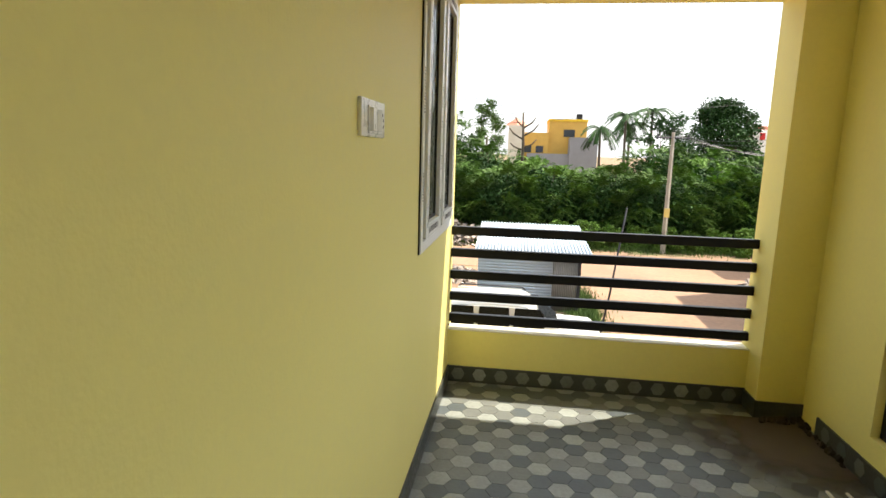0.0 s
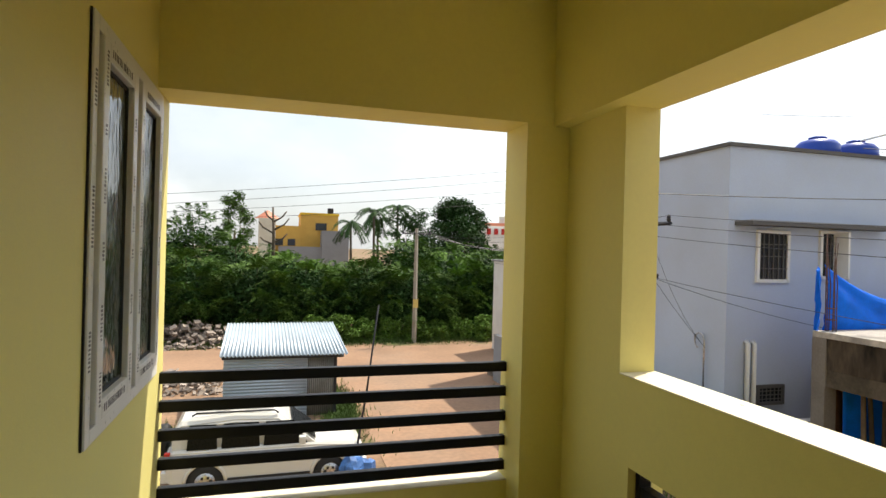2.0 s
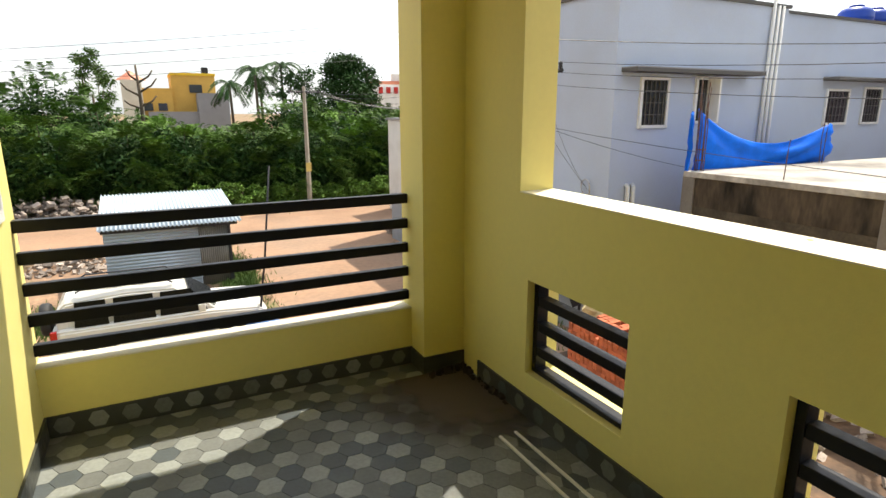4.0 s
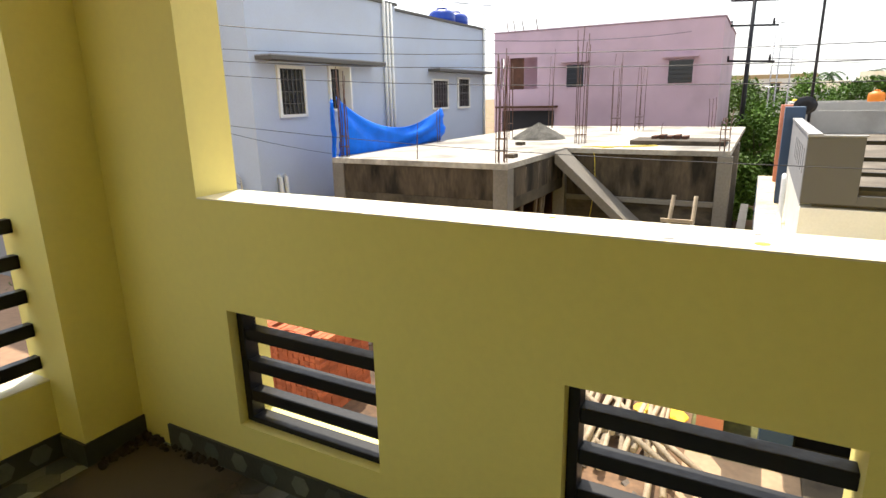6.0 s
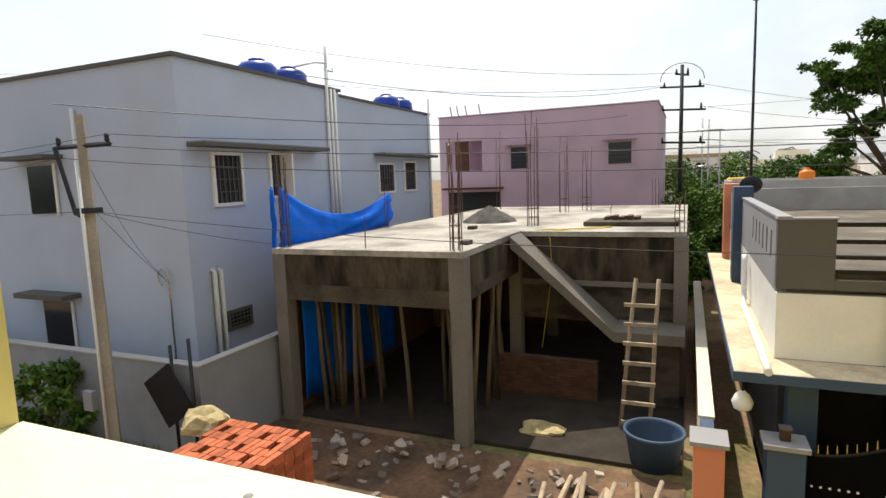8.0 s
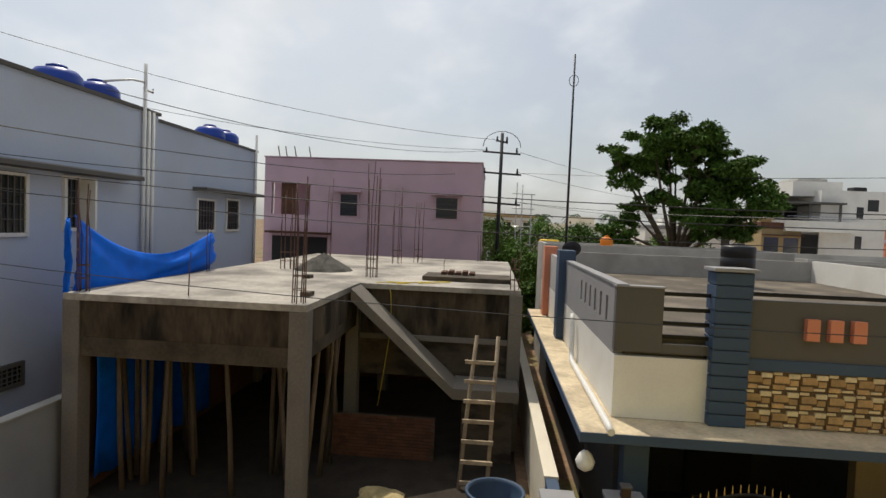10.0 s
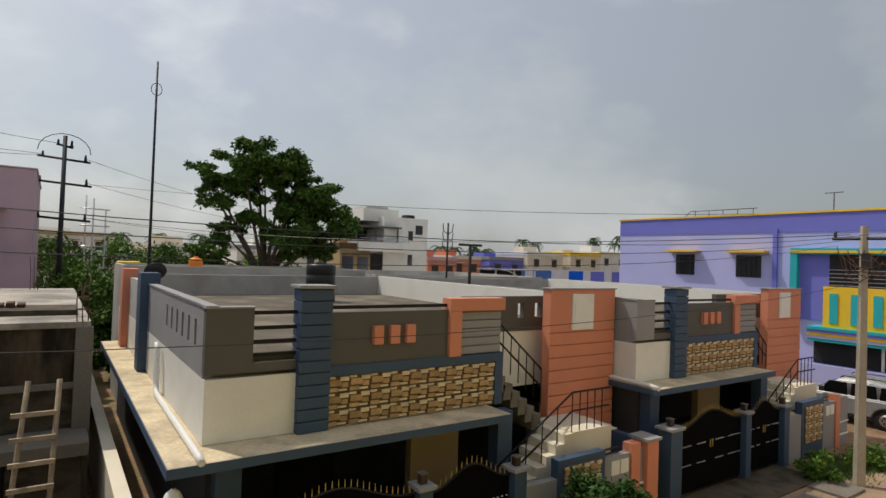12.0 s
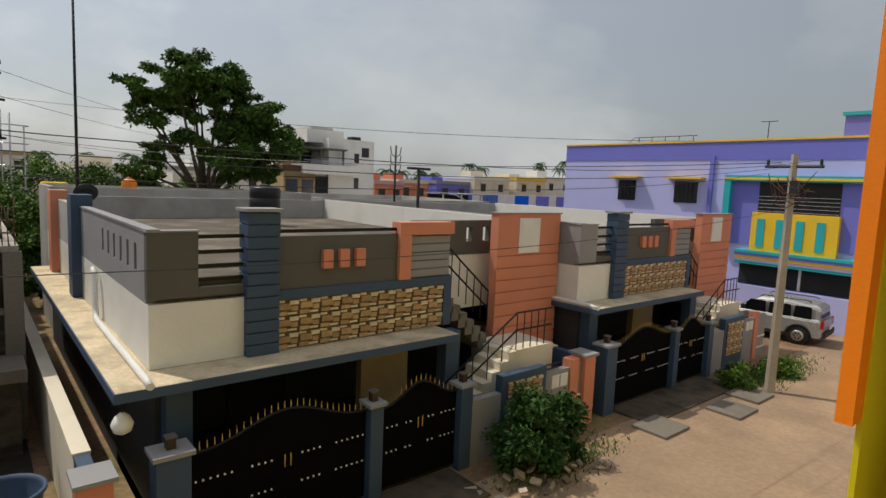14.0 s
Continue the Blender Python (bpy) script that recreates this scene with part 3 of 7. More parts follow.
    B("groove_board", SALMON, 11.94, 11.98, -9.33, -7.0, -0.10, 0.93, bevel=0.006, parent=tower)
    B("tower_cap", GREY_MID, 11.9, 12.25, -9.36, -6.97, 0.93, 0.96)
    win = B("tower_niche", WHITE, 11.90, 11.95, -8.48, -7.72, -0.06, 0.82, label="white framed niche panel")
    B("niche_panel", WHITE, 11.885, 11.902, -8.41, -7.79, 0.02, 0.75, parent=win)
    part("recess_parapet", wall_with_holes("x", 12.6, 12.75, -8.95 + dy, -4.95 + dy, -0.12, 0.72, [(-6.76 + dy, -6.56 + dy, 0.2, 0.55), (-7.34 + dy, -7.12 + dy, 0.2, 0.55)]), GREY_DARK, h, "dark grey parapet with two slots")
    # stair: lower flight to a landing, upper flight to the roof
    st = thing("concrete_stair", (11.3, -6.5 + dy, G), "cream concrete dog-leg stair with black railing", "stair", "outside stairs")
    for i in range(9):
        y = -4.26 - 0.26 * i
        part("step", bx(10.75, 11.6, y - 0.27 + dy, y + dy, G if i < 3 else -3.75 + 0.19 * i - 0.35, -3.62 + 0.19 * (i + 0) + 0.0), CREAM, st)
    part("landing", bx(10.75, 11.93, -7.85 + dy, -6.6 + dy, -2.85, -2.08), CREAM, st)
    for i in range(9):
        y = -7.09 + 0.22 * i
        part("step", bx(11.75, 12.55, y + 0.5 + dy, y + 0.76 + dy, -2.25 + 0.19 * i, -1.91 + 0.19 * i), CONC, st)
    ra = thing("stair_railing", (10.8, -7 + dy, G), "black steel stair railing", "railing", "stair railings")

    def rail_line(x, pts, n):
        for dz in (0.85, 0.45):
            part("rail", tb([(x, y + dy, z + dz) for y, z in pts], 0.022, 6), BLACK, ra)
        for (ya, za), (yb, zb) in zip(pts, pts[1:]):
            for k in range(n):
                u = k / n
                y, z = ya + (yb - ya) * u, za + (zb - za) * u
                part("baluster", tb([(x, y + dy, z), (x, y + dy, z + 0.85)], 0.014, 5), BLACK, ra)

    rail_line(10.8, [(-4.4, -3.4), (-6.6, -2.08), (-7.8, -2.08)], 5)
    rail_line(11.78, [(-6.6, -1.75), (-4.95, -0.35)], 7)
    # street wall
    spear_gate(dy, 0.55, -2.32, 10.3, -2.36, -2.02, "entrance gates")
    spear_gate(dy, -2.62, -4.4, 10.3, -2.42, -2.08, "entrance gates")
    capped_post(dy, 0.6, 1.05, 10.12, 10.5, -2.28, BLUE_PAINT)
    capped_post(dy, -2.34, -2.6, 10.15, 10.45, -2.30, BLUE_PAINT)
    capped_post(dy, -4.42, -4.72, 10.15, 10.45, -2.36, BLUE_PAINT)
    cw = thing("compound_wall", (10.3, -6.5 + dy, G), "grey compound wall with stone tile panel", "wall", "compound walls")
    B("wall_panel", GREY_MID, 10.22, 10.38, -5.6, -4.72, G - 0.05, -2.72, parent=cw)
    pan = B("tile_panel", BLUE_PAINT, 10.2, 10.4, -7.0, -5.6, G - 0.05, -2.36, parent=cw, label="slate blue framed tile panel")
    stone_band(pan, 10.2, -6.85 + dy, -5.75 + dy, -3.6, -2.5)
    B("wall_panel", GREY_MID, 10.22, 10.38, -7.85, -7.0, G - 0.05, -2.55, parent=cw)
    B("wall_panel", GREY_MID, 10.22, 10.38, -8.85, -8.15, G - 0.05, -2.5, parent=cw)
    B("panel_rib", WHITE, 10.19, 10.22, -8.85, -8.15, -3.3, -3.26, parent=cw)
    B("panel_rib", WHITE, 10.19, 10.22, -8.85, -8.15, -3.7, -3.66, parent=cw)
    B("salmon_post", SALMON, 10.17, 10.43, -8.15, -7.85, G - 0.05, -2.36, parent=cw, bevel=0.01)
    for yy in (-7.35, -7.65):
        B("wall_slot_trim", WHITE, 10.2, 10.22, yy - 0.13, yy + 0.13, -2.95, -2.65, parent=cw)
    for z in (-2.62, -2.5, -2.4):
        B("wall_rail", BLACK, 10.28, 10.32, -7.55, -7.0, z - 0.015, z + 0.015, parent=cw)
    # dark cement here paints the house's shadow over the ramp
    B("gate_ramp", CONC_DARK, 9.1, 10.3, -4.3, 0.5, G - 0.1, G + 0.06, bevel=0.03, parent=cw, label="concrete ramp before the gate")
    # side compound wall running back
    sw = thing("side_compound_wall", (14, 1.75 + dy, G), "pale compound wall with blue and salmon ends", "wall", "compound walls")
    B("wall_run", CREAM, 11.2, 23, 1.68, 1.83, G - 0.05, -2.42, parent=sw)
    B("wall_end", SALMON, 10.1, 10.55, 1.55, 1.95, G - 0.05, -2.36, parent=sw, bevel=0.01)
    B("wall_joint", BLUE_PAINT, 10.55, 11.2, 1.66, 1.85, G - 0.05, -2.40, parent=sw)
    B("wall_cap", CREAM, 11.2, 23, 1.64, 1.87, -2.42, -2.37, parent=sw)
    B("end_cap", GREY_MID, 10.05, 10.6, 1.5, 2.0, -2.36, -2.30, parent=sw)


ROOF = mat("weathered_roof_screed", (0.105, 0.088, 0.068), 0.95, 0.25, 0.8, 0.15, 10, 0.4, 20, stain=(0.21, 0.18, 0.14), stain_amt=0.8, stain_scale=0.7)
LEDGE = mat("stained_cream_ledge", (0.62, 0.52, 0.36), 0.85, 0.15, 1.5, 0.12, 15, 0.2, 30, stain=(0.36, 0.29, 0.20), stain_amt=0.6, stain_scale=1.8)
street_house(-0.09, 1)
street_house(-10.35, 2)

bm = bmesh.new()
lathe(bm, [(0.03, 0.17), (0.05, 0.15), (0.10, 0.11), (0.15, 0.0), (0.12, -0.1), (0.03, -0.155)], 18, (10.95, 1.2, -1.98))
gl = thing("globe_lamp", (10.95, 1.2, -1.98), "white glass globe lamp under the sunshade", "lamp")
part("globe", bm, UPVC, gl)
part("stem", tb([(10.95, 1.2, -1.83), (10.95, 1.2, -1.46)], 0.015, 6), BLACK, gl)

tank = thing("water_tank", (21.0, -5.02, -0.05), "black plastic roof water tank", "tank")
bm = bmesh.new()
lathe(bm, [(0.50, 0.0), (0.51, 0.02), (0.51, 0.5), (0.50, 0.51), (0.50, 0.53), (0.51, 0.54), (0.51, 0.9), (0.50, 0.91), (0.50, 0.93), (0.51, 0.94), (0.51, 1.24), (0.48, 1.28), (0.18, 1.31)], 24, (21.0, -5.02, -0.05))
part("body", bm, TANK_K, tank)
bm = bmesh.new()
lathe(bm, [(0.18, 1.31), (0.18, 1.36), (0.08, 1.37)], 18, (21.0, -5.02, -0.05))
part("lid", bm, TANK_K, tank)
ot = thing("orange_water_tank", (26.5, -2.0, 0.65), "small orange plastic water tank beyond the parapet", "tank")
bm = bmesh.new()
lathe(bm, [(0.02, 0.0), (0.26, 0.02), (0.26, 0.5), (0.23, 0.58), (0.09, 0.64)], 20, (26.5, -2.0, 0.65))
part("body", bm, TANK_O, ot)
bm = bmesh.new()
lathe(bm, [(0.09, 0.64), (0.09, 0.69), (0.01, 0.7)], 14, (26.5, -2.0, 0.65))
part("lid", bm, TANK_O, ot)
part("stand", bx(26.15, 26.85, -2.35, -1.65, G - 0.05, 0.66), PARAPET, ot, "masonry tank stand")

# ---- construction site: bare concrete frame ----
site = thing("concrete_frame_building", (18, 7, G), "unfinished concrete house frame with fresh roof slab", "building")


def S(name, m, *a, bevel=0.01, label="", parent=site):
    return part(name, bx(*a, bevel=bevel), m, parent, label)


SX, SY0, SY1 = 12.1, 5.99, 10.63
S("roof_slab", SLAB_TOP, SX, 27.5, SY0 + 0.01, SY1, -0.13, 0.0, label="pale damp concrete roof slab")
S("roof_slab", SLAB_TOP, 16.2, 27.5, 2.0, SY0 + 0.01, -0.13, 0.0)
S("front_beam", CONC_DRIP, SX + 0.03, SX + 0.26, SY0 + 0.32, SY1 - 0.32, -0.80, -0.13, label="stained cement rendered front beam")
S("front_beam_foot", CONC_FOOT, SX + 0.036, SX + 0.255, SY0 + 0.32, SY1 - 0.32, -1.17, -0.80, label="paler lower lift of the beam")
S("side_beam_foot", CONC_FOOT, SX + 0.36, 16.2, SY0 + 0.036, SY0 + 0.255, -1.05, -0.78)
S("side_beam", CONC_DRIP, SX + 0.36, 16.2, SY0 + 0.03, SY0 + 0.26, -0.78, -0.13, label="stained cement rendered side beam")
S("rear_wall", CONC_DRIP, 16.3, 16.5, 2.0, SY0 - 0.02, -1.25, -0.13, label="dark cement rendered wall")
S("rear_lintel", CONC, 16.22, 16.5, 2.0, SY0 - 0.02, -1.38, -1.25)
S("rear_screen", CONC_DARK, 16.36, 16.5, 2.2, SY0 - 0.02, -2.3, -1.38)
for x, y in ((SX, SY0), (SX, SY1 - 0.32), (16.1, SY0 - 0.02), (20.5, SY0), (20.5, SY1 - 0.32), (16.15, 1.95), (20.5, 1.95)):
    S("column", CONC, x, x + 0.34, y, y + 0.32, G - 0.1, -0.13 if x > 13 else -1.0, bevel=0.015, label="raw concrete column")
S("column_head", CONC, SX - 0.004, SX + 0.36, SY0 - 0.004, SY0 + 0.33, -1.2, -0.13, bevel=0.015)
S("column_head", CONC, SX - 0.004, SX + 0.36, SY1 - 0.33, SY1 + 0.004, -1.2, -0.13, bevel=0.015)
S("floor_bed", EARTH_SHADE, SX + 0.3, 26, 2.0, SY1, G - 0.1, G + 0.08)
# brick colour kept dark so the walls carry the slab's shade
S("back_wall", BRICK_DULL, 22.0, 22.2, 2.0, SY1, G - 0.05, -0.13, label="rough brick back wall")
# unseen wall, run forward to keep sun off the hanging sheet
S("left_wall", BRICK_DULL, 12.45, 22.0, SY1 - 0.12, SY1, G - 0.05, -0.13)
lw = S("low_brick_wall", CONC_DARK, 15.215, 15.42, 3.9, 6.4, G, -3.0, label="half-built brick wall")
brick_mesh = mesh_of("brick", bx(-0.02, 0.02, -0.108, 0.108, -0.034, 0.034, bevel=0.004), BRICK_DULL)
random.seed(12)
for r in range(13):
    for k in range(11):
        b = new("brick", brick_mesh)
        b.parent = lw
        b.location = Vector((15.205 + random.uniform(-0.006, 0.006), 4.03 + 0.222 * k + (0.05 if r % 2 else -0.02), G + 0.12 + 0.077 * r)) - origin_of(lw)
# stair slab with steps cast on it
bm = bmesh.new()
vs = []
for x in (15.1, 16.1):
    vs += [bm.verts.new((x, SY0 - 0.05, -0.02)), bm.verts.new((x, 3.5, -2.2)), bm.verts.new((x, 3.5, -2.45)), bm.verts.new((x, SY0 - 0.05, -0.3))]
for q in ((0, 1, 2, 3), (7, 6, 5, 4), (0, 4, 5, 1), (1, 5, 6, 2), (2, 6, 7, 3), (3, 7, 4, 0)):
    bm.faces.new([vs[i] for i in q])
part("stair_slab", bm, CONC, site, "raw concrete stair slab")
S("stair_landing", CONC, 15.1, 16.3, 2.0, 3.52, -2.45, -2.2)
S("landing_wall", CONC_DARK, 15.4, 15.6, 2.1, 3.3, G, -2.45)

# props under the slab, their wood coloured dark for the shade there
random.seed(5)
for i in range(26):
    x, y = random.uniform(12.6, 15.5), random.uniform(6.3, 10.2)
    if i >= 18:
        x, y = random.uniform(12.9, 15.8), random.uniform(6.05, 6.5)
    dx, dyy = random.uniform(-0.18, 0.18), random.uniform(-0.35, 0.35)
    pts = [(x + dx * k / 3 + random.uniform(-0.02, 0.02), y + dyy * k / 3 + random.uniform(-0.02, 0.02), G + 0.03 + (3.83 * k / 3)) for k in range(4)]
    solo("timber_prop", tb(pts, 0.055, 7, 0.045), WOOD, (x, y, G), "rough round timber prop under the slab", "prop", "slab props")
bm = bmesh.new()
def along(i):
    """The sheet hangs in folds along the north side."""
    return (12.6 + 0.2 * i, 10.3 + 0.06 * math.sin(i * 1.9))


cloth = [[bm.verts.new((along(i)[0] + 0.03 * math.sin(i * 1.3 + j), along(i)[1] + 0.02 * math.sin(i + j * 1.4), -0.4 - 0.66 * j + 0.03 * math.sin(i * 2.3))) for j in range(6)] for i in range(23)]
for i in range(22):
    for j in range(5):
        f = bm.faces.new((cloth[i][j], cloth[i + 1][j], cloth[i + 1][j + 1], cloth[i][j + 1]))
        f.smooth = True
ob = solo("hanging_tarpaulin", bm, TARP, (14.7, 9.5, G), "blue tarpaulin sheet hanging under the slab", "tarpaulin")
ob.modifiers.new("thick", "SOLIDIFY").thickness = 0.01

# rebar starters
random.seed(8)


def rebar_cluster(x, y, n, h, spread=0.12, tilt=0.05):
    t = thing("rebar_cluster", (x, y, 0.0), "rusty vertical reinforcement bars on the slab", "rebar", "rebar starters")
    for k in range(n):
        a = 2 * math.pi * k / n
        bxx, byy = x + spread * math.cos(a), y + spread * math.sin(a)
        hh = h * random.uniform(0.75, 1.0)
        part("bar", tb([(bxx, byy, -0.02), (bxx + random.uniform(-tilt, tilt), byy + random.uniform(-tilt, tilt), hh * 0.6), (bxx + random.uniform(-tilt, tilt) * 2, byy + random.uniform(-tilt, tilt) * 2, hh)], 0.012, 5), RUST, t)
    for z in (0.25, 0.5):
        if n > 3:
            part("stirrup", tb([(x + spread * 1.1 * math.cos(2 * math.pi * k / 8), y + spread * 1.1 * math.sin(2 * math.pi * k / 8), z) for k in range(9)], 0.008, 4), RUST, t)


for x, y, n, h, spread in ((12.32, 6.22, 6, 2.55, 0.12), (12.4, 10.45, 6, 2.2, 0.1), (17.75, 6.03, 6, 3.2, 0.16), (23.45, 6.29, 5, 2.95, 0.18), (24.56, 5.62, 4, 2.6, 0.16), (25.5, 9.48, 3, 3.3, 0.1), (19.2, 8.95, 8, 2.5, 0.22), (17.2, 10.45, 2, 1.35, 0.06), (12.5, 8.42, 1, 0.86, 0.0), (21.3, 4.31, 1, 0.5, 0.0), (26.6, 3.2, 3, 1.2, 0.12), (16.3, 2.15, 4, 1.0, 0.1)):
    rebar_cluster(x, y, n, h, spread, 0.025)
# gravel heap, curb and loose pieces on the slab
GRAVEL = mat("dark_gravel", (0.085, 0.08, 0.07), 0.95, 0.3, 3, 0.4, 30, 0.9, 25)
bm = bmesh.new()
rings = []
for i in range(9):
    u = i / 8
    rings.append([bm.verts.new((19.3 + (0.88 * (1 - u) + 0.02) * math.cos(a) * (1 + 0.12 * noise.noise(Vector((math.cos(a) * 2, math.sin(a) * 2, u * 2)))), 7.85 + (0.88 * (1 - u) + 0.02) * math.sin(a), -0.005 + 0.52 * u ** 0.85 + 0.03 * noise.noise(Vector((math.cos(a) * 4, math.sin(a) * 4, u * 6))))) for a in [2 * math.pi * k / 28 for k in range(28)]])
for a, b in zip(rings, rings[1:]):
    for k in range(28):
        bm.faces.new((a[k], a[(k + 1) % 28], b[(k + 1) % 28], b[k]))
bm.faces.new(rings[-1])
bm.faces.new(rings[0][::-1])
solo("gravel_heap", bm, GRAVEL, (19.3, 7.85, 0.0), "dark grey heap of gravel on the slab", "gravel", kind="stuff")
S("stair_well_curb", CONC_DARK, 17.6, 19.0, 2.2, 4.6, 0.0, 0.12, label="dark curb round an opening in the slab")
for i in range(5):
    y = 3.2 + 0.2 * i
    solo("brick_bundle", bx(18.3, 18.9, y, y + 0.15, 0.12, 0.2 + 0.03 * (i % 2), bevel=0.01), BRICK_DULL, (18.6, y, 0.12), "dusty brick pieces lying on the slab", "brick", "bricks on the slab")
for x, y in ((16.6, 7.4), (19.6, 7.2), (13.2, 6.3)):
    solo("loose_block", bx(x, x + 0.3, y, y + 0.2, 0.0, 0.09, bevel=0.01), CONC_DARK, (x, y, 0), "dark block lying on the slab", "block", "loose blocks")
YROPE = mat("yellow_hose", (0.65, 0.5, 0.05), 0.5)
bm = bmesh.new()
tube(bm, [(16.3 + 0.3 * math.sin(k * 1.1) + 0.06 * k, 5.3 - 0.1 * k + 0.3 * math.cos(k * 1.3), 0.02) for k in range(14)] + [(16.25, 5.3, 0.03), (16.18, 5.2, -0.2), (16.15, 5.15, -1.0), (16.1, 5.3, -2.2), (16.0, 5.4, -3.0)], 0.012, 6)
solo("garden_hose", bm, YROPE, (16.3, 5.2, 0), "yellow hose trailing over the slab edge", "hose")
# wooden ladder against the landing
lad = thing("wooden_ladder", (14.2, 2.9, G), "rough pale wooden ladder leaning on the landing", "ladder")
for s, y in ((0, 3.12), (1, 2.58)):
    part("rail", tb([(13.9, y + 0.12 - 0.05 * s, G), (14.3, y + 0.02, -2.6), (14.62, y - 0.08 * (1 - s) - 0.05, -0.85)], 0.045, 7), PALE_WOOD, lad)
for i in range(7):
    u = (i + 0.6) / 8.0
    x, z = 13.86 + 0.78 * u - 0.03, G + 3.2 * u
    part("rung", bx(x - 0.03, x + 0.03, 2.55, 3.22, z - 0.04, z + 0.04, bevel=0.006), PALE_WOOD, lad)
# site clutter
CLOTH_Y = mat("faded_yellow_sack", (0.46, 0.37, 0.19), 0.85, 0.25, 3, 0.15, 20, 0.5, 15)


def crumpled(name, c, r, material, label, category, seed, squash=0.5):
    bm = bmesh.new()
    bmesh.ops.create_icosphere(bm, subdivisions=3, radius=1.0)
    for v in bm.verts:
        n = v.co.normalized()
        k = 1 + 0.35 * noise.noise(n * 1.7 + Vector((seed, 0, 0))) + 0.18 * noise.noise(n * 5 + Vector((0, seed, 0)))
        v.co = Vector((c[0] + n.x * k * r[0], c[1] + n.y * k * r[1], c[2] + max(-0.02, n.z * k * r[2])))
    return solo(name, bm, material, c, label, category)


crumpled("cement_sack", (13.3, 4.75, G + 0.06), (0.38, 0.5, 0.14), CLOTH_Y, "crumpled yellow cement sacks on the ground", "sack", 3)
crumpled("yellow_sheet", (8.95, 9.7, -2.74), (0.34, 0.44, 0.34), CLOTH_Y, "crumpled yellow sheet on the brick stack", "sheet", 7)
TX, TY = 12.7, 2.5
tub = thing("blue_tub", (TX, TY, G), "large dark blue plastic tub", "tub")
bm = bmesh.new()
lathe(bm, [(0.42, 0), (0.52, 0.62), (0.56, 0.64), (0.56, 0.69), (0.51, 0.69), (0.49, 0.62), (0.39, 0.05)], 28, (TX, TY, G))
part("bowl", bm, BLUE_PAINT, tub)

# brick stack near the site
bs = thing("brick_stack", (8.4, 8.4, G), "stack of red bricks on the verge", "bricks")
BRK = mesh_of("brick", bx(-0.11, 0.11, -0.053, 0.053, -0.036, 0.036), BRICK)
random.seed(11)
lower = bmesh.new()
for lay in range(19):
    for i in range(6):
        for j in range(14):
            edge = i in (0, 5) or j in (0, 13)
            if not edge and lay < 18:
                continue
            if lay == 18 and (i * 5 + j * 3) % 7 == 0:
                continue
            x, y, z = -0.58 + 0.232 * i + random.uniform(-0.01, 0.01), -0.78 + 0.12 * j + random.uniform(-0.008, 0.008), 0.037 + 0.077 * lay
            if lay >= 13:
                b = new("brick", BRK)
                b.parent = bs
                b.location = (x, y, z)
                b.rotation_euler = (0, 0, random.uniform(-0.06, 0.06))
            else:
                box(lower, 8.4 + x - 0.11, 8.4 + x + 0.11, 8.4 + y - 0.053, 8.4 + y + 0.053, G + z - 0.036, G + z + 0.036)
o = part("lower_course", lower, BRICK, bs)
o["kind"] = "stuff"
crumpled("plastic_sheet", (10.6, 2.45, G + 0.03), (0.3, 0.42, 0.07), SUN_YELLOW, "yellow plastic sheet lying beside the poles", "sheet", 9)
# timber pole pile on the verge
random.seed(21)
for i in range(28):
    x, y = random.uniform(9.2, 10.4), random.uniform(2.15, 4.05)
    a = radians(random.uniform(-7, 7)) + (0 if i % 9 else radians(40))
    L = random.uniform(0.9, 1.5)
    z = G + 0.1 + 0.07 * (i // 9)
    solo("timber_pole", tb([(x - L * math.cos(a), y - L * math.sin(a), z), (x, y + 0.02, z + 0.01), (x + L * math.cos(a), y + L * math.sin(a), z)], 0.05, 7, 0.042), PALE_WOOD, (x, y, G), "pale peeled timber pole lying on the ground", "pole", "timber pole pile")

# ---- blue-white two-storey building ----
WIN_DARK = mat("dark_window_glass", (0.025, 0.027, 0.03), 0.15, 0.1, 2, 0.05, bump=0, spec=0.7)


def window_y(parent, x0, x1, z0, z1, y, frame_mat=WHITE, open_leaf=False):
    """A window set on a face that looks along -y."""
    w = part("window", bx(x0, x1, y - 0.03, y + 0.02, z0, z1), WIN_DARK, parent, "dark barred window")
    for a in ((x0 - 0.05, x0 + 0.03, z0 - 0.05, z1 + 0.05), (x1 - 0.03, x1 + 0.05, z0 - 0.05, z1 + 0.05), (x0, x1, z0 - 0.05, z0 + 0.03), (x0, x1, z1 - 0.03, z1 + 0.05)):
        part("frame", bx(a[0], a[1], y - 0.07, y + 0.01, a[2], a[3]), frame_mat, w)
    n = 6
    for i in range(1, n):
        x = x0 + (x1 - x0) * i / n
        part("bar", bx(x - 0.01, x + 0.01, y - 0.06, y - 0.04, z0, z1), GREY_DARK, w)
    for i in range(1, 4):
        z = z0 + (z1 - z0) * i / 4
        part("cross_bar", bx(x0, x1, y - 0.062, y - 0.045, z - 0.01, z + 0.01), GREY_DARK, w)
    return w


def shade_y(parent, x0, x1, z, y, depth=0.55):
    s = part("window_shade", bx(x0, x1, y - depth, y, z, z + 0.09), GREY_DARK, parent, "grey concrete window shade")
    part("shade_top", bx(x0, x1, y - depth, y, z + 0.092, z + 0.12), GREY_MID, s)


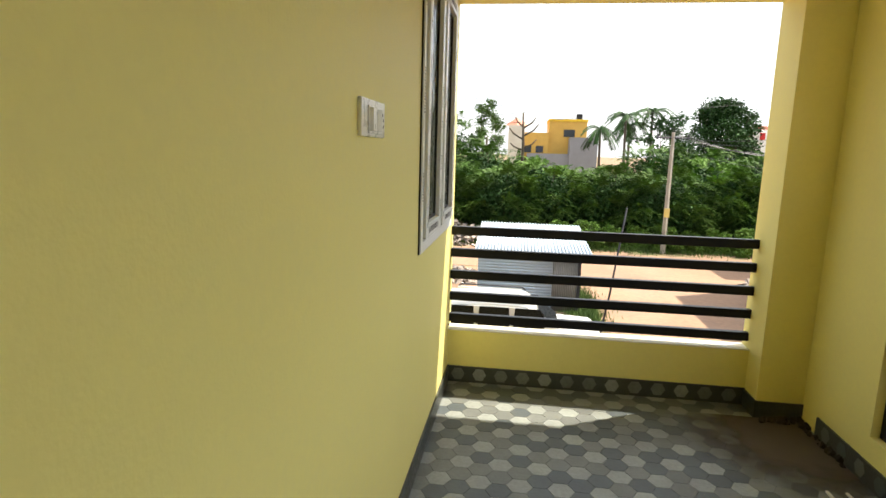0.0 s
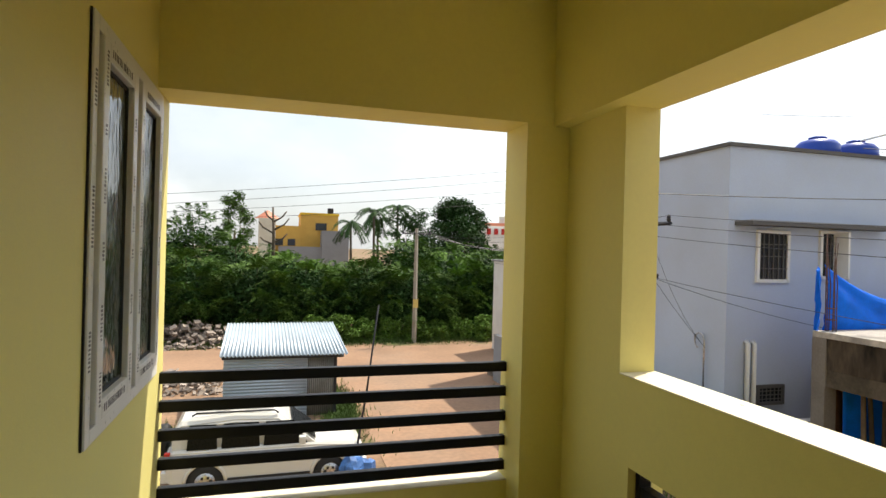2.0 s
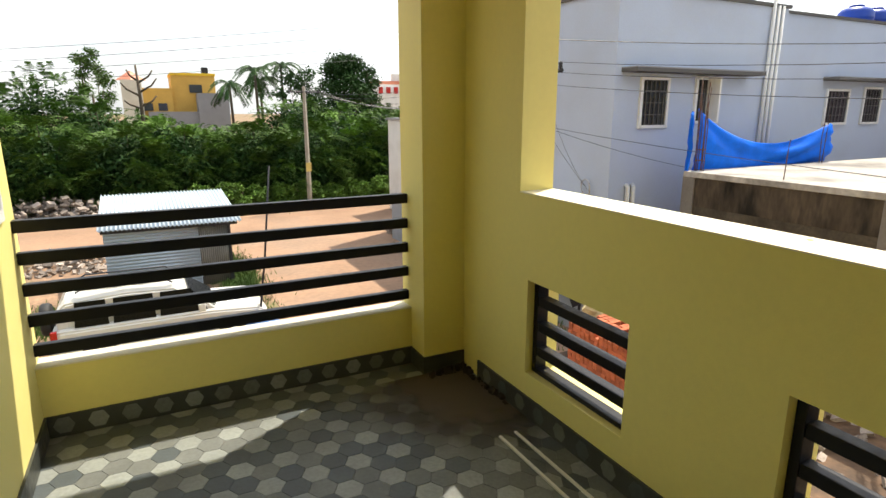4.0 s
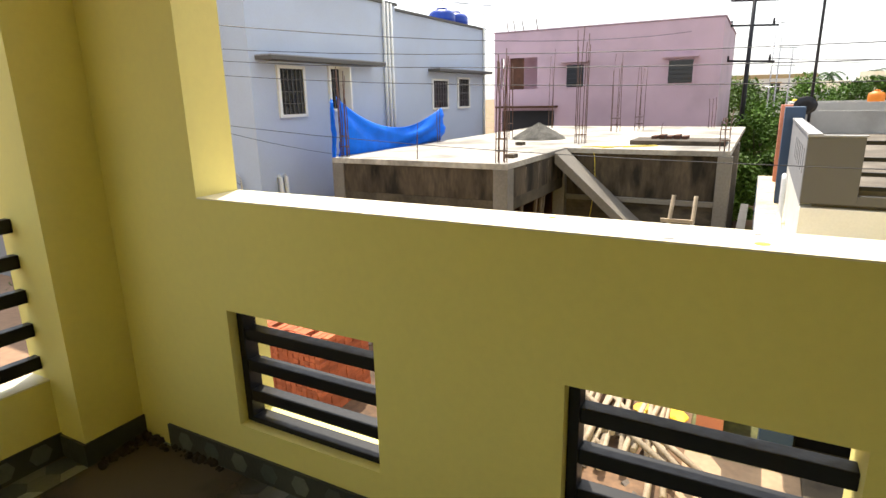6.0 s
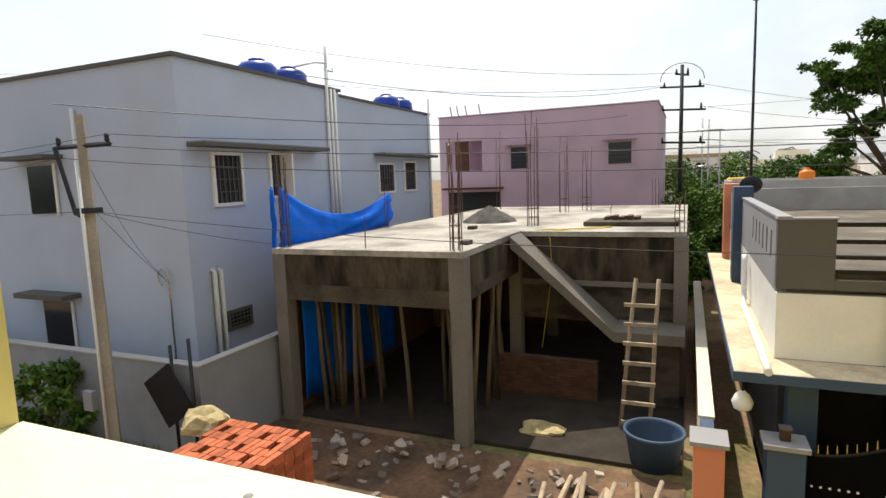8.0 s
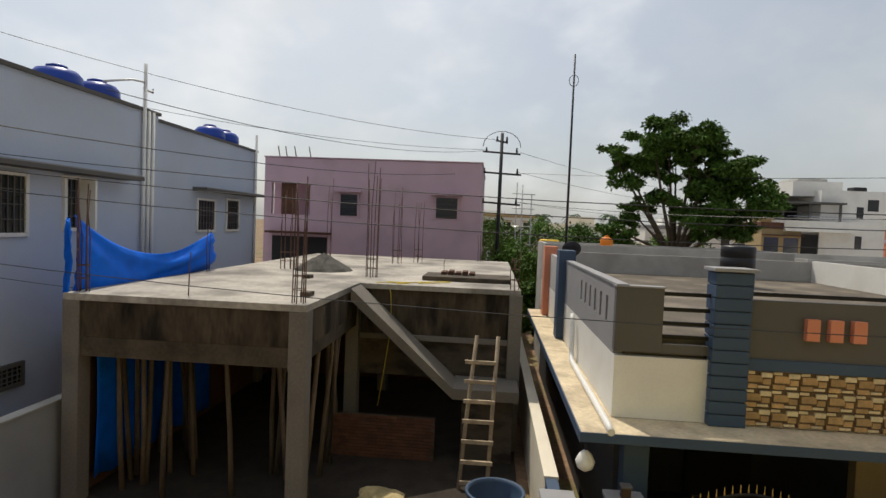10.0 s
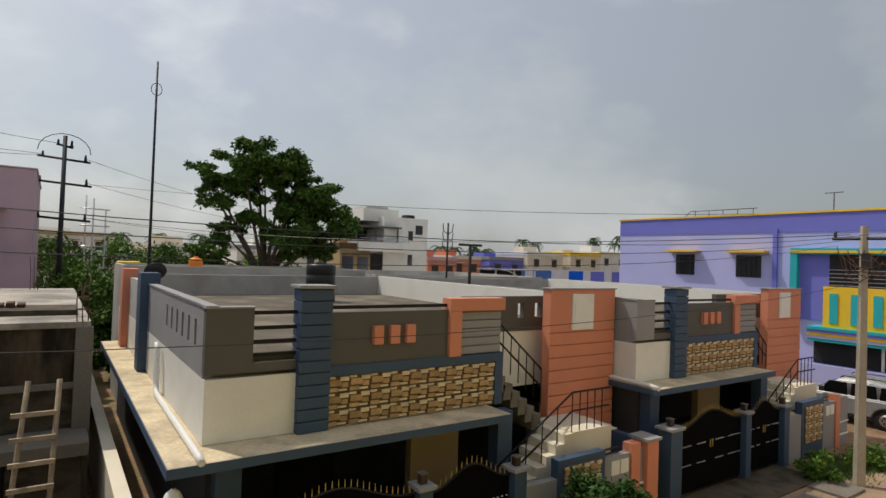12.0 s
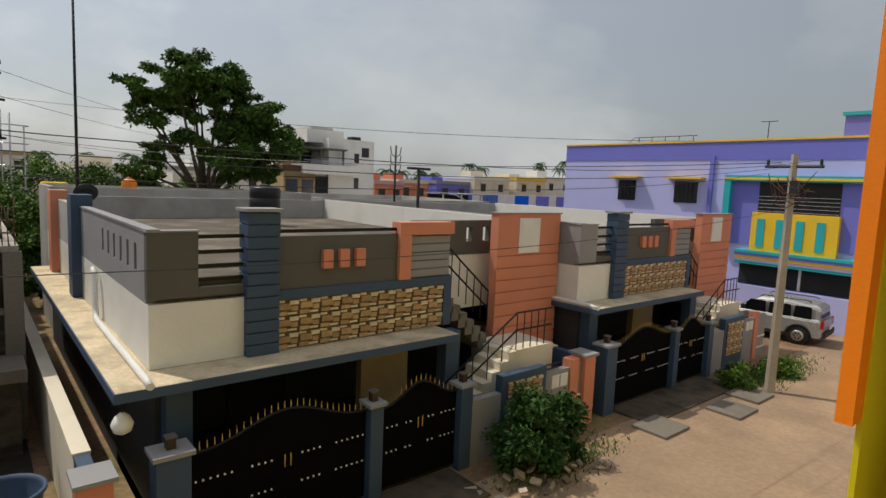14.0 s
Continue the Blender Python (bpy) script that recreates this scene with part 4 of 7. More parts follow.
def roof_tank(x, y, z, r=0.55, h=1.05):
    t = thing("roof_tank", (x, y, z), "ribbed blue plastic roof tank", "tank", "blue roof tanks")
    bm = bmesh.new()
    prof = [(r, 0)]
    for i in range(4):
        zz = h * 0.2 * i
        prof += [(r, zz + 0.03), (r * 1.03, zz + 0.06), (r, zz + 0.1)]
    prof += [(r, h * 0.82), (r * 0.8, h * 0.94), (r * 0.4, h)]
    lathe(bm, prof, 22, (x, y, z))
    part("body", bm, TANK, t)
    bm = bmesh.new()
    lathe(bm, [(r * 0.4, 0), (r * 0.42, 0.05), (r * 0.2, 0.09)], 16, (x, y, z + h))
    part("lid", bm, TANK, t)


def blue_house(x0, x1, y0, y1, top, wins, shades, name_label):
    h = thing("blue_house", ((x0 + x1) / 2, (y0 + y1) / 2, G), name_label, "house", "pale blue houses")
    part("wall_body", bx(x0, x1, y0, y1, G - 0.1, top - 0.55), BLUE_WALL, h)
    ring("parapet", h, BLUE_WALL, x0, x1, y0, y1, top - 0.55, top, 0.2)
    ring("coping", h, GREY_DARK, x0 - 0.06, x1 + 0.06, y0 - 0.06, y1 + 0.06, top, top + 0.09, 0.3, "dark grey coping")
    for a in wins:
        window_y(h, *a, y0, GREY_DARK if a[1] - a[0] < 0.8 else WHITE)
    for a in shades:
        shade_y(h, *a, y0)
    return h


h1 = blue_house(11.31, 17.75, 12.29, 26, 4.27, [(12.2, 13.12, 1.0, 2.2), (14.2, 15.1, 1.1, 2.25), (12.3, 13.05, -2.05, -1.65)], [(11.5, 16.3, 2.34), (14.2, 17.6, -1.3)], "pale blue two-storey house with grey window shades")
h2 = blue_house(17.75, 27.5, 13.55, 26, 4.45, [(22.3, 23.6, 0.95, 2.1), (24.6, 25.7, 0.95, 2.2)], [(22.0, 27.2, 2.42)], "second pale blue two-storey house behind")
part("door_leaf", bx(14.62, 14.68, 11.85, 12.27, 1.1, 2.25), WHITE, h1, "white casement leaf standing open")
for x in (17.0, 17.2, 17.4):
    part("down_pipe", tb([(x, 12.22, -1.2), (x, 12.22, 4.9 if x < 17.1 else 4.3)], 0.05, 8), PVC, h1, "grey plastic down pipe")
for x in (11.9, 12.1):
    part("drain_stub", tb([(x, 12.2, G), (x, 12.2, -0.55), (x, 12.27, -0.5)], 0.06, 8), PVC, h1, "pale plastic pipe")
part("meter_pipe", tb([(11.22, 12.9, -2.6), (11.22, 12.9, -0.6)] + [(11.22, 12.9 + 0.17 - 0.17 * math.cos(a * math.pi / 8), -0.6 + 0.2 * math.sin(a * math.pi / 8)) for a in range(1, 12)], 0.022, 7), CHROME, h1, "bent steel service pipe")
part("down_pipe", tb([(11.24, 15.6, G), (11.24, 15.6, 3.4)], 0.05, 8), PVC, h1)
wl = part("front_window", bx(11.27, 11.33, 16.55, 17.6, 0.9, 2.1), WIN_DARK, h1)
part("front_frame", bx(11.25, 11.29, 16.5, 16.58, 0.85, 2.15), WHITE, wl)
part("front_shade", bx(10.8, 11.31, 16.2, 18.0, 2.25, 2.35), GREY_DARK, h1)
wl = part("front_window", bx(11.27, 11.33, 16.45, 17.6, -2.6, -1.4), WIN_DARK, h1)
part("front_frame", bx(11.25, 11.29, 16.4, 16.48, -2.65, -1.35), WHITE, wl)
part("front_shade", bx(10.8, 11.31, 16.1, 18.0, -1.25, -1.12), GREY_DARK, h1)
part("down_pipe", tb([(27.3, 13.48, -1.5), (27.3, 13.48, 5.2)], 0.06, 8), PVC, h2)
for x, y in ((15.2, 13.3), (16.6, 13.3)):
    roof_tank(x, y, 3.85)
for x, y in ((25.2, 14.6), (26.5, 14.6)):
    roof_tank(x, y, 4.0, 0.6, 1.2)
vent = thing("roof_vent_pipe", (17.3, 12.5, 4.2), "white plastic vent pipes on the roof edge", "pipe")
part("pipe", tb([(17.3, 12.4, 3.9), (17.3, 12.4, 5.6)], 0.05, 8), PVC, vent)
part("pipe", tb([(17.3, 12.4, 5.1), (17.0, 12.6, 5.1), (16.4, 13.0, 4.9)], 0.03, 7), PVC, vent)
part("pipe", tb([(17.3, 12.4, 4.9), (17.65, 12.4, 4.9), (17.65, 12.4, 5.0)], 0.03, 7), PVC, vent)
# blue house yard walls
YARD = mat("grey_yard_plaster", (0.30, 0.315, 0.335), 0.85, 0.12, 0.9, 0.06, stain=(0.20, 0.20, 0.20), stain_amt=0.6, stain_scale=0.9)
yw = thing("yard_wall", (10, 13, G), "pale plastered yard wall of the blue house", "wall")
part("front_run", bx(9.9, 10.05, 10.95, 24, G - 0.05, -2.08), YARD, yw)
part("side_run", bx(9.9, 14.5, 10.8, 10.95, G - 0.05, -2.08), YARD, yw)
part("coping", bx(9.86, 10.09, 10.76, 24, -2.08, -2.05), PARAPET, yw)
part("coping", bx(10.09, 14.5, 10.76, 10.99, -2.08, -2.05), PARAPET, yw)
sg = thing("black_board", (9.6, 11.0, G), "black tilted board on two dark posts", "board")
bm = bmesh.new()
box(bm, -0.02, 0.02, -0.42, 0.42, -0.52, 0.52)
bmesh.ops.rotate(bm, verts=bm.verts, matrix=Matrix.Rotation(radians(-34), 3, "X"))
bmesh.ops.translate(bm, verts=bm.verts, vec=(9.6, 11.32, -2.62))
part("panel", bm, BLACK, sg)
part("post", tb([(9.65, 11.22, G), (9.65, 11.22, -1.6)], 0.035, 7), STEEL_DARK, sg)
part("post", tb([(9.65, 10.72, G), (9.65, 10.72, -1.43)], 0.035, 7), STEEL_DARK, sg)

# blue tarpaulin slung along the slab edge
bm = bmesh.new()
NI, NJ = 44, 18
cl = []
for i in range(NI + 1):
    u = i / NI
    x = 12.5 + 5.4 * u
    top = 1.45 - 0.4 * u - 0.7 * (1 - (2 * u - 1) ** 2) * (1.1 - 0.25 * u)
    bot = -0.25 + 0.25 * u
    row = []
    for j in range(NJ + 1):
        w = j / NJ
        row.append(bm.verts.new((x + 0.03 * math.sin(j * 1.9), 10.72 + 0.07 * math.sin(9 * math.atan2(w + 0.08, u + 0.08)) * min(1, 2.5 * w) * (1 - 0.6 * u) + 0.05 * math.sin(u * 9 + w * 12) * u - 0.08 * math.sin(w * 3.1), top + (bot - top) * w)))
    cl.append(row)
for i in range(NI):
    for j in range(NJ):
        f = bm.faces.new((cl[i][j], cl[i + 1][j], cl[i + 1][j + 1], cl[i][j + 1]))
        f.smooth = True
ob = solo("blue_tarpaulin", bm, TARP, (15, 10.75, 0), "bright blue tarpaulin slung between rebar posts", "tarpaulin")
ob.modifiers.new("thick", "SOLIDIFY").thickness = 0.008
bm = bmesh.new()
cl = [[bm.verts.new((12.18 + 0.25 * i / 6 + 0.03 * math.sin(i * 2.2 + j), 10.55 + 0.05 * i + 0.05 * math.sin(j * 1.4 + i), 1.4 - 1.9 * j / 8 - 0.1 * (6 - i) / 6)) for j in range(9)] for i in range(7)]
for i in range(6):
    for j in range(8):
        f = bm.faces.new((cl[i][j], cl[i + 1][j], cl[i + 1][j + 1], cl[i][j + 1]))
        f.smooth = True
ob = solo("tarpaulin_corner", bm, TARP, (12.3, 10.6, 0), "gathered end of the blue tarpaulin", "tarpaulin")
ob.modifiers.new("thick", "SOLIDIFY").thickness = 0.01

# ---- pink two-storey building ----
pk = thing("pink_building", (36, 9, G), "plain pink two-storey building with barred windows", "building")
part("wall", wall_with_holes("x", 31.8, 32.1, 3.4, 14.9, G - 0.05, 4.73, [(12.4, 14.5, 1.75, 3.4)]), PINK, pk)
part("body", bx(32.1, 33.2, 3.4, 14.9, G - 0.05, 1.6), PINK, pk)
part("balcony_back", bx(33.2, 42, 3.4, 14.9, G - 0.05, 4.75), PINK, pk)
part("side_block", bx(32.1, 33.2, 3.4, 12.3, 1.6, 4.75), PINK, pk)
part("coping", bx(31.75, 42, 3.35, 14.95, 4.75, 4.8), PINK, pk)
for y0, y1, z0, z1 in ((9.85, 10.75, 1.8, 2.9), (4.6, 5.7, 1.85, 2.9)):
    w = part("window", bx(31.76, 31.85, y0, y1, z0, z1), WIN_DARK, pk, "dark barred window")
    for i in range(1, 5):
        z = z0 + (z1 - z0) * i / 5
        part("bar", bx(31.72, 31.75, y0, y1, z - 0.015, z + 0.015), STEEL_DARK, w)
    for a in ((y0 - 0.08, y0, z0 - 0.08, z1 + 0.08), (y1, y1 + 0.08, z0 - 0.08, z1 + 0.08)):
        part("frame", bx(31.74, 31.82, *a), PINK, w)
    part("shade", bx(31.3, 31.8, y0 - 0.25, y1 + 0.3, z1 + 0.12, z1 + 0.19), PINK, pk)
part("ground_shade", bx(31.2, 31.8, 11.2, 14.6, 0.75, 0.86), BRICK_DULL, pk, "brown sunshade")
part("balcony_grille", bx(31.9, 31.94, 13.2, 14.0, 1.75, 3.4), BRICK_DULL, pk)
# opening is a dark sheet on the wall, shade by colour
part("ground_opening", bx(31.77, 31.85, 11.4, 14.4, -0.8, 0.6), DARK, pk)
for y in (12.6, 13.4, 13.9, 14.3):
    part("roof_rebar", tb([(32.3, y, 4.85), (32.3, y + 0.1, 5.4)], 0.03, 5), RUST, pk)

# ---- plants ----
def leaf_cloud(name, clumps, count, size, material, parent, seed, droop=0.3, long=1.8, label=""):
    """A crown of many small leaf blades scattered in clumps given as (centre, radii)."""
    rng = np.random.default_rng(seed)
    weights = np.array([r[0] * r[1] * r[2] for _, r in clumps]) ** 0.67
    which = rng.choice(len(clumps), count, p=weights / weights.sum())
    C = np.array([c for c, _ in clumps])[which]
    R = np.array([r for _, r in clumps])[which]
    d = rng.normal(size=(count, 3))
    d /= np.linalg.norm(d, axis=1)[:, None]
    rad = 1.15 * rng.random(count) ** 0.55 * rng.uniform(0.8, 1.2, count)
    P = C + d * R * rad[:, None]
    out = d * (1, 1, 0.5) + rng.normal(scale=0.55, size=(count, 3))
    out[:, 2] -= droop
    out /= np.linalg.norm(out, axis=1)[:, None]
    side = np.cross(out, rng.normal(size=(count, 3)) * (0.6, 0.6, 1.0))
    side /= np.linalg.norm(side, axis=1)[:, None] + 1e-9
    s = size * rng.uniform(0.6, 1.4, count)[:, None]
    a, b = out * s * long * 0.5, side * s * 0.5
    V = np.empty((count, 4, 3))
    V[:, 0], V[:, 1], V[:, 2], V[:, 3] = P - a, P + b * 0.9, P + a, P - b * 0.9
    o = np.array(origin_of(parent)) if parent else np.zeros(3)
    V -= o
    me = bpy.data.meshes.new(name)
    me.from_pydata(V.reshape(-1, 3).tolist(), [], np.arange(count * 4).reshape(-1, 4).tolist())
    me.materials.append(material)
    ob = new(name, me)
    if parent:
        ob.parent = parent
    return tagged(ob, label)


def tree(name, x, y, z0, height, spread, count, size, material, seed, label, category="tree", group="", clump_n=16, trunk_r=0.16, low=0.3, droop=0.3, long=1.8, flat=0.7, puff=1.0):
    random.seed(seed)
    t = thing(name, (x, y, z0), label, category, group)
    clumps = []
    limbs = bmesh.new()
    tube(limbs, [(x, y, z0 - 0.05), (x + random.uniform(-0.2, 0.2), y, z0 + height * low * 0.7), (x + random.uniform(-0.3, 0.3), y + random.uniform(-0.2, 0.2), z0 + height * 0.6)], trunk_r, 8, trunk_r * 0.5)
    for k in range(clump_n):
        a = 2 * math.pi * (k * 0.618 % 1) + random.uniform(-0.3, 0.3)
        u = (k + 0.5) / clump_n
        hh = low + (1 - low) * u
        prof = math.sin(math.pi * min(0.98, 0.22 + 0.74 * u)) ** 0.6
        rr = spread * prof * random.uniform(0.35, 0.85)
        c = (x + rr * math.cos(a), y + rr * math.sin(a), z0 + height * (hh - 0.08))
        s = spread * random.uniform(0.26, 0.44) * puff
        clumps.append((c, (s, s, s * flat)))
        if k % 2 == 0:
            m = (x + rr * 0.45 * math.cos(a), y + rr * 0.45 * math.sin(a), z0 + height * (low * 0.6 + 0.45 * (hh - low)))
            tube(limbs, [(x, y, z0 + height * low * 0.55), m, c], trunk_r * 0.42, 6, trunk_r * 0.1)
    part("trunk", limbs, BARK, t)
    leaf_cloud("crown", clumps, count, size, material, t, seed, droop, long)
    return t


def palm(x, y, z0, h, seed, r=2.2):
    random.seed(seed)
    t = thing("palm_tree", (x, y, z0), "tall coconut palm with drooping fronds", "palm", "palms")
    part("trunk", tb([(x, y, z0), (x + 0.2, y, z0 + h * 0.5), (x + 0.1, y, z0 + h)], 0.17, 8, 0.11), BARK, t)
    bm = bmesh.new()
    for k in range(16):
        a = 2 * math.pi * k / 16 + random.uniform(-0.15, 0.15)
        lift = random.uniform(-0.2, 0.9)
        pts = [Vector((x + 0.1 + r * u * math.cos(a), y + r * u * math.sin(a), z0 + h + r * (lift * u - 0.9 * u * u))) for u in (0, 0.2, 0.4, 0.6, 0.8, 1.0)]
        for p, q in zip(pts, pts[1:]):
            side = (q - p).cross(Vector((0, 0, 1))).normalized()
            for s in (-1, 1):
                for f in (0.1, 0.35, 0.6, 0.85):
                    b0 = p.lerp(q, f)
                    L = r * 0.27
                    tip = b0 + side * s * L * 0.7 + (q - p).normalized() * L * 0.5 - Vector((0, 0, L * 0.45))
                    b1 = p.lerp(q, f + 0.26)
                    bm.faces.new([bm.verts.new(v) for v in (b0, tip, b1)])
    part("fronds", bm, LEAF_D, t)
    return t


# thorn thicket north of the crossing: arching sprays of fine leaflets
def spray_bush(name, x, y, height, spread, sprays, reach, material, seed, label, category, clump_n, trunk_r):
    random.seed(seed)
    t = thing(name, (x, y, G), label, category, "thorn thicket")
    limbs, heads = bmesh.new(), []
    mid = Vector((x, y, G + height * 0.3))
    for k in range(clump_n):
        a = 2 * math.pi * (k * 0.618 % 1) + random.uniform(-0.3, 0.3)
        rise = -0.25 + 1.2 * (k + 0.5) / clump_n
        flat = math.sqrt(max(0.02, 1 - rise * rise)) * random.uniform(0.8, 1.05)
        c = mid + Vector((spread * flat * math.cos(a), spread * flat * math.sin(a), 0.66 * height * rise * random.uniform(0.85, 1.05)))
        heads.append(c)
        if k % 4 == 0:
            tube(limbs, [(x, y, G - 0.05), mid.lerp(c, 0.4), c], trunk_r * 0.5, 5, trunk_r * 0.12)
    part("trunk", limbs, BARK, t)
    # dark filler leaves put the crown's inner shade into their colour
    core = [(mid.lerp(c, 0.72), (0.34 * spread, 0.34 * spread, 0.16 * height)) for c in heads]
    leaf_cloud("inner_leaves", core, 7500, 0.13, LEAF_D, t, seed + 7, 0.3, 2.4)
    rng = np.random.default_rng(seed)
    n, leaflets = sprays, 28
    C = np.array([tuple(c) for c in heads])[rng.integers(0, clump_n, n)]
    out = C - np.array((x, y, G + height * 0.35))
    out[:, 2] *= 0.5
    out /= np.linalg.norm(out, axis=1)[:, None] + 1e-6
    out += rng.normal(scale=(0.55, 0.55, 0.35), size=(n, 3))
    out[:, 2] = np.maximum(out[:, 2], -0.1) + 0.12
    out /= np.linalg.norm(out, axis=1)[:, None]
    start = C + rng.normal(scale=(0.5, 0.5, 0.22), size=(n, 3)) * reach * 0.55
    L = reach * rng.uniform(0.55, 1.25, n)
    side = np.cross(out, (0, 0, 1.0))
    side /= np.linalg.norm(side, axis=1)[:, None] + 1e-6
    u = np.repeat(np.linspace(0.08, 1.0, leaflets // 2), 2)[None, :, None]
    sgn = np.tile((-1.0, 1.0), leaflets // 2)[None, :, None]
    droop = np.zeros((n, 1, 3))
    droop[:, 0, 2] = -0.55 * L
    base = start[:, None] + out[:, None] * (L[:, None, None] * u) + droop * u * u
    w = (0.14 * L)[:, None, None] * (1.15 - 0.75 * u)
    tip = base + side[:, None] * sgn * w + out[:, None] * w * 0.55 - np.array((0, 0, 1.0)) * w * 0.3 + rng.normal(scale=0.02, size=(n, leaflets, 3))
    nar = out[:, None] * (L[:, None, None] * 0.017)
    V = np.stack([base - nar, base + nar, tip + nar * 0.6, tip - nar * 0.6], 2).reshape(-1, 3) - np.array((x, y, G))
    me = bpy.data.meshes.new("crown")
    me.from_pydata(V.tolist(), [], np.arange(len(V)).reshape(-1, 4).tolist())
    me.materials.append(material)
    ob = new("crown", me)
    ob.parent = t
    return t


random.seed(31)
for i in range(13):
    x = -17 + 3.3 * i + random.uniform(-0.6, 0.6)
    top = 4.9 + random.uniform(-0.3, 0.5) + (1.0 if x < -5 else 0) + (0.5 if x > 11 else 0)
    spray_bush("thorn_bush", x, 38.3 + random.uniform(-0.7, 0.9), top, 2.9, 1500, 1.05, LEAF if i % 3 else LEAF_B, 100 + i, "dense feathery green thorn bush beside the road", "bush", 34, 0.12)
random.seed(32)
for i in range(16):
    x = -28 + 3.8 * i + random.uniform(-1, 1)
    spray_bush("thorn_tree", x, 47 + random.uniform(-2, 2), (8.3 if x < -4 else 6.0 if x < 0 else 4.9 if x < 10 else 6.2) + random.uniform(-0.4, 0.5), 3.6, 650, 1.4, LEAF, 150 + i, "spreading green thorn tree in the thicket", "tree", 34, 0.18)
for i in range(9):
    x = 3.0 + 1.5 * i
    tree("low_bush", x, 35.0 + random.uniform(-0.4, 0.4), G, 1.25 + random.uniform(-0.2, 0.35), 1.05, 4200, 0.085, LEAF_B, 170 + i, "low bright green bush on the verge", "bush", "verge bushes", 10, 0.05, 0.1, 0.1, 2.0, 0.7)
tree("dark_tree", 21.5, 66, G, 12.0, 5.2, 26000, 0.19, LEAF_D, 201, "large dark rounded tree beyond the thicket", "tree", "", 60, 0.3, 0.35, 0.1, 1.5, 0.7, 0.6)
tree("slim_tree", -3.4, 62, G, 11.6, 2.0, 5500, 0.14, LEAF, 202, "slim open tree beyond the thicket", "tree", "", 14, 0.2, 0.45, 0.1, 1.6, 0.8)
tree("open_tree", 14.5, 60, G, 10.2, 3.2, 5000, 0.18, LEAF_D, 203, "sparse tree among the palms", "tree", "", 14, 0.22, 0.3, 0.2, 1.7, 0.7)
for i, (x, y, h) in enumerate(((10.3, 60, 9.3), (13.0, 61, 9.8), (8.3, 63, 8.2), (11.4, 64, 8.6))):
    palm(x, y, G, h, 300 + i, 2.0)
# lopped bare trunk
random.seed(40)
bt = thing("lopped_tree", (0.5, 44, G), "dark lopped bare tree with stub branches", "tree")
part("trunk", tb([(0.5, 44, G), (0.55, 44, 2.0), (0.45, 44, 4.3)], 0.16, 7, 0.06), BARK, bt)
for z, dx, dz in ((1.6, -0.9, 0.5), (1.7, 1.0, 0.7), (2.4, -1.0, 0.8), (2.6, 1.1, 0.9), (3.2, 0.9, 0.8), (3.3, -0.6, 0.7)):
    part("stub", tb([(0.5, 44, z), (0.5 + dx * 0.7, 44, z + dz * 0.5), (0.5 + dx, 44, z + dz)], 0.08, 6, 0.05), BARK, bt)
# garden tree behind the houses
def lobed_tree(name, x, y, z0, fork, lobes, count, size, material, seed, label):
    """A forked trunk whose limbs each carry a lobe (offsets and radius) of small loose leaf clumps."""
    random.seed(seed)
    t = thing(name, (x, y, z0), label, "tree")
    limbs, clumps = bmesh.new(), []
    tube(limbs, [(x, y + 0.3, z0 - 0.05), (x + 0.1, y + 0.15, z0 + fork * 0.5), (x, y, z0 + fork)], 0.3, 9, 0.2)
    for dx, dy, z, r in lobes:
        tip = Vector((x + dx, y + dy, z))
        mid = Vector((x + dx * 0.35, y + dy * 0.45, z0 + fork + (z - z0 - fork) * 0.4))
        tube(limbs, [(x, y, z0 + fork * 0.92), mid, tip], 0.12, 6, 0.03)
        for k in range(15):
            d = Vector((random.gauss(0, 1), random.gauss(0, 1), random.gauss(0, 0.8))).normalized() * r * random.uniform(0.45, 1.1)
            s = r * random.uniform(0.2, 0.38)
            clumps.append((tip + d, (s * 1.2, s * 1.2, s * 0.75)))
            if k % 3 == 0:
                tube(limbs, [mid.lerp(tip, 0.7), tip + d * 0.5, tip + d], 0.035, 5, 0.012)
    part("trunk", limbs, BARK, t)
    leaf_cloud("crown", clumps, count, size, material, t, seed, 0.35, 1.9)
    return t


lobed_tree("garden_tree", 31, -6.15, G, 4.6, ((0.2, 2.4, 4.6, 1.1), (0.5, 3.0, 5.2, 0.8), (-0.4, 1.4, 5.9, 1.2), (0.3, 0.5, 6.2, 1.1), (-0.5, -0.6, 6.1, 1.1), (0.4, -1.7, 5.3, 1.1), (-0.4, -2.6, 4.9, 1.0), (0.3, -3.2, 4.0, 1.1), (-0.3, -3.9, 3.0, 1.0), (0.4, -2.2, 3.2, 1.3), (-0.6, -1.2, 4.4, 1.2), (0.5, 0.0, 4.8, 1.2), (-0.8, -1.0, 2.6, 1.2), (0.6, -2.8, 1.9, 1.2), (-0.4, 2.9, 1.6, 0.8), (0.5, 1.9, 2.4, 0.8), (-0.2, 0.5, 3.6, 0.9)), 56000, 0.105, LEAF, 233, "leafy garden tree rising behind the roofs")
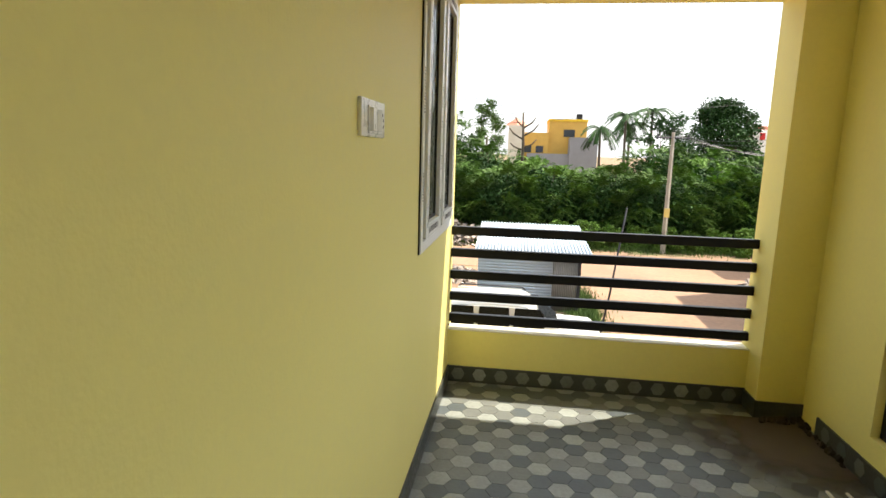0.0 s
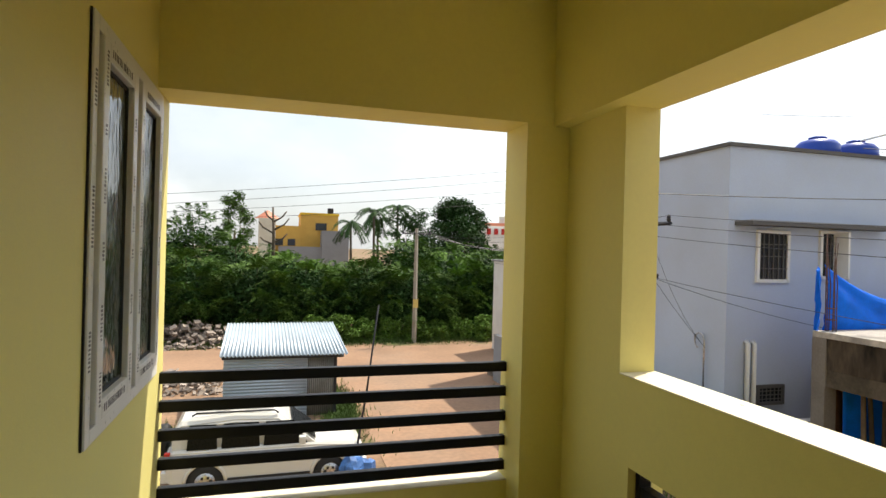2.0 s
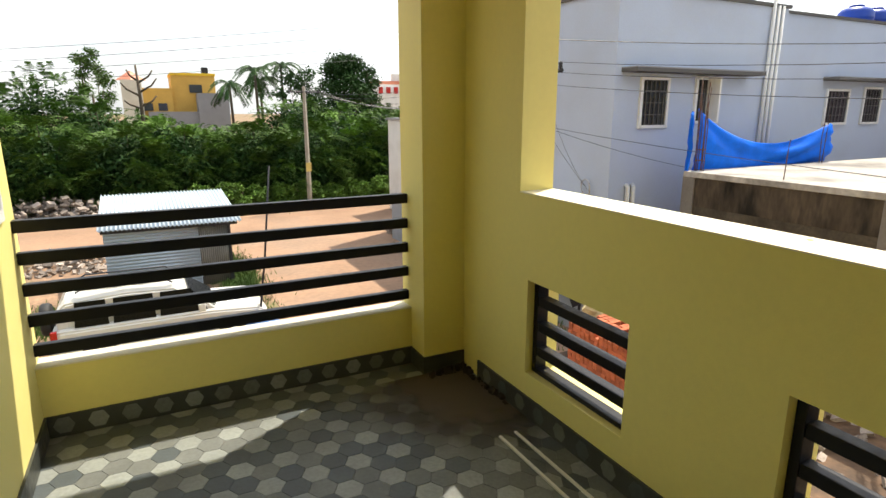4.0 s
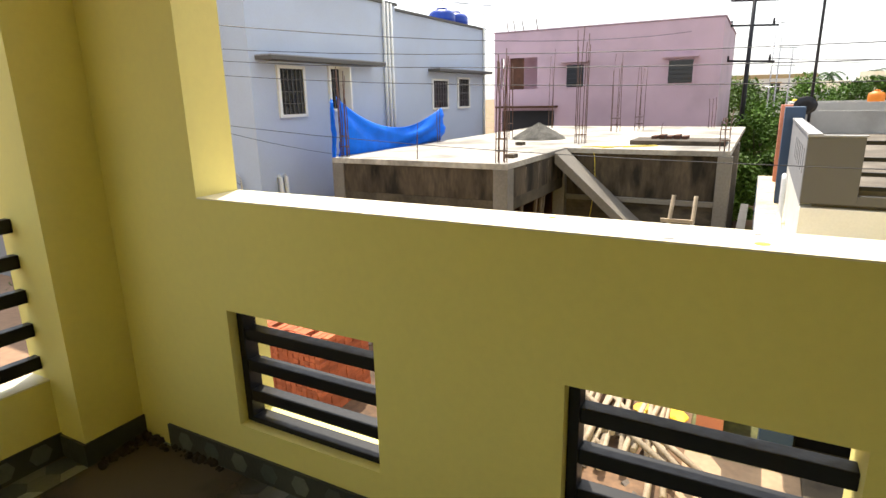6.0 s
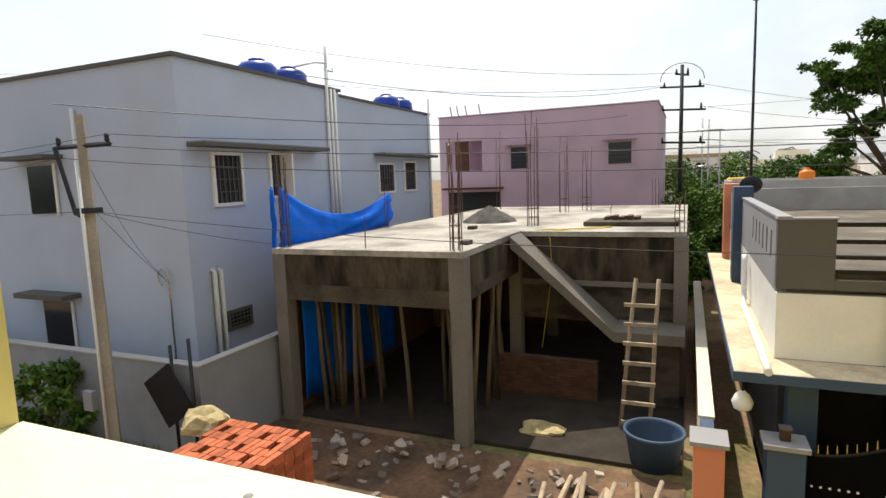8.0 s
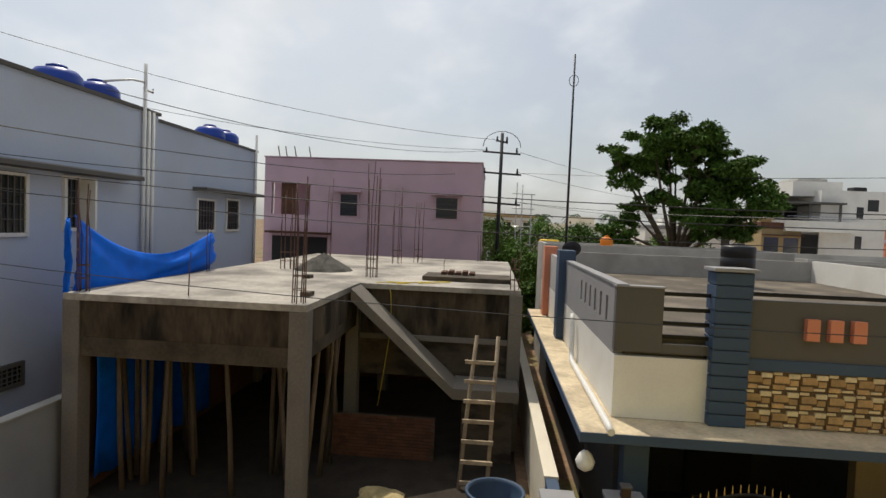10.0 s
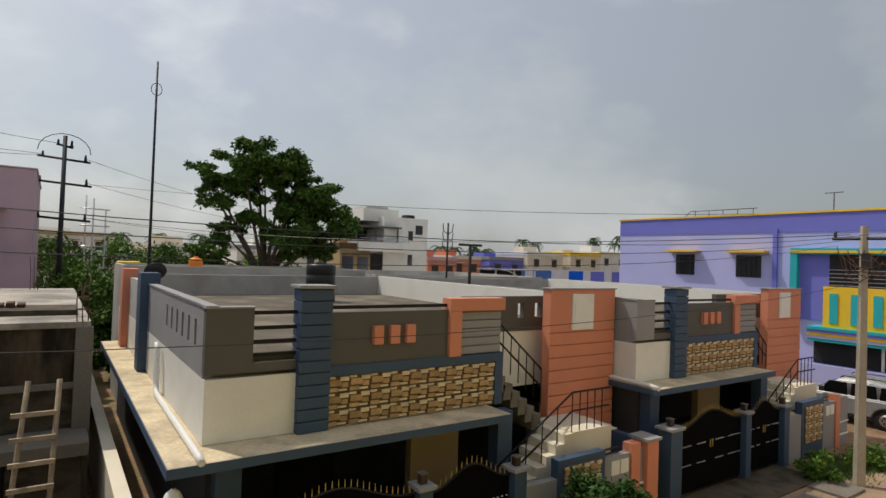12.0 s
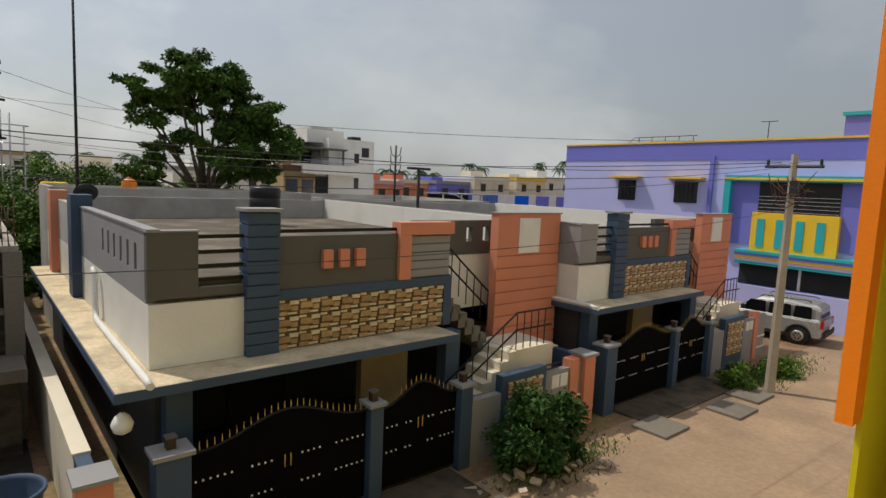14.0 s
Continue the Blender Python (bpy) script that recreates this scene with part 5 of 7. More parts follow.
for i, (x, y, h, r) in enumerate(((33, -1.0, 4.8, 2.2), (36, 1.5, 4.6, 2.6), (44, 2.4, 6.4, 2.6), (47, -1.2, 6.6, 2.6), (42, -3.6, 6.2, 2.4), (58, 4, 6.6, 3.5), (30, 0.2, 3.4, 1.2), (27.5, 2.2, 3.0, 1.1), (62, -8, 5.2, 3), (38, -9, 4.6, 2.4), (43, -12, 4.9, 2.6), (35, -12.5, 4.4, 2.0), (46, -7, 5.2, 2.8), (56, -13, 5.4, 3.0))):
    tree("yard_tree", x, y, G, h, r, 9000, 0.115, LEAF_B if i % 2 else LEAF, 220 + i, "green yard tree between the houses", "tree", "yard trees", 14, 0.14, 0.2, 0.2, 1.7, 0.7)
for i, (x, y, z) in enumerate(((180, -158.8, 10.6), (182, -167.8, 9.4), (180, -202.5, 13.6), (186, -209.9, 12.2), (178, -217.4, 15.2), (170, -205, 11.5), (180, -12.3, 5.2), (184, -22.4, 5.8), (176, -32.3, 5.9), (190, 6, 5.4), (180, -134.0, 6.6), (185, -127.8, 6.2), (178, -116, 6.0), (180, -140, 6.0))):
    palm(x, y, G, z - G, 330 + i, 3.4)
for i in range(22):
    x, y = 135 + random.uniform(-10, 30), 40 - 11.5 * i + random.uniform(-3, 3)
    tree("far_tree", x, y, G, 7.2 + random.uniform(-1, 1.2), 5.0, 900, 0.6, LEAF_D, 400 + i, "distant dark green tree", "tree", "distant trees", 10, 0.2, 0.1, 0.1, 1.4, 0.7)
tree("flower_bush", 9.35, 14.6, G, 1.9, 0.9, 2600, 0.09, LEAF, 240, "leafy bush with red flowers by the yard wall", "bush", "", 10, 0.05, 0.1, 0.2, 1.7, 0.8)
tree("gate_shrub", 9.35, -5.6, G, 1.75, 0.85, 5200, 0.06, LEAF_D, 241, "dark dense shrub growing beside the gate", "shrub", "street shrubs", 14, 0.04, 0.1, 0.2, 1.9, 0.9)
tree("gate_shrub", 9.3, -6.6, G, 1.45, 0.7, 3200, 0.06, LEAF_D, 242, "dark dense shrub growing beside the gate", "shrub", "street shrubs", 12, 0.04, 0.1, 0.2, 1.9, 0.9)
tree("pole_shrub", 9.2, -14.6, G, 0.75, 0.6, 2200, 0.055, LEAF, 243, "low green shrub at the foot of the pole", "shrub", "street shrubs", 10, 0.03, 0.05, 0.2, 1.9, 0.8)
tree("pole_shrub", 8.9, -17.0, G, 0.5, 0.7, 1800, 0.055, LEAF, 244, "low green shrub at the foot of the pole", "shrub", "street shrubs", 10, 0.03, 0.05, 0.2, 1.9, 0.8)


def grass_patch(x0, x1, y0, y1, n, h, seed, material=GRASS):
    rng = np.random.default_rng(seed)
    x, y = rng.normal((x0 + x1) / 2, (x1 - x0) / 4.5, n), rng.normal((y0 + y1) / 2, (y1 - y0) / 4, n)
    a, hh = rng.uniform(0, 6.28, n), h * rng.uniform(0.4, 1.2, n)
    V = np.empty((n, 3, 3))
    V[:, 0] = np.stack([x - 0.02 * np.cos(a), y - 0.02 * np.sin(a), np.full(n, G)], 1)
    V[:, 1] = np.stack([x + 0.02 * np.cos(a), y + 0.02 * np.sin(a), np.full(n, G)], 1)
    V[:, 2] = np.stack([x + rng.normal(0, 0.06, n), y + rng.normal(0, 0.06, n), G + hh], 1)
    me = bpy.data.meshes.new("grass")
    me.from_pydata(V.reshape(-1, 3).tolist(), [], np.arange(n * 3).reshape(-1, 3).tolist())
    me.materials.append(material)
    tagged(new("grass", me), "short green weeds on bare earth", "grass", kind="stuff")


grass_patch(2.2, 3.7, 17.5, 24, 5000, 0.18, 1)
grass_patch(-5, 2.4, 16.8, 19.6, 5000, 0.2, 2)
grass_patch(8.4, 9.8, -19.5, -14.6, 3800, 0.14, 3)
grass_patch(8.6, 9.8, -8.2, -4.8, 1500, 0.14, 4)
grass_patch(-16, 20, 33.6, 37.5, 22000, 0.3, 5)
grass_patch(9.0, 9.9, 11, 20, 2500, 0.2, 6)

# rubble and litter
def rubble(name, x0, x1, y0, y1, n, size, heap, seed, label):
    random.seed(seed)
    bm = bmesh.new()
    for i in range(n):
        x, y = random.uniform(x0, x1), random.uniform(y0, y1)
        u = 1 - ((x - (x0 + x1) / 2) / ((x1 - x0) / 2)) ** 2
        v = 1 - ((y - (y0 + y1) / 2) / ((y1 - y0) / 2)) ** 2
        z = G + heap * max(0, u * v) * random.random()
        s = size * random.uniform(0.4, 1.3)
        k = len(bm.verts)
        box(bm, -s, s, -s * random.uniform(0.4, 0.9), s * 0.7, -s * 0.3, s * random.uniform(0.2, 0.5))
        bm.verts.ensure_lookup_table()
        vs = bm.verts[k:]
        m = Euler((random.uniform(-0.7, 0.7), random.uniform(-0.7, 0.7), random.uniform(0, 6.28))).to_matrix().to_4x4()
        bmesh.ops.transform(bm, matrix=Matrix.Translation((x, y, z)) @ m, verts=vs)
    solo(name, bm, RUBBLE, ((x0 + x1) / 2, (y0 + y1) / 2, G), label, "rubble", kind="stuff")


rubble("rubble_heap", -9, 0.4, 33.2, 36.6, 700, 0.15, 1.3, 51, "heap of broken rubble and litter by the road")
rubble("roadside_rubble", -5, -0.9, 23.5, 26.5, 260, 0.11, 0.6, 52, "scattered broken stones and litter")
rubble("corner_rubble", 10.2, 12.0, 23.5, 26.5, 50, 0.22, 0.9, 53, "stones heaped at the street corner")
rubble("gate_rubble", 8.4, 9.6, -7.5, -4.2, 60, 0.1, 0.3, 54, "broken slabs and litter beside the gate")
rubble("site_rubble", 9.2, 12.0, 2.6, 9.6, 130, 0.1, 0.3, 55, "site debris on bare earth")
rubble("verge_rubble", 5.6, 8.8, 1.8, 5.2, 120, 0.06, 0.15, 56, "site debris on bare earth")
structure("verge_earth", bx(5.4, 12.1, 1.95, 10.7, G - 0.02, G + 0.03), PLOT, "brown disturbed earth of the building plot", "ground")
for i, (x, y, a) in enumerate(((8.9, -9.9, 4), (8.6, -14.2, 0), (8.4, -12.6, -3))):
    solo("stone_slab", bx(x - 0.45, x + 0.45, y - 0.55, y + 0.55, G, G + 0.09, bevel=0.015), CONC, (x, y, G), "grey stone drain slab by the street edge", "slab", "drain slabs")

# ---- tin shed ----
shed = thing("tin_shed", (1.0, 21.2, G), "corrugated tin shed with pale sloping roof", "shed")
bm = bmesh.new()
n = 150
top, bot = [], []
for i in range(n + 1):
    u = i / n
    w = 0.032 * math.cos(2 * math.pi * u * 34)
    fx, bk = -0.86 + 3.98 * u, -0.83 + 3.68 * u
    top.append((bm.verts.new((fx, 19.85, -1.97 + w)), bm.verts.new((bk, 22.6, -1.28 + w))))
for a, b in zip(top, top[1:]):
    f = bm.faces.new((a[0], b[0], b[1], a[1]))
    f.smooth = True
r = part("roof_sheet", bm, TIN, shed, "pale galvanised corrugated roof")
r.modifiers.new("thick", "SOLIDIFY").thickness = 0.012


def corrugated(x0, x1, y, z0, z1, across, material, name):
    bm = bmesh.new()
    m = 120
    rows_ = []
    for i in range(m + 1):
        u = i / m
        w = 0.016 * math.cos(2 * math.pi * u * (20 if across else 14))
        if across:
            rows_.append((bm.verts.new((x0, y + w, z0 + (z1 - z0) * u)), bm.verts.new((x1, y + w, z0 + (z1 - z0) * u))))
        else:
            rows_.append((bm.verts.new((x0 + (x1 - x0) * u, y + w, z0)), bm.verts.new((x0 + (x1 - x0) * u, y + w, z1))))
    for a, b in zip(rows_, rows_[1:]):
        f = bm.faces.new((a[0], b[0], b[1], a[1]))
        f.smooth = True
    o = part(name, bm, material, shed)
    o.modifiers.new("thick", "SOLIDIFY").thickness = 0.01


corrugated(-0.76, 1.85, 20.2, G, -2.0, True, TIN, "front_sheet")
corrugated(1.85, 2.72, 20.24, G, -2.0, False, TIN_DULL, "door_sheet")
part("back_body", bx(-0.76, 2.78, 20.4, 22.4, G, -1.95), TIN_DULL, shed)
part("corner_post", bx(2.70, 2.80, 20.14, 20.24, G, -1.98), STEEL_DARK, shed)
part("eave_batten", bx(-0.8, 3.0, 20.0, 20.08, -2.1, -2.0), STEEL_DARK, shed)


# ---- vehicles ----
def suv(name, m, paint, label, L=4.4, W=1.75, H=1.85, spare=False, cladding=None, nose=0.95):
    """An upright four-wheel-drive car, front towards local +x, wheels on z = 0."""
    c = thing(name, (0, 0, 0), label, "car")

    def loft(sections, nm, material, parent, lab=""):
        bm = bmesh.new()
        rr = []
        for x, half, z0, z1, rnd in sections:
            ring = []
            for y, z in ((-half, z0), (-half, z1 - rnd), (-half + rnd, z1), (half - rnd, z1), (half, z1 - rnd), (half, z0)):
                ring.append(bm.verts.new((x, y, z)))
            rr.append(ring)
        for a, b in zip(rr, rr[1:]):
            for k in range(6):
                bm.faces.new((a[k], a[(k + 1) % 6], b[(k + 1) % 6], b[k]))
        bm.faces.new(rr[0][::-1])
        bm.faces.new(rr[-1])
        bmesh.ops.recalc_face_normals(bm, faces=bm.faces)
        bmesh.ops.bevel(bm, geom=[e for e in bm.edges if e.calc_face_angle(0) > 0.5], offset=0.03, segments=2, affect="EDGES")
        return part(nm, bm, material, parent, lab)

    h, f, b = W / 2, L / 2, -L / 2
    body = loft([(b, h * 0.94, 0.42, 1.02, 0.06), (b + 0.15, h, 0.34, 1.06, 0.06), (f - 1.25, h, 0.32, 1.08, 0.08), (f - 0.25, h * 0.97, 0.34, nose + 0.02, 0.12), (f - 0.02, h * 0.86, 0.42, nose - 0.14, 0.12)], "body", paint, c)
    cab = loft([(b + 0.12, h * 0.90, 1.0, 1.45, 0.05), (b + 0.3, h * 0.84, 1.0, H - 0.08, 0.12), (b + 1.4, h * 0.82, 1.0, H, 0.12), (f - 2.0, h * 0.82, 1.0, H - 0.04, 0.12), (f - 1.75, h * 0.86, 1.0, H - 0.22, 0.1), (f - 1.15, h * 0.93, 1.0, 1.06, 0.03)], "cabin", paint, c)
    gz0, gz1 = 1.06, H - 0.17
    for s in (-1, 1):
        spans = ((b + 0.42, b + 1.05), (b + 1.13, b + 1.95), (b + 2.03, f - 1.62))
        for i, (x0, x1) in enumerate(spans):
            bm = bmesh.new()
            yb, yt = s * (h * 0.915 + 0.012), s * (h * 0.85 + 0.012)
            slant = 0.32 if i == 2 else 0.03
            vs = [bm.verts.new(p) for p in ((x0, yb, gz0), (x1 + (0.28 if i == 2 else 0), yb, gz0), (x1 + (0.28 if i == 2 else 0) - slant, yt, gz1), (x0 + 0.04, yt, gz1))]
            bm.faces.new(vs if s < 0 else vs[::-1])
            g = part("side_window", bm, CAR_GLASS, c)
            g.modifiers.new("thick", "SOLIDIFY").thickness = 0.012
        part("door_handle", bx(b + 2.0, b + 2.2, s * h - 0.015, s * h + 0.02, 0.92, 0.955), paint, c)
        part("mirror", bx(f - 1.55, f - 1.4, s * (h + 0.02), s * (h + 0.2), 1.1, 1.28, bevel=0.03), cladding or paint, c)
        part("sill_trim", bx(b + 0.9, f - 0.9, s * h - 0.03, s * h + 0.02, 0.30, 0.42), cladding or RUBBER, c)
        part("roof_rail", tb([(b + 0.5, s * h * 0.72, H), (b + 0.6, s * h * 0.72, H + 0.06), (f - 2.1, s * h * 0.72, H + 0.05), (f - 2.0, s * h * 0.72, H - 0.02)], 0.02, 6), STEEL_DARK, c)
        part("tail_lamp", bx(b - 0.015, b + 0.10, s * (h - 0.06) - 0.07, s * (h - 0.06) + 0.05, 0.75, 1.05, bevel=0.012), RED_LAMP, c, "red tail lamp")
        part("head_lamp", bx(f - 0.28, f - 0.04, s * (h - 0.2) - 0.14, s * (h - 0.2) + 0.1, 0.66, 0.82, bevel=0.02), CHROME, c, "clear headlamp")
    bm = bmesh.new()
    vs = [bm.verts.new(p) for p in ((f - 1.18, -h * 0.84, 1.1), (f - 1.18, h * 0.84, 1.1), (f - 1.72, h * 0.76, H - 0.24), (f - 1.72, -h * 0.76, H - 0.24))]
    bm.faces.new(vs)
    bmesh.ops.translate(bm, verts=bm.verts, vec=(0.04, 0, 0.03))
    g = part("windscreen", bm, CAR_GLASS, c)
    g.modifiers.new("thick", "SOLIDIFY").thickness = 0.012
    bm = bmesh.new()
    vs = [bm.verts.new(p) for p in ((b + 0.1, -h * 0.8, 1.12), (b + 0.24, -h * 0.74, H - 0.2), (b + 0.24, h * 0.74, H - 0.2), (b + 0.1, h * 0.8, 1.12))]
    bm.faces.new(vs)
    bmesh.ops.translate(bm, verts=bm.verts, vec=(-0.03, 0, 0.01))
    g = part("rear_window", bm, CAR_GLASS, c)
    g.modifiers.new("thick", "SOLIDIFY").thickness = 0.012
    part("rear_bumper", bx(b - 0.09, b + 0.12, -h * 0.95, h * 0.95, 0.38, 0.62, bevel=0.04), cladding or paint, c)
    part("front_bumper", bx(f - 0.16, f + 0.06, -h * 0.92, h * 0.92, 0.34, 0.6, bevel=0.05), cladding or paint, c)
    part("number_plate", bx(b - 0.11, b - 0.09, -0.25, 0.25, 0.66, 0.78), UPVC, c)
    for x in (b + 0.82, f - 0.82):
        for s in (-1, 1):
            bm = bmesh.new()
            R, w = 0.355, 0.23
            lathe(bm, [(R * 0.62, -w / 2), (R * 0.93, -w / 2), (R, -w / 2 + 0.04), (R, w / 2 - 0.04), (R * 0.93, w / 2), (R * 0.62, w / 2)], 24)
            bmesh.ops.rotate(bm, verts=bm.verts, matrix=Matrix.Rotation(radians(90), 3, "X"))
            bmesh.ops.translate(bm, verts=bm.verts, vec=(x, s * (h - 0.1), R))
            wh = part("wheel", bm, RUBBER, c)
            bm = bmesh.new()
            yy = s * (h + 0.022)
            lathe(bm, [(0.06, 0.0), (R * 0.6, 0.012), (R * 0.62, -0.01)], 20)
            bmesh.ops.rotate(bm, verts=bm.verts, matrix=Matrix.Rotation(radians(-90 * s), 3, "X"))
            bmesh.ops.translate(bm, verts=bm.verts, vec=(x, yy, R))
            rim = part("rim", bm, CHROME, wh)
            for k in range(6):
                a = k * math.pi / 3
                bm = bmesh.new()
                box(bm, x + 0.12 * math.cos(a) - 0.025, x + 0.12 * math.cos(a) + 0.025, yy - 0.004, yy + 0.016 * s + 0.004, R + 0.12 * math.sin(a) - 0.03, R + 0.12 * math.sin(a) + 0.03)
                part("rim_gap", bm, RUBBER, wh)
            bm = bmesh.new()
            arch = [(x + 0.43 * math.cos(t), s * (h + 0.005), R + 0.43 * math.sin(t)) for t in np.linspace(0.0, math.pi, 13)]
            tube(bm, arch, 0.045, 6)
            part("wheel_arch", bm, cladding or paint, c)
            bm = bmesh.new()
            lathe(bm, [(0.02, -0.02), (0.41, -0.02), (0.41, 0.02), (0.02, 0.02)], 24)
            bmesh.ops.rotate(bm, verts=bm.verts, matrix=Matrix.Rotation(radians(90), 3, "X"))
            bmesh.ops.translate(bm, verts=bm.verts, vec=(x, s * (h - 0.012), R + 0.02))
            part("wheel_well", bm, RUBBER, c)
    if spare:
        bm = bmesh.new()
        lathe(bm, [(0.1, -0.1), (0.33, -0.1), (0.36, -0.06), (0.36, 0.06), (0.33, 0.1), (0.1, 0.1)], 24)
        bmesh.ops.rotate(bm, verts=bm.verts, matrix=Matrix.Rotation(radians(90), 3, "Y"))
        bmesh.ops.translate(bm, verts=bm.verts, vec=(b - 0.16, 0.1, 1.05))
        part("spare_wheel", bm, RUBBER, c)
        for k in range(5):
            yy = -0.55 + 0.27 * k
            part("roof_rib", bx(b + 0.5, f - 2.1, yy, yy + 0.05, H - 0.005, H + 0.012), paint, c)
    c.matrix_basis = m
    return c


suv("white_jeep", pose(0.72, 15.25, G, 0, 0, 1), CAR_WHITE, "white long four-wheel-drive car parked on bare earth", 4.35, 1.8, 1.76, True, None, 1.02)
suv("silver_car", pose(11.5, -22.9, G, 0, 0, 6), CAR_GREY, "silver sport utility car parked by the violet building", 4.3, 1.82, 1.68, False, RUBBER, 1.0)

# bundle and stick near the jeep
crumpled("blue_bundle", (2.75, 14.25, G + 0.02), (0.5, 0.4, 0.75), TARP_PALE, "crumpled pale blue plastic bundle on the ground", "bundle", 9)
solo("leaning_stick", tb([(2.62, 14.6, G), (2.9, 14.4, -1.9), (3.12, 14.3, 0.2)], 0.03, 7, 0.02), STEEL_DARK, (2.62, 14.6, G), "dark leaning stick beside the parked car", "stick")

# ---- violet building ----
vb = thing("violet_building", (17, -30, G), "violet and lilac two-storey building with yellow and teal trim", "building")


def V(name, m, *a, bevel=0.0, label="", parent=vb):
    return part(name, bx(*a, bevel=bevel), m, parent, label)


VY = -26.0
V("wall", LILAC, 9.2, 25.0, -40, VY, G - 0.05, 3.4, label="lilac painted wall")
V("upper_band", VIOLET, 9.2, 25.0, -40, VY + 0.03, 3.4, 4.28, label="violet upper band")
V("coping", SUN_YELLOW, 9.15, 25.05, -40, VY + 0.08, 4.28, 4.37, label="yellow roof edge")
for x0, x1, z0, z1 in ((20.05, 21.15, 1.2, 2.3), (16.52, 17.77, 1.2, 2.3)):
    w = V("window", WIN_DARK, x0, x1, VY - 0.02, VY + 0.03, z0, z1, label="dark barred window")
    for i in range(1, 6):
        z = z0 + (z1 - z0) * i / 6
        V("bar", STEEL_DARK, x0, x1, VY + 0.03, VY + 0.06, z - 0.015, z + 0.015, parent=w)
    for i in range(1, 5):
        xx = x0 + (x1 - x0) * i / 5
        V("mullion", STEEL_DARK, xx - 0.02, xx + 0.02, VY + 0.03, VY + 0.07, z0, z1, parent=w)
    V("shade", SUN_YELLOW, x0 - 0.35, x1 + 0.35, VY, VY + 0.5, z1 + 0.12, z1 + 0.22, label="yellow window shade")
V("drain_pipe", VIOLET, 15.75, 15.95, VY, VY + 0.12, -1.0, 3.6)
V("portal_top", TEAL, 9.2, 15.05, VY, VY + 0.35, 2.38, 2.65, label="teal portal frame")
V("portal_line", SUN_YELLOW, 9.2, 15.05, VY + 0.352, VY + 0.38, 2.44, 2.55)
V("portal_side", TEAL, 14.75, 15.05, VY, VY + 0.35, -0.6, 2.38, label="teal portal frame")
V("portal_back", VIOLET, 9.2, 14.75, VY, VY + 0.06, -0.6, 2.38, label="violet balcony wall")
# flat dark panel paints the balcony's shaded depth
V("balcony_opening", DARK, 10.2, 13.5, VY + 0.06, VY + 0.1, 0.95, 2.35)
for i in range(5):
    V("grille_bar", CHROME, 10.2, 13.5, VY + 0.12, VY + 0.15, 1.0 + 0.17 * i, 1.03 + 0.17 * i)
pan = V("balcony_panel", SUN_YELLOW, 10.1, 13.65, VY + 0.06, VY + 0.3, -0.85, 0.95, label="yellow balcony panel with teal stripes")
for i in range(4):
    xx = 10.6 + 0.82 * i
    V("stripe", TEAL, xx, xx + 0.32, VY + 0.3, VY + 0.34, -0.65, 0.65, parent=pan)
for i, mm in enumerate((TEAL, VIOLET, SUN_YELLOW, LILAC, TEAL)):
    V("ledge_stripe", mm, 9.2, 14.2, VY, VY + 0.55 - 0.03 * i, -0.85 - 0.13 * (i + 1), -0.85 - 0.13 * i - 0.002)
# bay is a thin panel coloured as inner shade
V("shop_opening", DARK, 9.3, 14.1, VY + 0.004, VY + 0.03, -2.5, -1.52, label="ground floor bay painted dark for its inner shade")
V("shop_post", WHITE, 11.4, 11.5, VY + 0.03, VY + 0.1, -2.5, -1.5)
V("plinth_wall", LILAC, 9.2, 14.6, VY + 0.4, VY + 0.55, G - 0.05, -2.5)
V("stair_head", VIOLET, 5.5, 10.7, -36, -27, 4.37, 5.35)
V("stair_head_cap", TEAL, 5.4, 10.8, -36.1, -26.9, 5.35, 5.5)
V("wing", LILAC, 5.0, 9.2, -40, -26.5, G - 0.05, 4.37)
for i in range(3):
    V("wing_stripe", SUN_YELLOW, 8.4, 9.3, -26.4, -26.2, 3.3 + 0.22 * i, 3.4 + 0.22 * i)
bm = bmesh.new()
for xx in (17.5, 18.3, 19.1, 19.9, 20.7):
    tube(bm, [(xx, -27, 4.3), (xx, -27, 4.75)], 0.02, 5)
tube(bm, [(17.3, -27, 4.75), (21, -27, 4.75), (21.4, -27, 4.4)], 0.02, 5)
part("roof_rail", bm, STEEL_DARK, vb)
part("tv_aerial", tb([(14.2, -28, 4.3), (14.2, -28, 5.4)], 0.025, 5), STEEL_DARK, vb)
part("tv_aerial", tb([(13.8, -28, 5.4), (14.6, -28, 5.4)], 0.02, 5), STEEL_DARK, vb)


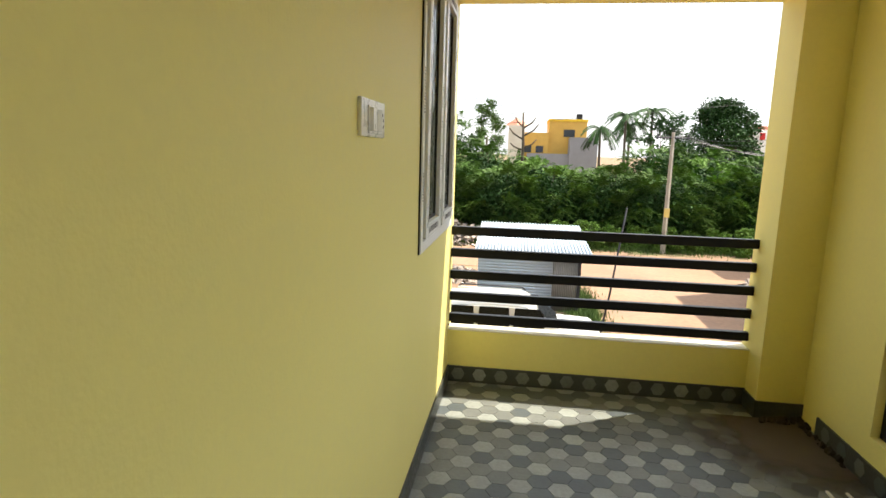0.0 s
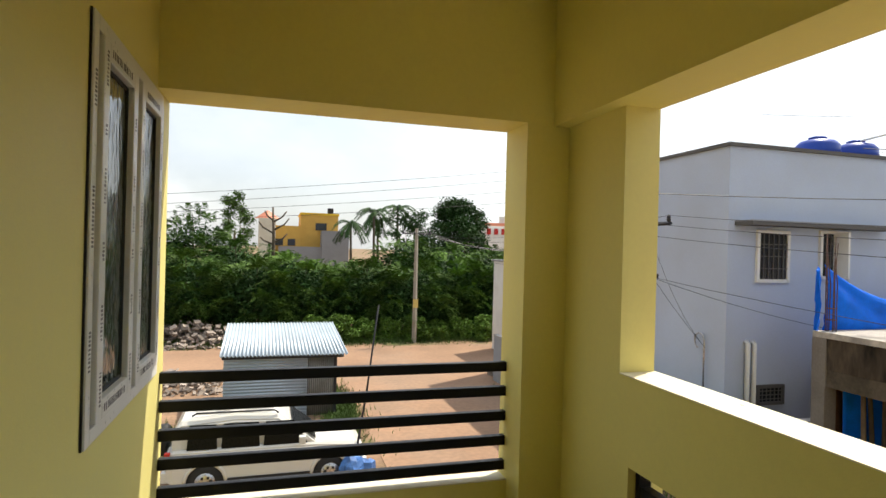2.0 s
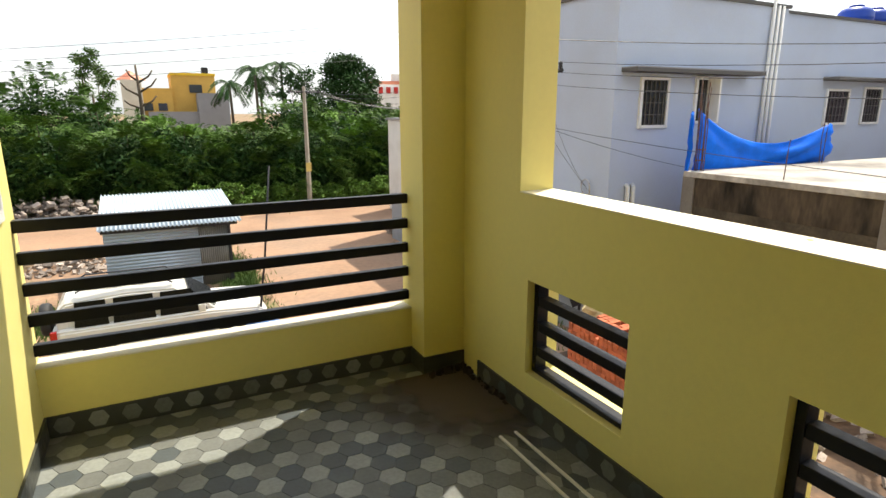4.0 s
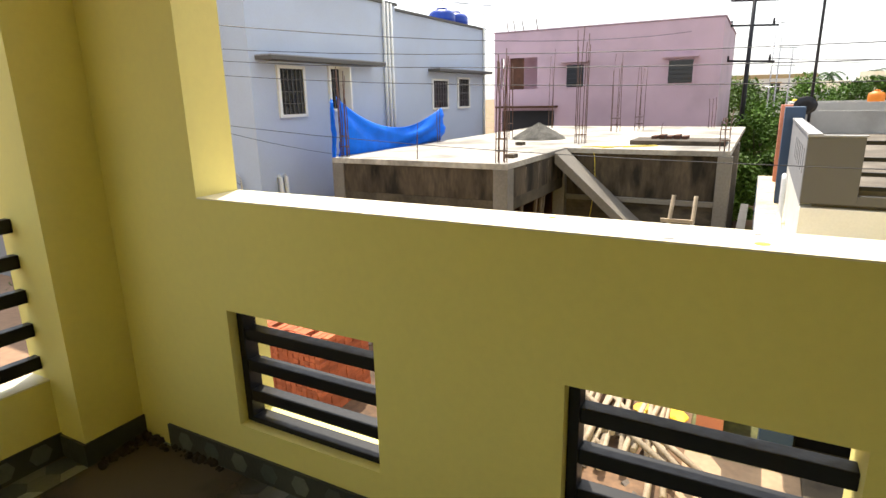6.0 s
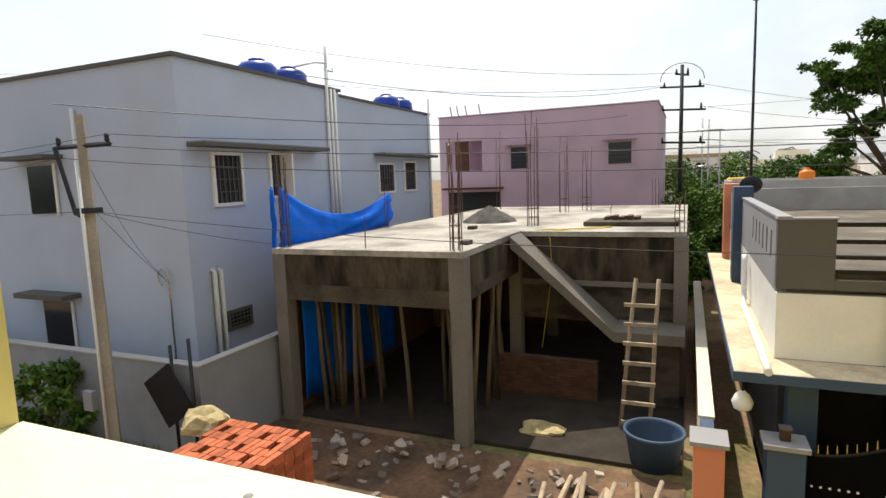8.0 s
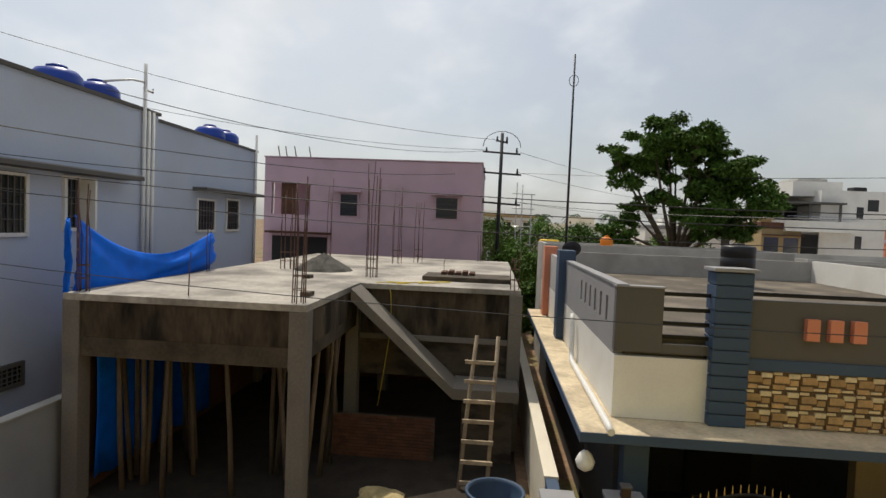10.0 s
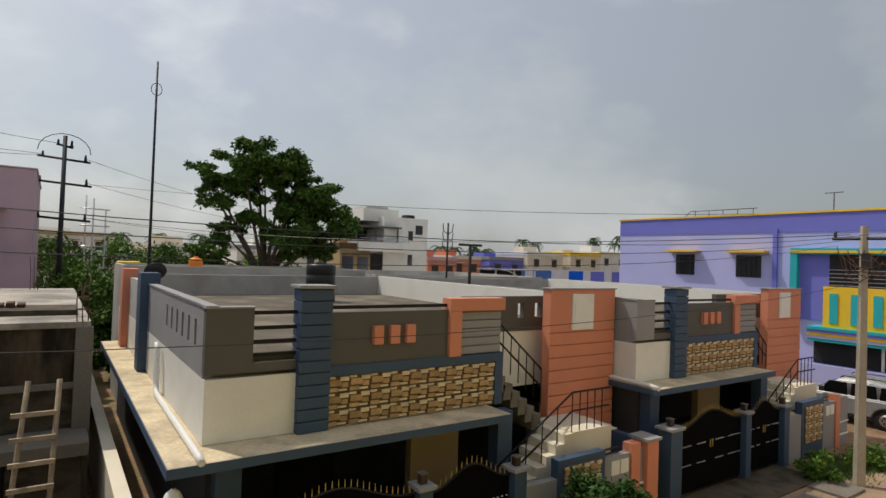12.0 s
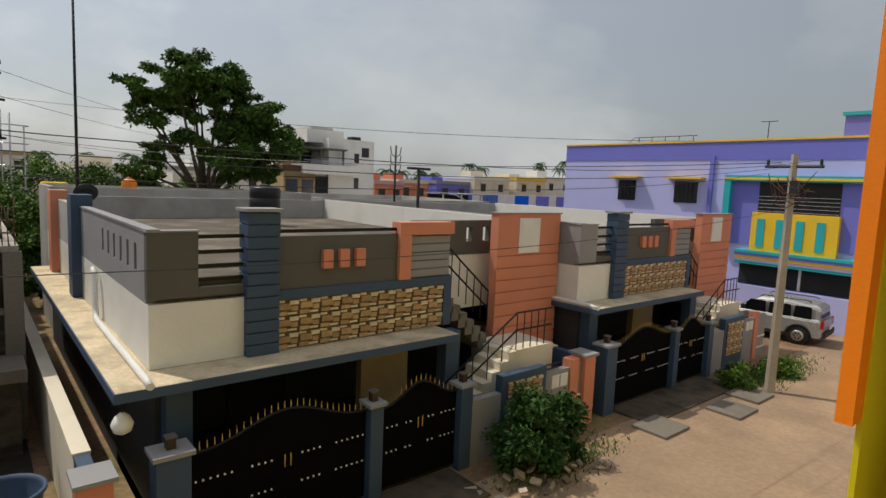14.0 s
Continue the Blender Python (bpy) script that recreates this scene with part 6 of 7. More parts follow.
# ---- poles and wires ----
def concrete_pole(x, y, top, arm_z, arm_half, along, lean=(0, 0), label="tall square concrete electricity pole with steel cross-arm"):
    p = thing("electric_pole", (x, y, G), label, "pole", "street electric poles")
    bm = bmesh.new()
    tube(bm, [(x, y, G - 0.1), (x + lean[0] * 0.5, y + lean[1] * 0.5, (G + top) / 2), (x + lean[0], y + lean[1], top)], 0.15, 4, 0.095)
    part("shaft", bm, POLE_C, p)
    cx, cy = x + lean[0] * 0.9, y + lean[1] * 0.9
    d = Vector((1, 0, 0)) if along == "x" else Vector((0, 1, 0))
    c = Vector((cx, cy, arm_z))
    part("cross_arm", tb([c - d * arm_half, c + d * arm_half], 0.045, 4), STEEL_DARK, p)
    for s in (-0.9, 0.0, 0.9):
        q = c + d * arm_half * s
        bm = bmesh.new()
        lathe(bm, [(0.02, 0), (0.05, 0.05), (0.035, 0.08), (0.05, 0.11), (0.02, 0.17)], 10, q + Vector((0, 0, 0.03)))
        part("insulator", bm, STEEL_DARK, p, "dark porcelain insulator")
    return p, c, d


POLE_C = mat("weathered_pole_concrete", (0.36, 0.32, 0.26), 0.9, 0.15, 1.5, 0.1, 20, 0.3, 30)
p9, c9, d9 = concrete_pole(9.2, 12.45, 2.85, 2.28, 0.75, "y")
part("stay_arm", tb([(9.1, 13.1, 2.28), (9.1, 12.7, 1.0), (9.1, 12.5, 0.95)], 0.05, 4), STEEL_DARK, p9)
part("collar", bx(9.0, 9.35, 12.28, 12.62, 1.02, 1.12), STEEL_DARK, p9)
part("meter_box", bx(9.0, 9.12, 12.72, 12.98, -2.9, -2.5, bevel=0.01), GREY_MID, p9, "grey meter box")
part("service_pipe", tb([(9.02, 12.4, G), (9.02, 12.42, 2.0)], 0.03, 6), PVC, p9)
pA, cA, dA = concrete_pole(8.76, 34.0, 2.75, 2.45, 0.9, "x")
part("sign_plate", bx(8.6, 8.9, 33.8, 33.83, -1.95, -1.45), SIGN, pA, "small pale yellow notice plate")
p12, c12, d12 = concrete_pole(8.42, -15.1, 2.83, 2.5, 0.75, "x")
part("fuse_box", bx(8.2, 8.4, -15.03, -14.88, 1.7, 2.1), STEEL_DARK, p12)
random.seed(60)
bm = bmesh.new()
for k in range(14):
    a, b2 = Vector((8.42 + random.uniform(-0.7, 0.7), -15 + random.uniform(-0.2, 0.2), random.uniform(1.6, 2.4))), Vector((8.42 + random.uniform(-0.7, 0.7), -14.9, random.uniform(1.3, 2.2)))
    mid = (a + b2) / 2 - Vector((0, 0, random.uniform(0.1, 0.4)))
    tube(bm, [a, mid, b2], 0.012, 4)
part("loose_cable", bm, BRICK_DULL, p12, "tangle of loose service cables")


def wire(a, b, sag, r=0.0055):
    a, b = Vector(a), Vector(b)
    pts = [a.lerp(b, u / 14) - Vector((0, 0, sag * 4 * (u / 14) * (1 - u / 14))) for u in range(15)]
    solo("power_cable", tb(pts, r, 4), STEEL_DARK, tuple(a), "thin dark overhead power cable", "cable", "overhead cables")


for s, dz in ((-0.68, 0.18), (0.0, 0.02), (0.68, -0.2)):
    wire(c9 + Vector((0, s, dz)), c12 + Vector((s, 0, dz)), 0.75)
    wire(c9 + Vector((0, s, dz)), cA + Vector((s, 0, dz)), 0.5)
wire((9.2, 12.4, 1.05), (8.42, -15.1, 1.35), 0.7)
wire((9.2, 12.5, 1.05), (8.8, 34, 2.0), 0.4)
wire((9.2, 12.3, 1.05), (11.25, 12.9, -0.75), 0.05)
wire((9.2, 12.4, 2.0), (11.25, 13.1, -0.6), 0.25)
wire((9.2, 12.4, 1.05), (14.6, 10.7, -0.3), 0.15)
for k, (z0, z1) in enumerate(((3.9, 7.2), (3.4, 6.6), (3.0, 5.8), (2.6, 5.0))):
    wire((-9, 34, z0 - 0.2), (22, 34.5, z1 + 0.5), 0.25, 0.011)
for k in range(5):
    wire((8.7, 34, 2.5 + 0.12 * k), (20, 33 + k, 1.9 + 0.1 * k), 0.6 + 0.12 * k, 0.01)
# steel line pole beyond the pink building
ep = thing("steel_line_pole", (36, 2.4, G), "dark steel power line pole with cross-arms", "pole")
part("mast", tb([(36, 2.45, G), (36, 2.4, 7.0)], 0.14, 6, 0.09), STEEL_DARK, ep)
for z, w_ in ((5.85, 1.1), (4.65, 1.2), (2.9, 1.2), (6.5, 0.35)):
    part("cross_arm", tb([(36, 2.4 - w_, z - 0.06), (36, 2.4 + w_, z + 0.06)], 0.06, 5), STEEL_DARK, ep)
    for s in (-0.8, 0.0, 0.8):
        part("insulator", tb([(36, 2.4 + s * w_, z), (36, 2.4 + s * w_, z + 0.3)], 0.07, 6, 0.04), STEEL_DARK, ep)
part("jumper", tb([(36, 2.4 + 1.1 * math.cos(a * 0.35), 6.2 + 0.9 * math.sin(a * 0.35)) for a in range(10)], 0.02, 4), STEEL_DARK, ep)
for z, dy_, xe, ye, ze in ((5.95, 1.0, 16.0, 12.6, 4.6), (5.95, -0.9, 70, -22, 6.5), (4.75, -1.0, 70, -24, 5.0), (4.75, 1.0, 8.7, 12.4, 3.0), (3.0, -1.0, 70, -26, 3.8), (6.6, 0.3, 20, 20, 7.5), (6.0, 0.9, 22, 22, 6.5), (3.0, -1.1, 8.7, -15, 2.6), (4.7, -1.1, 14, -30, 4.6)):
    wire((36, 2.4 + dy_, z), (xe, ye, ze), 0.6, 0.011)
lp = thing("lattice_poles", (37.5, 1.0, G), "thin scaffold of grey steel poles", "scaffold")
for i, (dx, dy2, h_) in enumerate(((0, 0, 8.2), (0.6, -0.6, 7.6), (1.0, 0.3, 8.4))):
    part("upright", tb([(37.5 + dx, 1.0 + dy2, G), (37.5 + dx, 1.0 + dy2, G + h_)], 0.04, 5), CHROME, lp)
for z in (0.5, 1.6, 2.7, 3.6):
    part("ledger", tb([(37.5, 1.6, z), (38.2, 0.2, z)], 0.03, 5), CHROME, lp)
am = thing("antenna_mast", (22.6, 0.16, -0.05), "tall thin dark antenna mast on the roof", "antenna")
part("mast", tb([(22.6, 0.16, -0.36), (22.6, 0.16, 4), (22.58, 0.16, 7.6)], 0.05, 6, 0.03), STEEL_DARK, am)
part("loop", tb([(22.58, 0.16 + 0.16 * math.cos(a), 6.7 + 0.2 * math.sin(a)) for a in np.linspace(0, 6.28, 13)], 0.012, 5), STEEL_DARK, am)
ds = thing("satellite_dish", (18.6, 0.55, 0.7), "grey satellite dish on the roof edge", "dish")
bm = bmesh.new()
lathe(bm, [(0.02, 0.0), (0.14, 0.02), (0.26, 0.07), (0.27, 0.07), (0.14, 0.01), (0.02, -0.015)], 20)
bmesh.ops.rotate(bm, verts=bm.verts, matrix=Matrix.Rotation(radians(60), 3, "Y"))
bmesh.ops.translate(bm, verts=bm.verts, vec=(18.6, 0.5, 0.95))
part("reflector", bm, STEEL_DARK, ds)
part("stand", tb([(18.6, 0.6, -0.35), (18.6, 0.55, 0.92)], 0.03, 6), STEEL_DARK, ds)
a2 = thing("lightning_mast", (24.4, -12.7, -0.352), "dark mast with curled lightning arms", "antenna")
part("mast", tb([(24.4, -12.7, -0.36), (24.4, -12.7, 3.3)], 0.05, 6), STEEL_DARK, a2)
for s in (-1, 1):
    for z in (2.2, 2.6, 3.0):
        part("arm", tb([(24.4, -12.7, z - 0.25), (24.4, -12.7 + 0.25 * s, z - 0.1), (24.4, -12.7 + 0.3 * s, z + 0.25)], 0.025, 5), STEEL_DARK, a2)
tp = thing("t_mast", (18.5, -9.6, -0.352), "dark T-shaped steel mast on the roof", "mast")
part("post", tb([(18.5, -9.6, -0.36), (18.5, -9.6, 2.1)], 0.06, 6), STEEL_DARK, tp)
part("top_bar", tb([(18.5, -10.1, 2.1), (18.5, -9.1, 2.1)], 0.05, 6), STEEL_DARK, tp)
ob2 = solo("orange_tank", bx(30.2, 31.0, -0.5, 0.4, G, 1.0, bevel=0.08), SUN_YELLOW, (30.6, 0, G), "orange water tank beyond the roofs", "tank")


# ---- distant houses ----
def far_house(x, y, w, d, top, m, trim, seed, storeys=1, label="distant flat-roofed house with parapet and windows"):
    random.seed(seed)
    h = thing("distant_house", (x, y, G), label, "house", "distant houses")
    part("wall_body", bx(x, x + d, y - w / 2, y + w / 2, G - 0.05, top - 0.5), m, h)
    ring("parapet", h, trim, x - 0.1, x + d + 0.1, y - w / 2 - 0.1, y + w / 2 + 0.1, top - 0.5, top, 0.25)
    for st in range(storeys):
        z = top - 2.4 - 3.0 * st
        k = max(2, int(w / 3))
        for i in range(k):
            yy = y - w / 2 + w * (i + 0.5) / k
            wd = part("window", bx(x - 0.03, x + 0.05, yy - 0.55, yy + 0.55, z, z + 1.2), WIN_DARK, h)
            part("shade", bx(x - 0.5, x, yy - 0.75, yy + 0.75, z + 1.35, z + 1.45), trim, wd)
    part("stair_room", bx(x + d * 0.4, x + d * 0.7, y - w * 0.1, y + w * 0.25, top - 0.5, top + random.uniform(0.4, 1.4)), m, h)
    return h


far = [(49.5, -20.0, 3.0, 5, 2.75, BEIGE, BRICK_DULL), (70, -43.6, 5, 8, 1.9, SALMON, PINK), (72, -49.4, 5.5, 9, 2.2, SALMON, CREAM), (71, -56.5, 7, 9, 2.3, VIOLET, GREY_MID), (70, -64, 8, 8, 3.3, CREAM, WHITE), (69, -72.5, 7.5, 9, 3.5, CREAM, SUN_YELLOW), (70, -81, 8, 9, 3.9, WHITE, CREAM),
       (110, 2, 9, 8, 2.4, WHITE, GREY_MID), (64, 12, 9, 8, 2.8, PINK, WHITE), (78, -10, 10, 8, 2.2, CREAM, WHITE), (82, -24, 12, 8, 2.6, WHITE, GREY_MID), (90, 2, 12, 8, 3.5, WHITE, BEIGE), (95, -38, 12, 8, 3.0, SALMON, CREAM), (88, -52, 12, 8, 2.7, WHITE, CREAM), (52, -3.5, 6, 8, 1.3, CREAM, WHITE), (55, 9, 7, 7, 1.6, WHITE, GREY_MID)]
for i, (x, y, w, d, top, m, tr) in enumerate(far):
    far_house(x, y, w, d, top, m, tr, 500 + i)
wb = thing("terrace_building", (50, -24, G), "distant white three-storey building with open terrace", "house", "distant houses")
part("main_wall", bx(50, 58, -28.0, -23.1, G - 0.05, 5.45), WHITE, wb)
part("wing", bx(50.4, 57, -23.1, -20.1, G - 0.05, 3.0), WHITE, wb)
part("roof_block", bx(51, 56, -25.2, -21.4, 5.0, 6.2), WHITE, wb)
part("roof_drum", bx(52, 55, -24.6, -22.2, 6.2, 6.55, bevel=0.12), PARAPET, wb)
part("upper_room", bx(53.5, 57, -23.1, -20.3, 3.0, 5.0), PARAPET, wb)
part("terrace_shade", bx(49.2, 53.5, -24.6, -19.6, 4.3, 4.45), GREY_DARK, wb, "dark flat terrace roof")
for y in (-24.3, -22.0, -20.0):
    part("terrace_post", bx(49.4, 49.55, y - 0.07, y + 0.07, 3.0, 4.3), GREY_DARK, wb)
# terrace depth painted as a near-black sheet for its shade
part("terrace_gap", bx(53.3, 53.49, -23.0, -20.6, 3.05, 4.25), DARK, wb, "panel painted dark as the terrace opening's shade")
part("balcony", bx(49.0, 50.4, -25.6, -20.1, 2.1, 2.95), WHITE, wb, "white solid balcony front")
for z in (3.1, 3.3):
    part("terrace_rail", bx(49.1, 49.14, -25.5, -20.2, z - 0.02, z + 0.02), CHROME, wb)
# balcony shade is painted by this dark block
part("balcony_gap", bx(49.95, 50.39, -23.0, -20.5, 0.1, 1.9), DARK, wb, "panel painted dark as the balcony opening's shade")
for y0, y1, z0, z1 in ((-26.3, -25.8, 0.9, 1.9), (-27.4, -26.6, 3.9, 4.8), (-26.3, -25.8, 3.3, 4.2)):
    part("window", bx(49.96, 50.02, y0, y1, z0, z1), WIN_DARK, wb, "dark window")
part("roof_tank", bx(51.5, 52.5, -27.4, -26.4, 5.45, 5.9, bevel=0.08), TANK_K, wb, "black roof tank")
pw = thing("panelled_parapet", (36, -25, G), "white house with blue panelled roof parapet", "house")
part("body", bx(36, 44, -40.2, -18.7, G, -0.05), WHITE, pw)
part("parapet", bx(35.9, 36.1, -40.2, -26.9, -0.05, 1.02), WHITE, pw)
part("low_parapet", bx(35.9, 36.1, -26.9, -18.7, -0.05, 0.42), BLUE_PAINT, pw, "slate blue low parapet")
for y0, y1, m in ((-28.2, -27.2, TARP_PALE), (-31.1, -29.4, TARP_PALE), (-34.9, -33.2, TARP), (-37.6, -35.9, VIOLET), (-40.0, -38.7, VIOLET)):
    part("panel", bx(35.85, 35.9, y0, y1, 0.06, 0.96), m, pw, "blue painted panel")
shed = thing("roof_shed", (33.5, -24.5, G), "dark open shed with a grey sheet roof", "shed")
# shed's inner shade is put into the back's colour
part("back", bx(34.3, 34.5, -26.4, -22.6, G, 0.95), DARK, shed, "back panel painted dark for the shade inside")
part("roof", bx(32.6, 34.6, -26.6, -22.4, 0.95, 1.02), GREY_MID, shed)
for y in (-26.3, -24.4, -22.7):
    part("post", bx(32.8, 32.9, y - 0.05, y + 0.05, G, 0.95), WHITE, shed)
sl = thing("street_lamp", (25.2, -18.1, G), "grey curved street lamp between the houses", "lamp")
part("pole", tb([(25.2, -18.1, G), (25.2, -18.05, 0.5), (25.2, -17.8, 0.85), (25.2, -17.2, 1.08), (25.2, -16.5, 1.15)], 0.045, 7, 0.035), CHROME, sl)
part("lamp_head", bx(25.08, 25.32, -16.6, -16.0, 1.1, 1.19, bevel=0.03), GREY_MID, sl)
gb = thing("grey_back_house", (27, -14, G), "grey and white roof parapets behind the houses", "house")
part("body", bx(25.5, 34, -20, -9.5, G, -0.2), PARAPET, gb)
ring("parapet", gb, PARAPET, 25.5, 34, -20, -9.5, -0.2, 0.75, 0.15)
gb2 = thing("grey_back_house", (28, -3, G), "grey and white roof parapets behind the houses", "house")
part("body", bx(25.5, 29, -9, 0.6, G, 0.2), PARAPET, gb2)
ring("parapet", gb2, PARAPET, 25.5, 29, -9, 0.6, 0.2, 0.95, 0.15)
# north: ochre house and small buildings
yh = thing("ochre_house", (5, 82, G), "ochre yellow flat-roofed house beyond the thicket", "house", "distant houses")
OCHRE = mat("ochre_wall", (0.62, 0.37, 0.08), 0.75, 0.05)
part("main", bx(3.9, 9.0, 82, 90, G, 5.8), OCHRE, yh)
part("wing", bx(-0.6, 3.9, 81.5, 90, G, 4.2), OCHRE, yh)
part("stair_tower", bx(-1.6, 0.6, 80.5, 85, G, 5.1), CREAM, yh)
bm = bmesh.new()
tube(bm, [(-0.5, 82.5, 5.1), (-0.5, 82.5, 6.2)], 1.7, 4, 0.1)
part("tower_roof", bm, SALMON, yh)
ring("parapet", yh, SUN_YELLOW, 3.8, 9.1, 81.9, 90, 5.8, 6.1, 0.2)
part("grey_wall", bx(6.6, 10.2, 79.0, 82, G, 3.6), GREY_MID, yh)
part("grey_wall_low", bx(1.0, 6.6, 79.5, 82, G, 1.4), GREY_MID, yh)
for x0, x1, z0, z1 in ((5.9, 7.4, 3.7, 4.7), (0.6, 1.6, 1.5, 2.4), (2.2, 3.2, 1.5, 2.4)):
    part("window", bx(x0, x1, 81.4 if x0 < 4 else 81.9, 81.6 if x0 < 4 else 82.1, z0, z1), WIN_DARK, yh)
part("roof_tank", bx(7.6, 8.4, 83, 84, 5.8, 6.9, bevel=0.1), TANK_K, yh)
cb = thing("corner_house", (14, 30, G), "white corner house at the crossing", "house")
part("wall_body", bx(12.75, 19, 29.0, 31.5, G - 0.05, 0.95), WHITE, cb)
part("window", bx(12.95, 13.3, 28.96, 29.02, -2.6, -1.2), WIN_DARK, cb)
part("coping", bx(12.65, 19.1, 28.9, 31.6, 0.95, 1.05), GREY_MID, cb)
rh = far_house(34, 92, 1, 8, 6.2, WHITE, SALMON, 560)
part("wing", bx(33, 38, 90, 96, G, 5.0), WHITE, rh)
for i in range(3):
    part("red_panel", bx(34.2 + 1.3 * i, 34.9 + 1.3 * i, 89.9, 90.0, 4.2, 5.2), RED_LAMP, rh)

# ---- balcony details ----
# casement window of white plastic profile, film still on
wn = thing("casement_window", (0.25, 3.14, 1.0), "white plastic two-leaf casement window with printed film", "window")
WY0, WY1, WZ0, WZ1 = 2.64, 3.64, 0.985, 2.215
GLASS = bpy.data.materials.new("window_glass")
GLASS.use_nodes = True
gp = GLASS.node_tree.nodes["Principled BSDF"]
gp.inputs["Base Color"].default_value = (0.05, 0.07, 0.06, 1)
gp.inputs["Roughness"].default_value = 0.05
gp.inputs["Specular IOR Level"].default_value = 0.9
gn = GLASS.node_tree.nodes.new("ShaderNodeTexNoise")
gn.inputs["Scale"].default_value = 9
gb_ = GLASS.node_tree.nodes.new("ShaderNodeBump")
gb_.inputs["Strength"].default_value = 0.25
gb_.inputs["Distance"].default_value = 0.02
GLASS.node_tree.links.new(gn.outputs["Fac"], gb_.inputs["Height"])
GLASS.node_tree.links.new(gb_.outputs[0], gp.inputs["Normal"])


def profile_frame(parent, name, y0, y1, z0, z1, w, x0, x1, m=UPVC):
    fr = part(name, bx(x0, x1, y0, y0 + w, z0, z1, bevel=0.004), m, parent)
    part(name, bx(x0, x1, y1 - w, y1, z0, z1, bevel=0.004), m, parent)
    part(name, bx(x0, x1, y0 + w, y1 - w, z0, z0 + w, bevel=0.004), m, parent)
    part(name, bx(x0, x1, y0 + w, y1 - w, z1 - w, z1, bevel=0.004), m, parent)
    return fr


profile_frame(wn, "outer_frame", WY0, WY1, WZ0, WZ1, 0.045, 0.20, 0.262)
part("mullion", bx(0.20, 0.262, 3.12, 3.17, WZ0 + 0.05, WZ1 - 0.05, bevel=0.004), UPVC, wn)
part("seal_gap", bx(0.2505, 0.256, WY0 - 0.008, WY0, WZ0, WZ1), RUBBER, wn)
random.seed(70)
for y0, y1 in ((WY0 + 0.055, 3.115), (3.175, WY1 - 0.055)):
    leaf = part("casement", bx(0.235, 0.25, y0 + 0.06, y1 - 0.06, WZ0 + 0.115, WZ1 - 0.115), GLASS, wn, "dark film-covered glass pane")
    profile_frame(leaf, "leaf_frame", y0, y1, WZ0 + 0.055, WZ1 - 0.055, 0.06, 0.225, 0.274)
    profile_frame(leaf, "gasket", y0 + 0.062, y1 - 0.062, WZ0 + 0.117, WZ1 - 0.117, 0.012, 0.246, 0.256, RUBBER)
    bm = bmesh.new()
    for col in (y0 + 0.033, y1 - 0.033):
        z = WZ0 + 0.1
        while z < WZ1 - 0.15:
            L = random.uniform(0.03, 0.12)
            for k in range(int(L / 0.012)):
                box(bm, 0.2742, 0.2746, col - random.uniform(0.006, 0.011), col + 0.008, z + 0.012 * k, z + 0.012 * k + random.uniform(0.004, 0.008))
            z += L + random.uniform(0.04, 0.16)
    for zz in (WZ0 + 0.085, WZ1 - 0.085):
        y = y0 + 0.08
        while y < y1 - 0.1:
            box(bm, 0.2742, 0.2746, y, y + random.uniform(0.005, 0.012), zz - 0.012, zz + 0.012)
            y += random.uniform(0.012, 0.022)
    part("film_print", bm, PRINT, leaf, "rows of illegible dark film print")
bm = bmesh.new()
for z0, z1 in ((1.2, 1.32), (1.55, 1.72), (1.95, 2.05)):
    z = z0
    while z < z1:
        box(bm, 0.2622, 0.2626, WY0 + 0.014, WY0 + 0.032, z, z + random.uniform(0.004, 0.008))
        z += 0.012
part("film_print", bm, PRINT, wn, "rows of illegible dark film print")
# flat near-black sheet painted in place of an unlit room
structure("window_back", bx(-0.1, -0.08, 2.4, 3.8, 0.8, 2.4), DARK, "dark sheet painted as the unlit room behind the window", "wall")

# switch plate
sw = thing("switch_plate", (0.25, 1.93, 1.51), "white modular switch and socket plate on the wall", "switch")
part("plate", bx(0.25, 0.262, 1.80, 2.035, 1.47, 1.565, bevel=0.004), SWITCH, sw)
part("insert", bx(0.262, 0.266, 1.855, 2.005, 1.478, 1.549, bevel=0.002), SWITCH, sw)
bm = bmesh.new()
vs = [bm.verts.new(p) for p in ((0.266, 1.86, 1.484), (0.266, 1.93, 1.484), (0.266, 1.93, 1.544), (0.266, 1.86, 1.544), (0.276, 1.862, 1.486), (0.268, 1.928, 1.486), (0.268, 1.928, 1.542), (0.276, 1.862, 1.542))]
for q in ((4, 5, 6, 7), (0, 1, 5, 4), (1, 2, 6, 5), (2, 3, 7, 6), (3, 0, 4, 7)):
    bm.faces.new([vs[i] for i in q])
part("rocker", bm, SWITCH, sw)
bm = bmesh.new()
vs = [bm.verts.new(p) for p in ((0.266, 1.932, 1.484), (0.266, 1.958, 1.484), (0.266, 1.958, 1.544), (0.266, 1.932, 1.544), (0.268, 1.934, 1.486), (0.274, 1.957, 1.486), (0.274, 1.957, 1.542), (0.268, 1.934, 1.542))]
for q in ((4, 5, 6, 7), (0, 1, 5, 4), (1, 2, 6, 5), (2, 3, 7, 6), (3, 0, 4, 7)):
    bm.faces.new([vs[i] for i in q])
part("rocker", bm, SWITCH, sw)
soc = part("socket", bx(0.2662, 0.269, 1.96, 2.0, 1.486, 1.542, bevel=0.001), SWITCH, sw)
for y, z in ((1.98, 1.53), (1.971, 1.516), (1.989, 1.516), (1.971, 1.5), (1.989, 1.5)):
    part("pin_hole", bx(0.2688, 0.2694, y - 0.003, y + 0.003, z - 0.004, z + 0.004), RUBBER, soc)

sw.location += Vector((0, -0.03, -0.035))

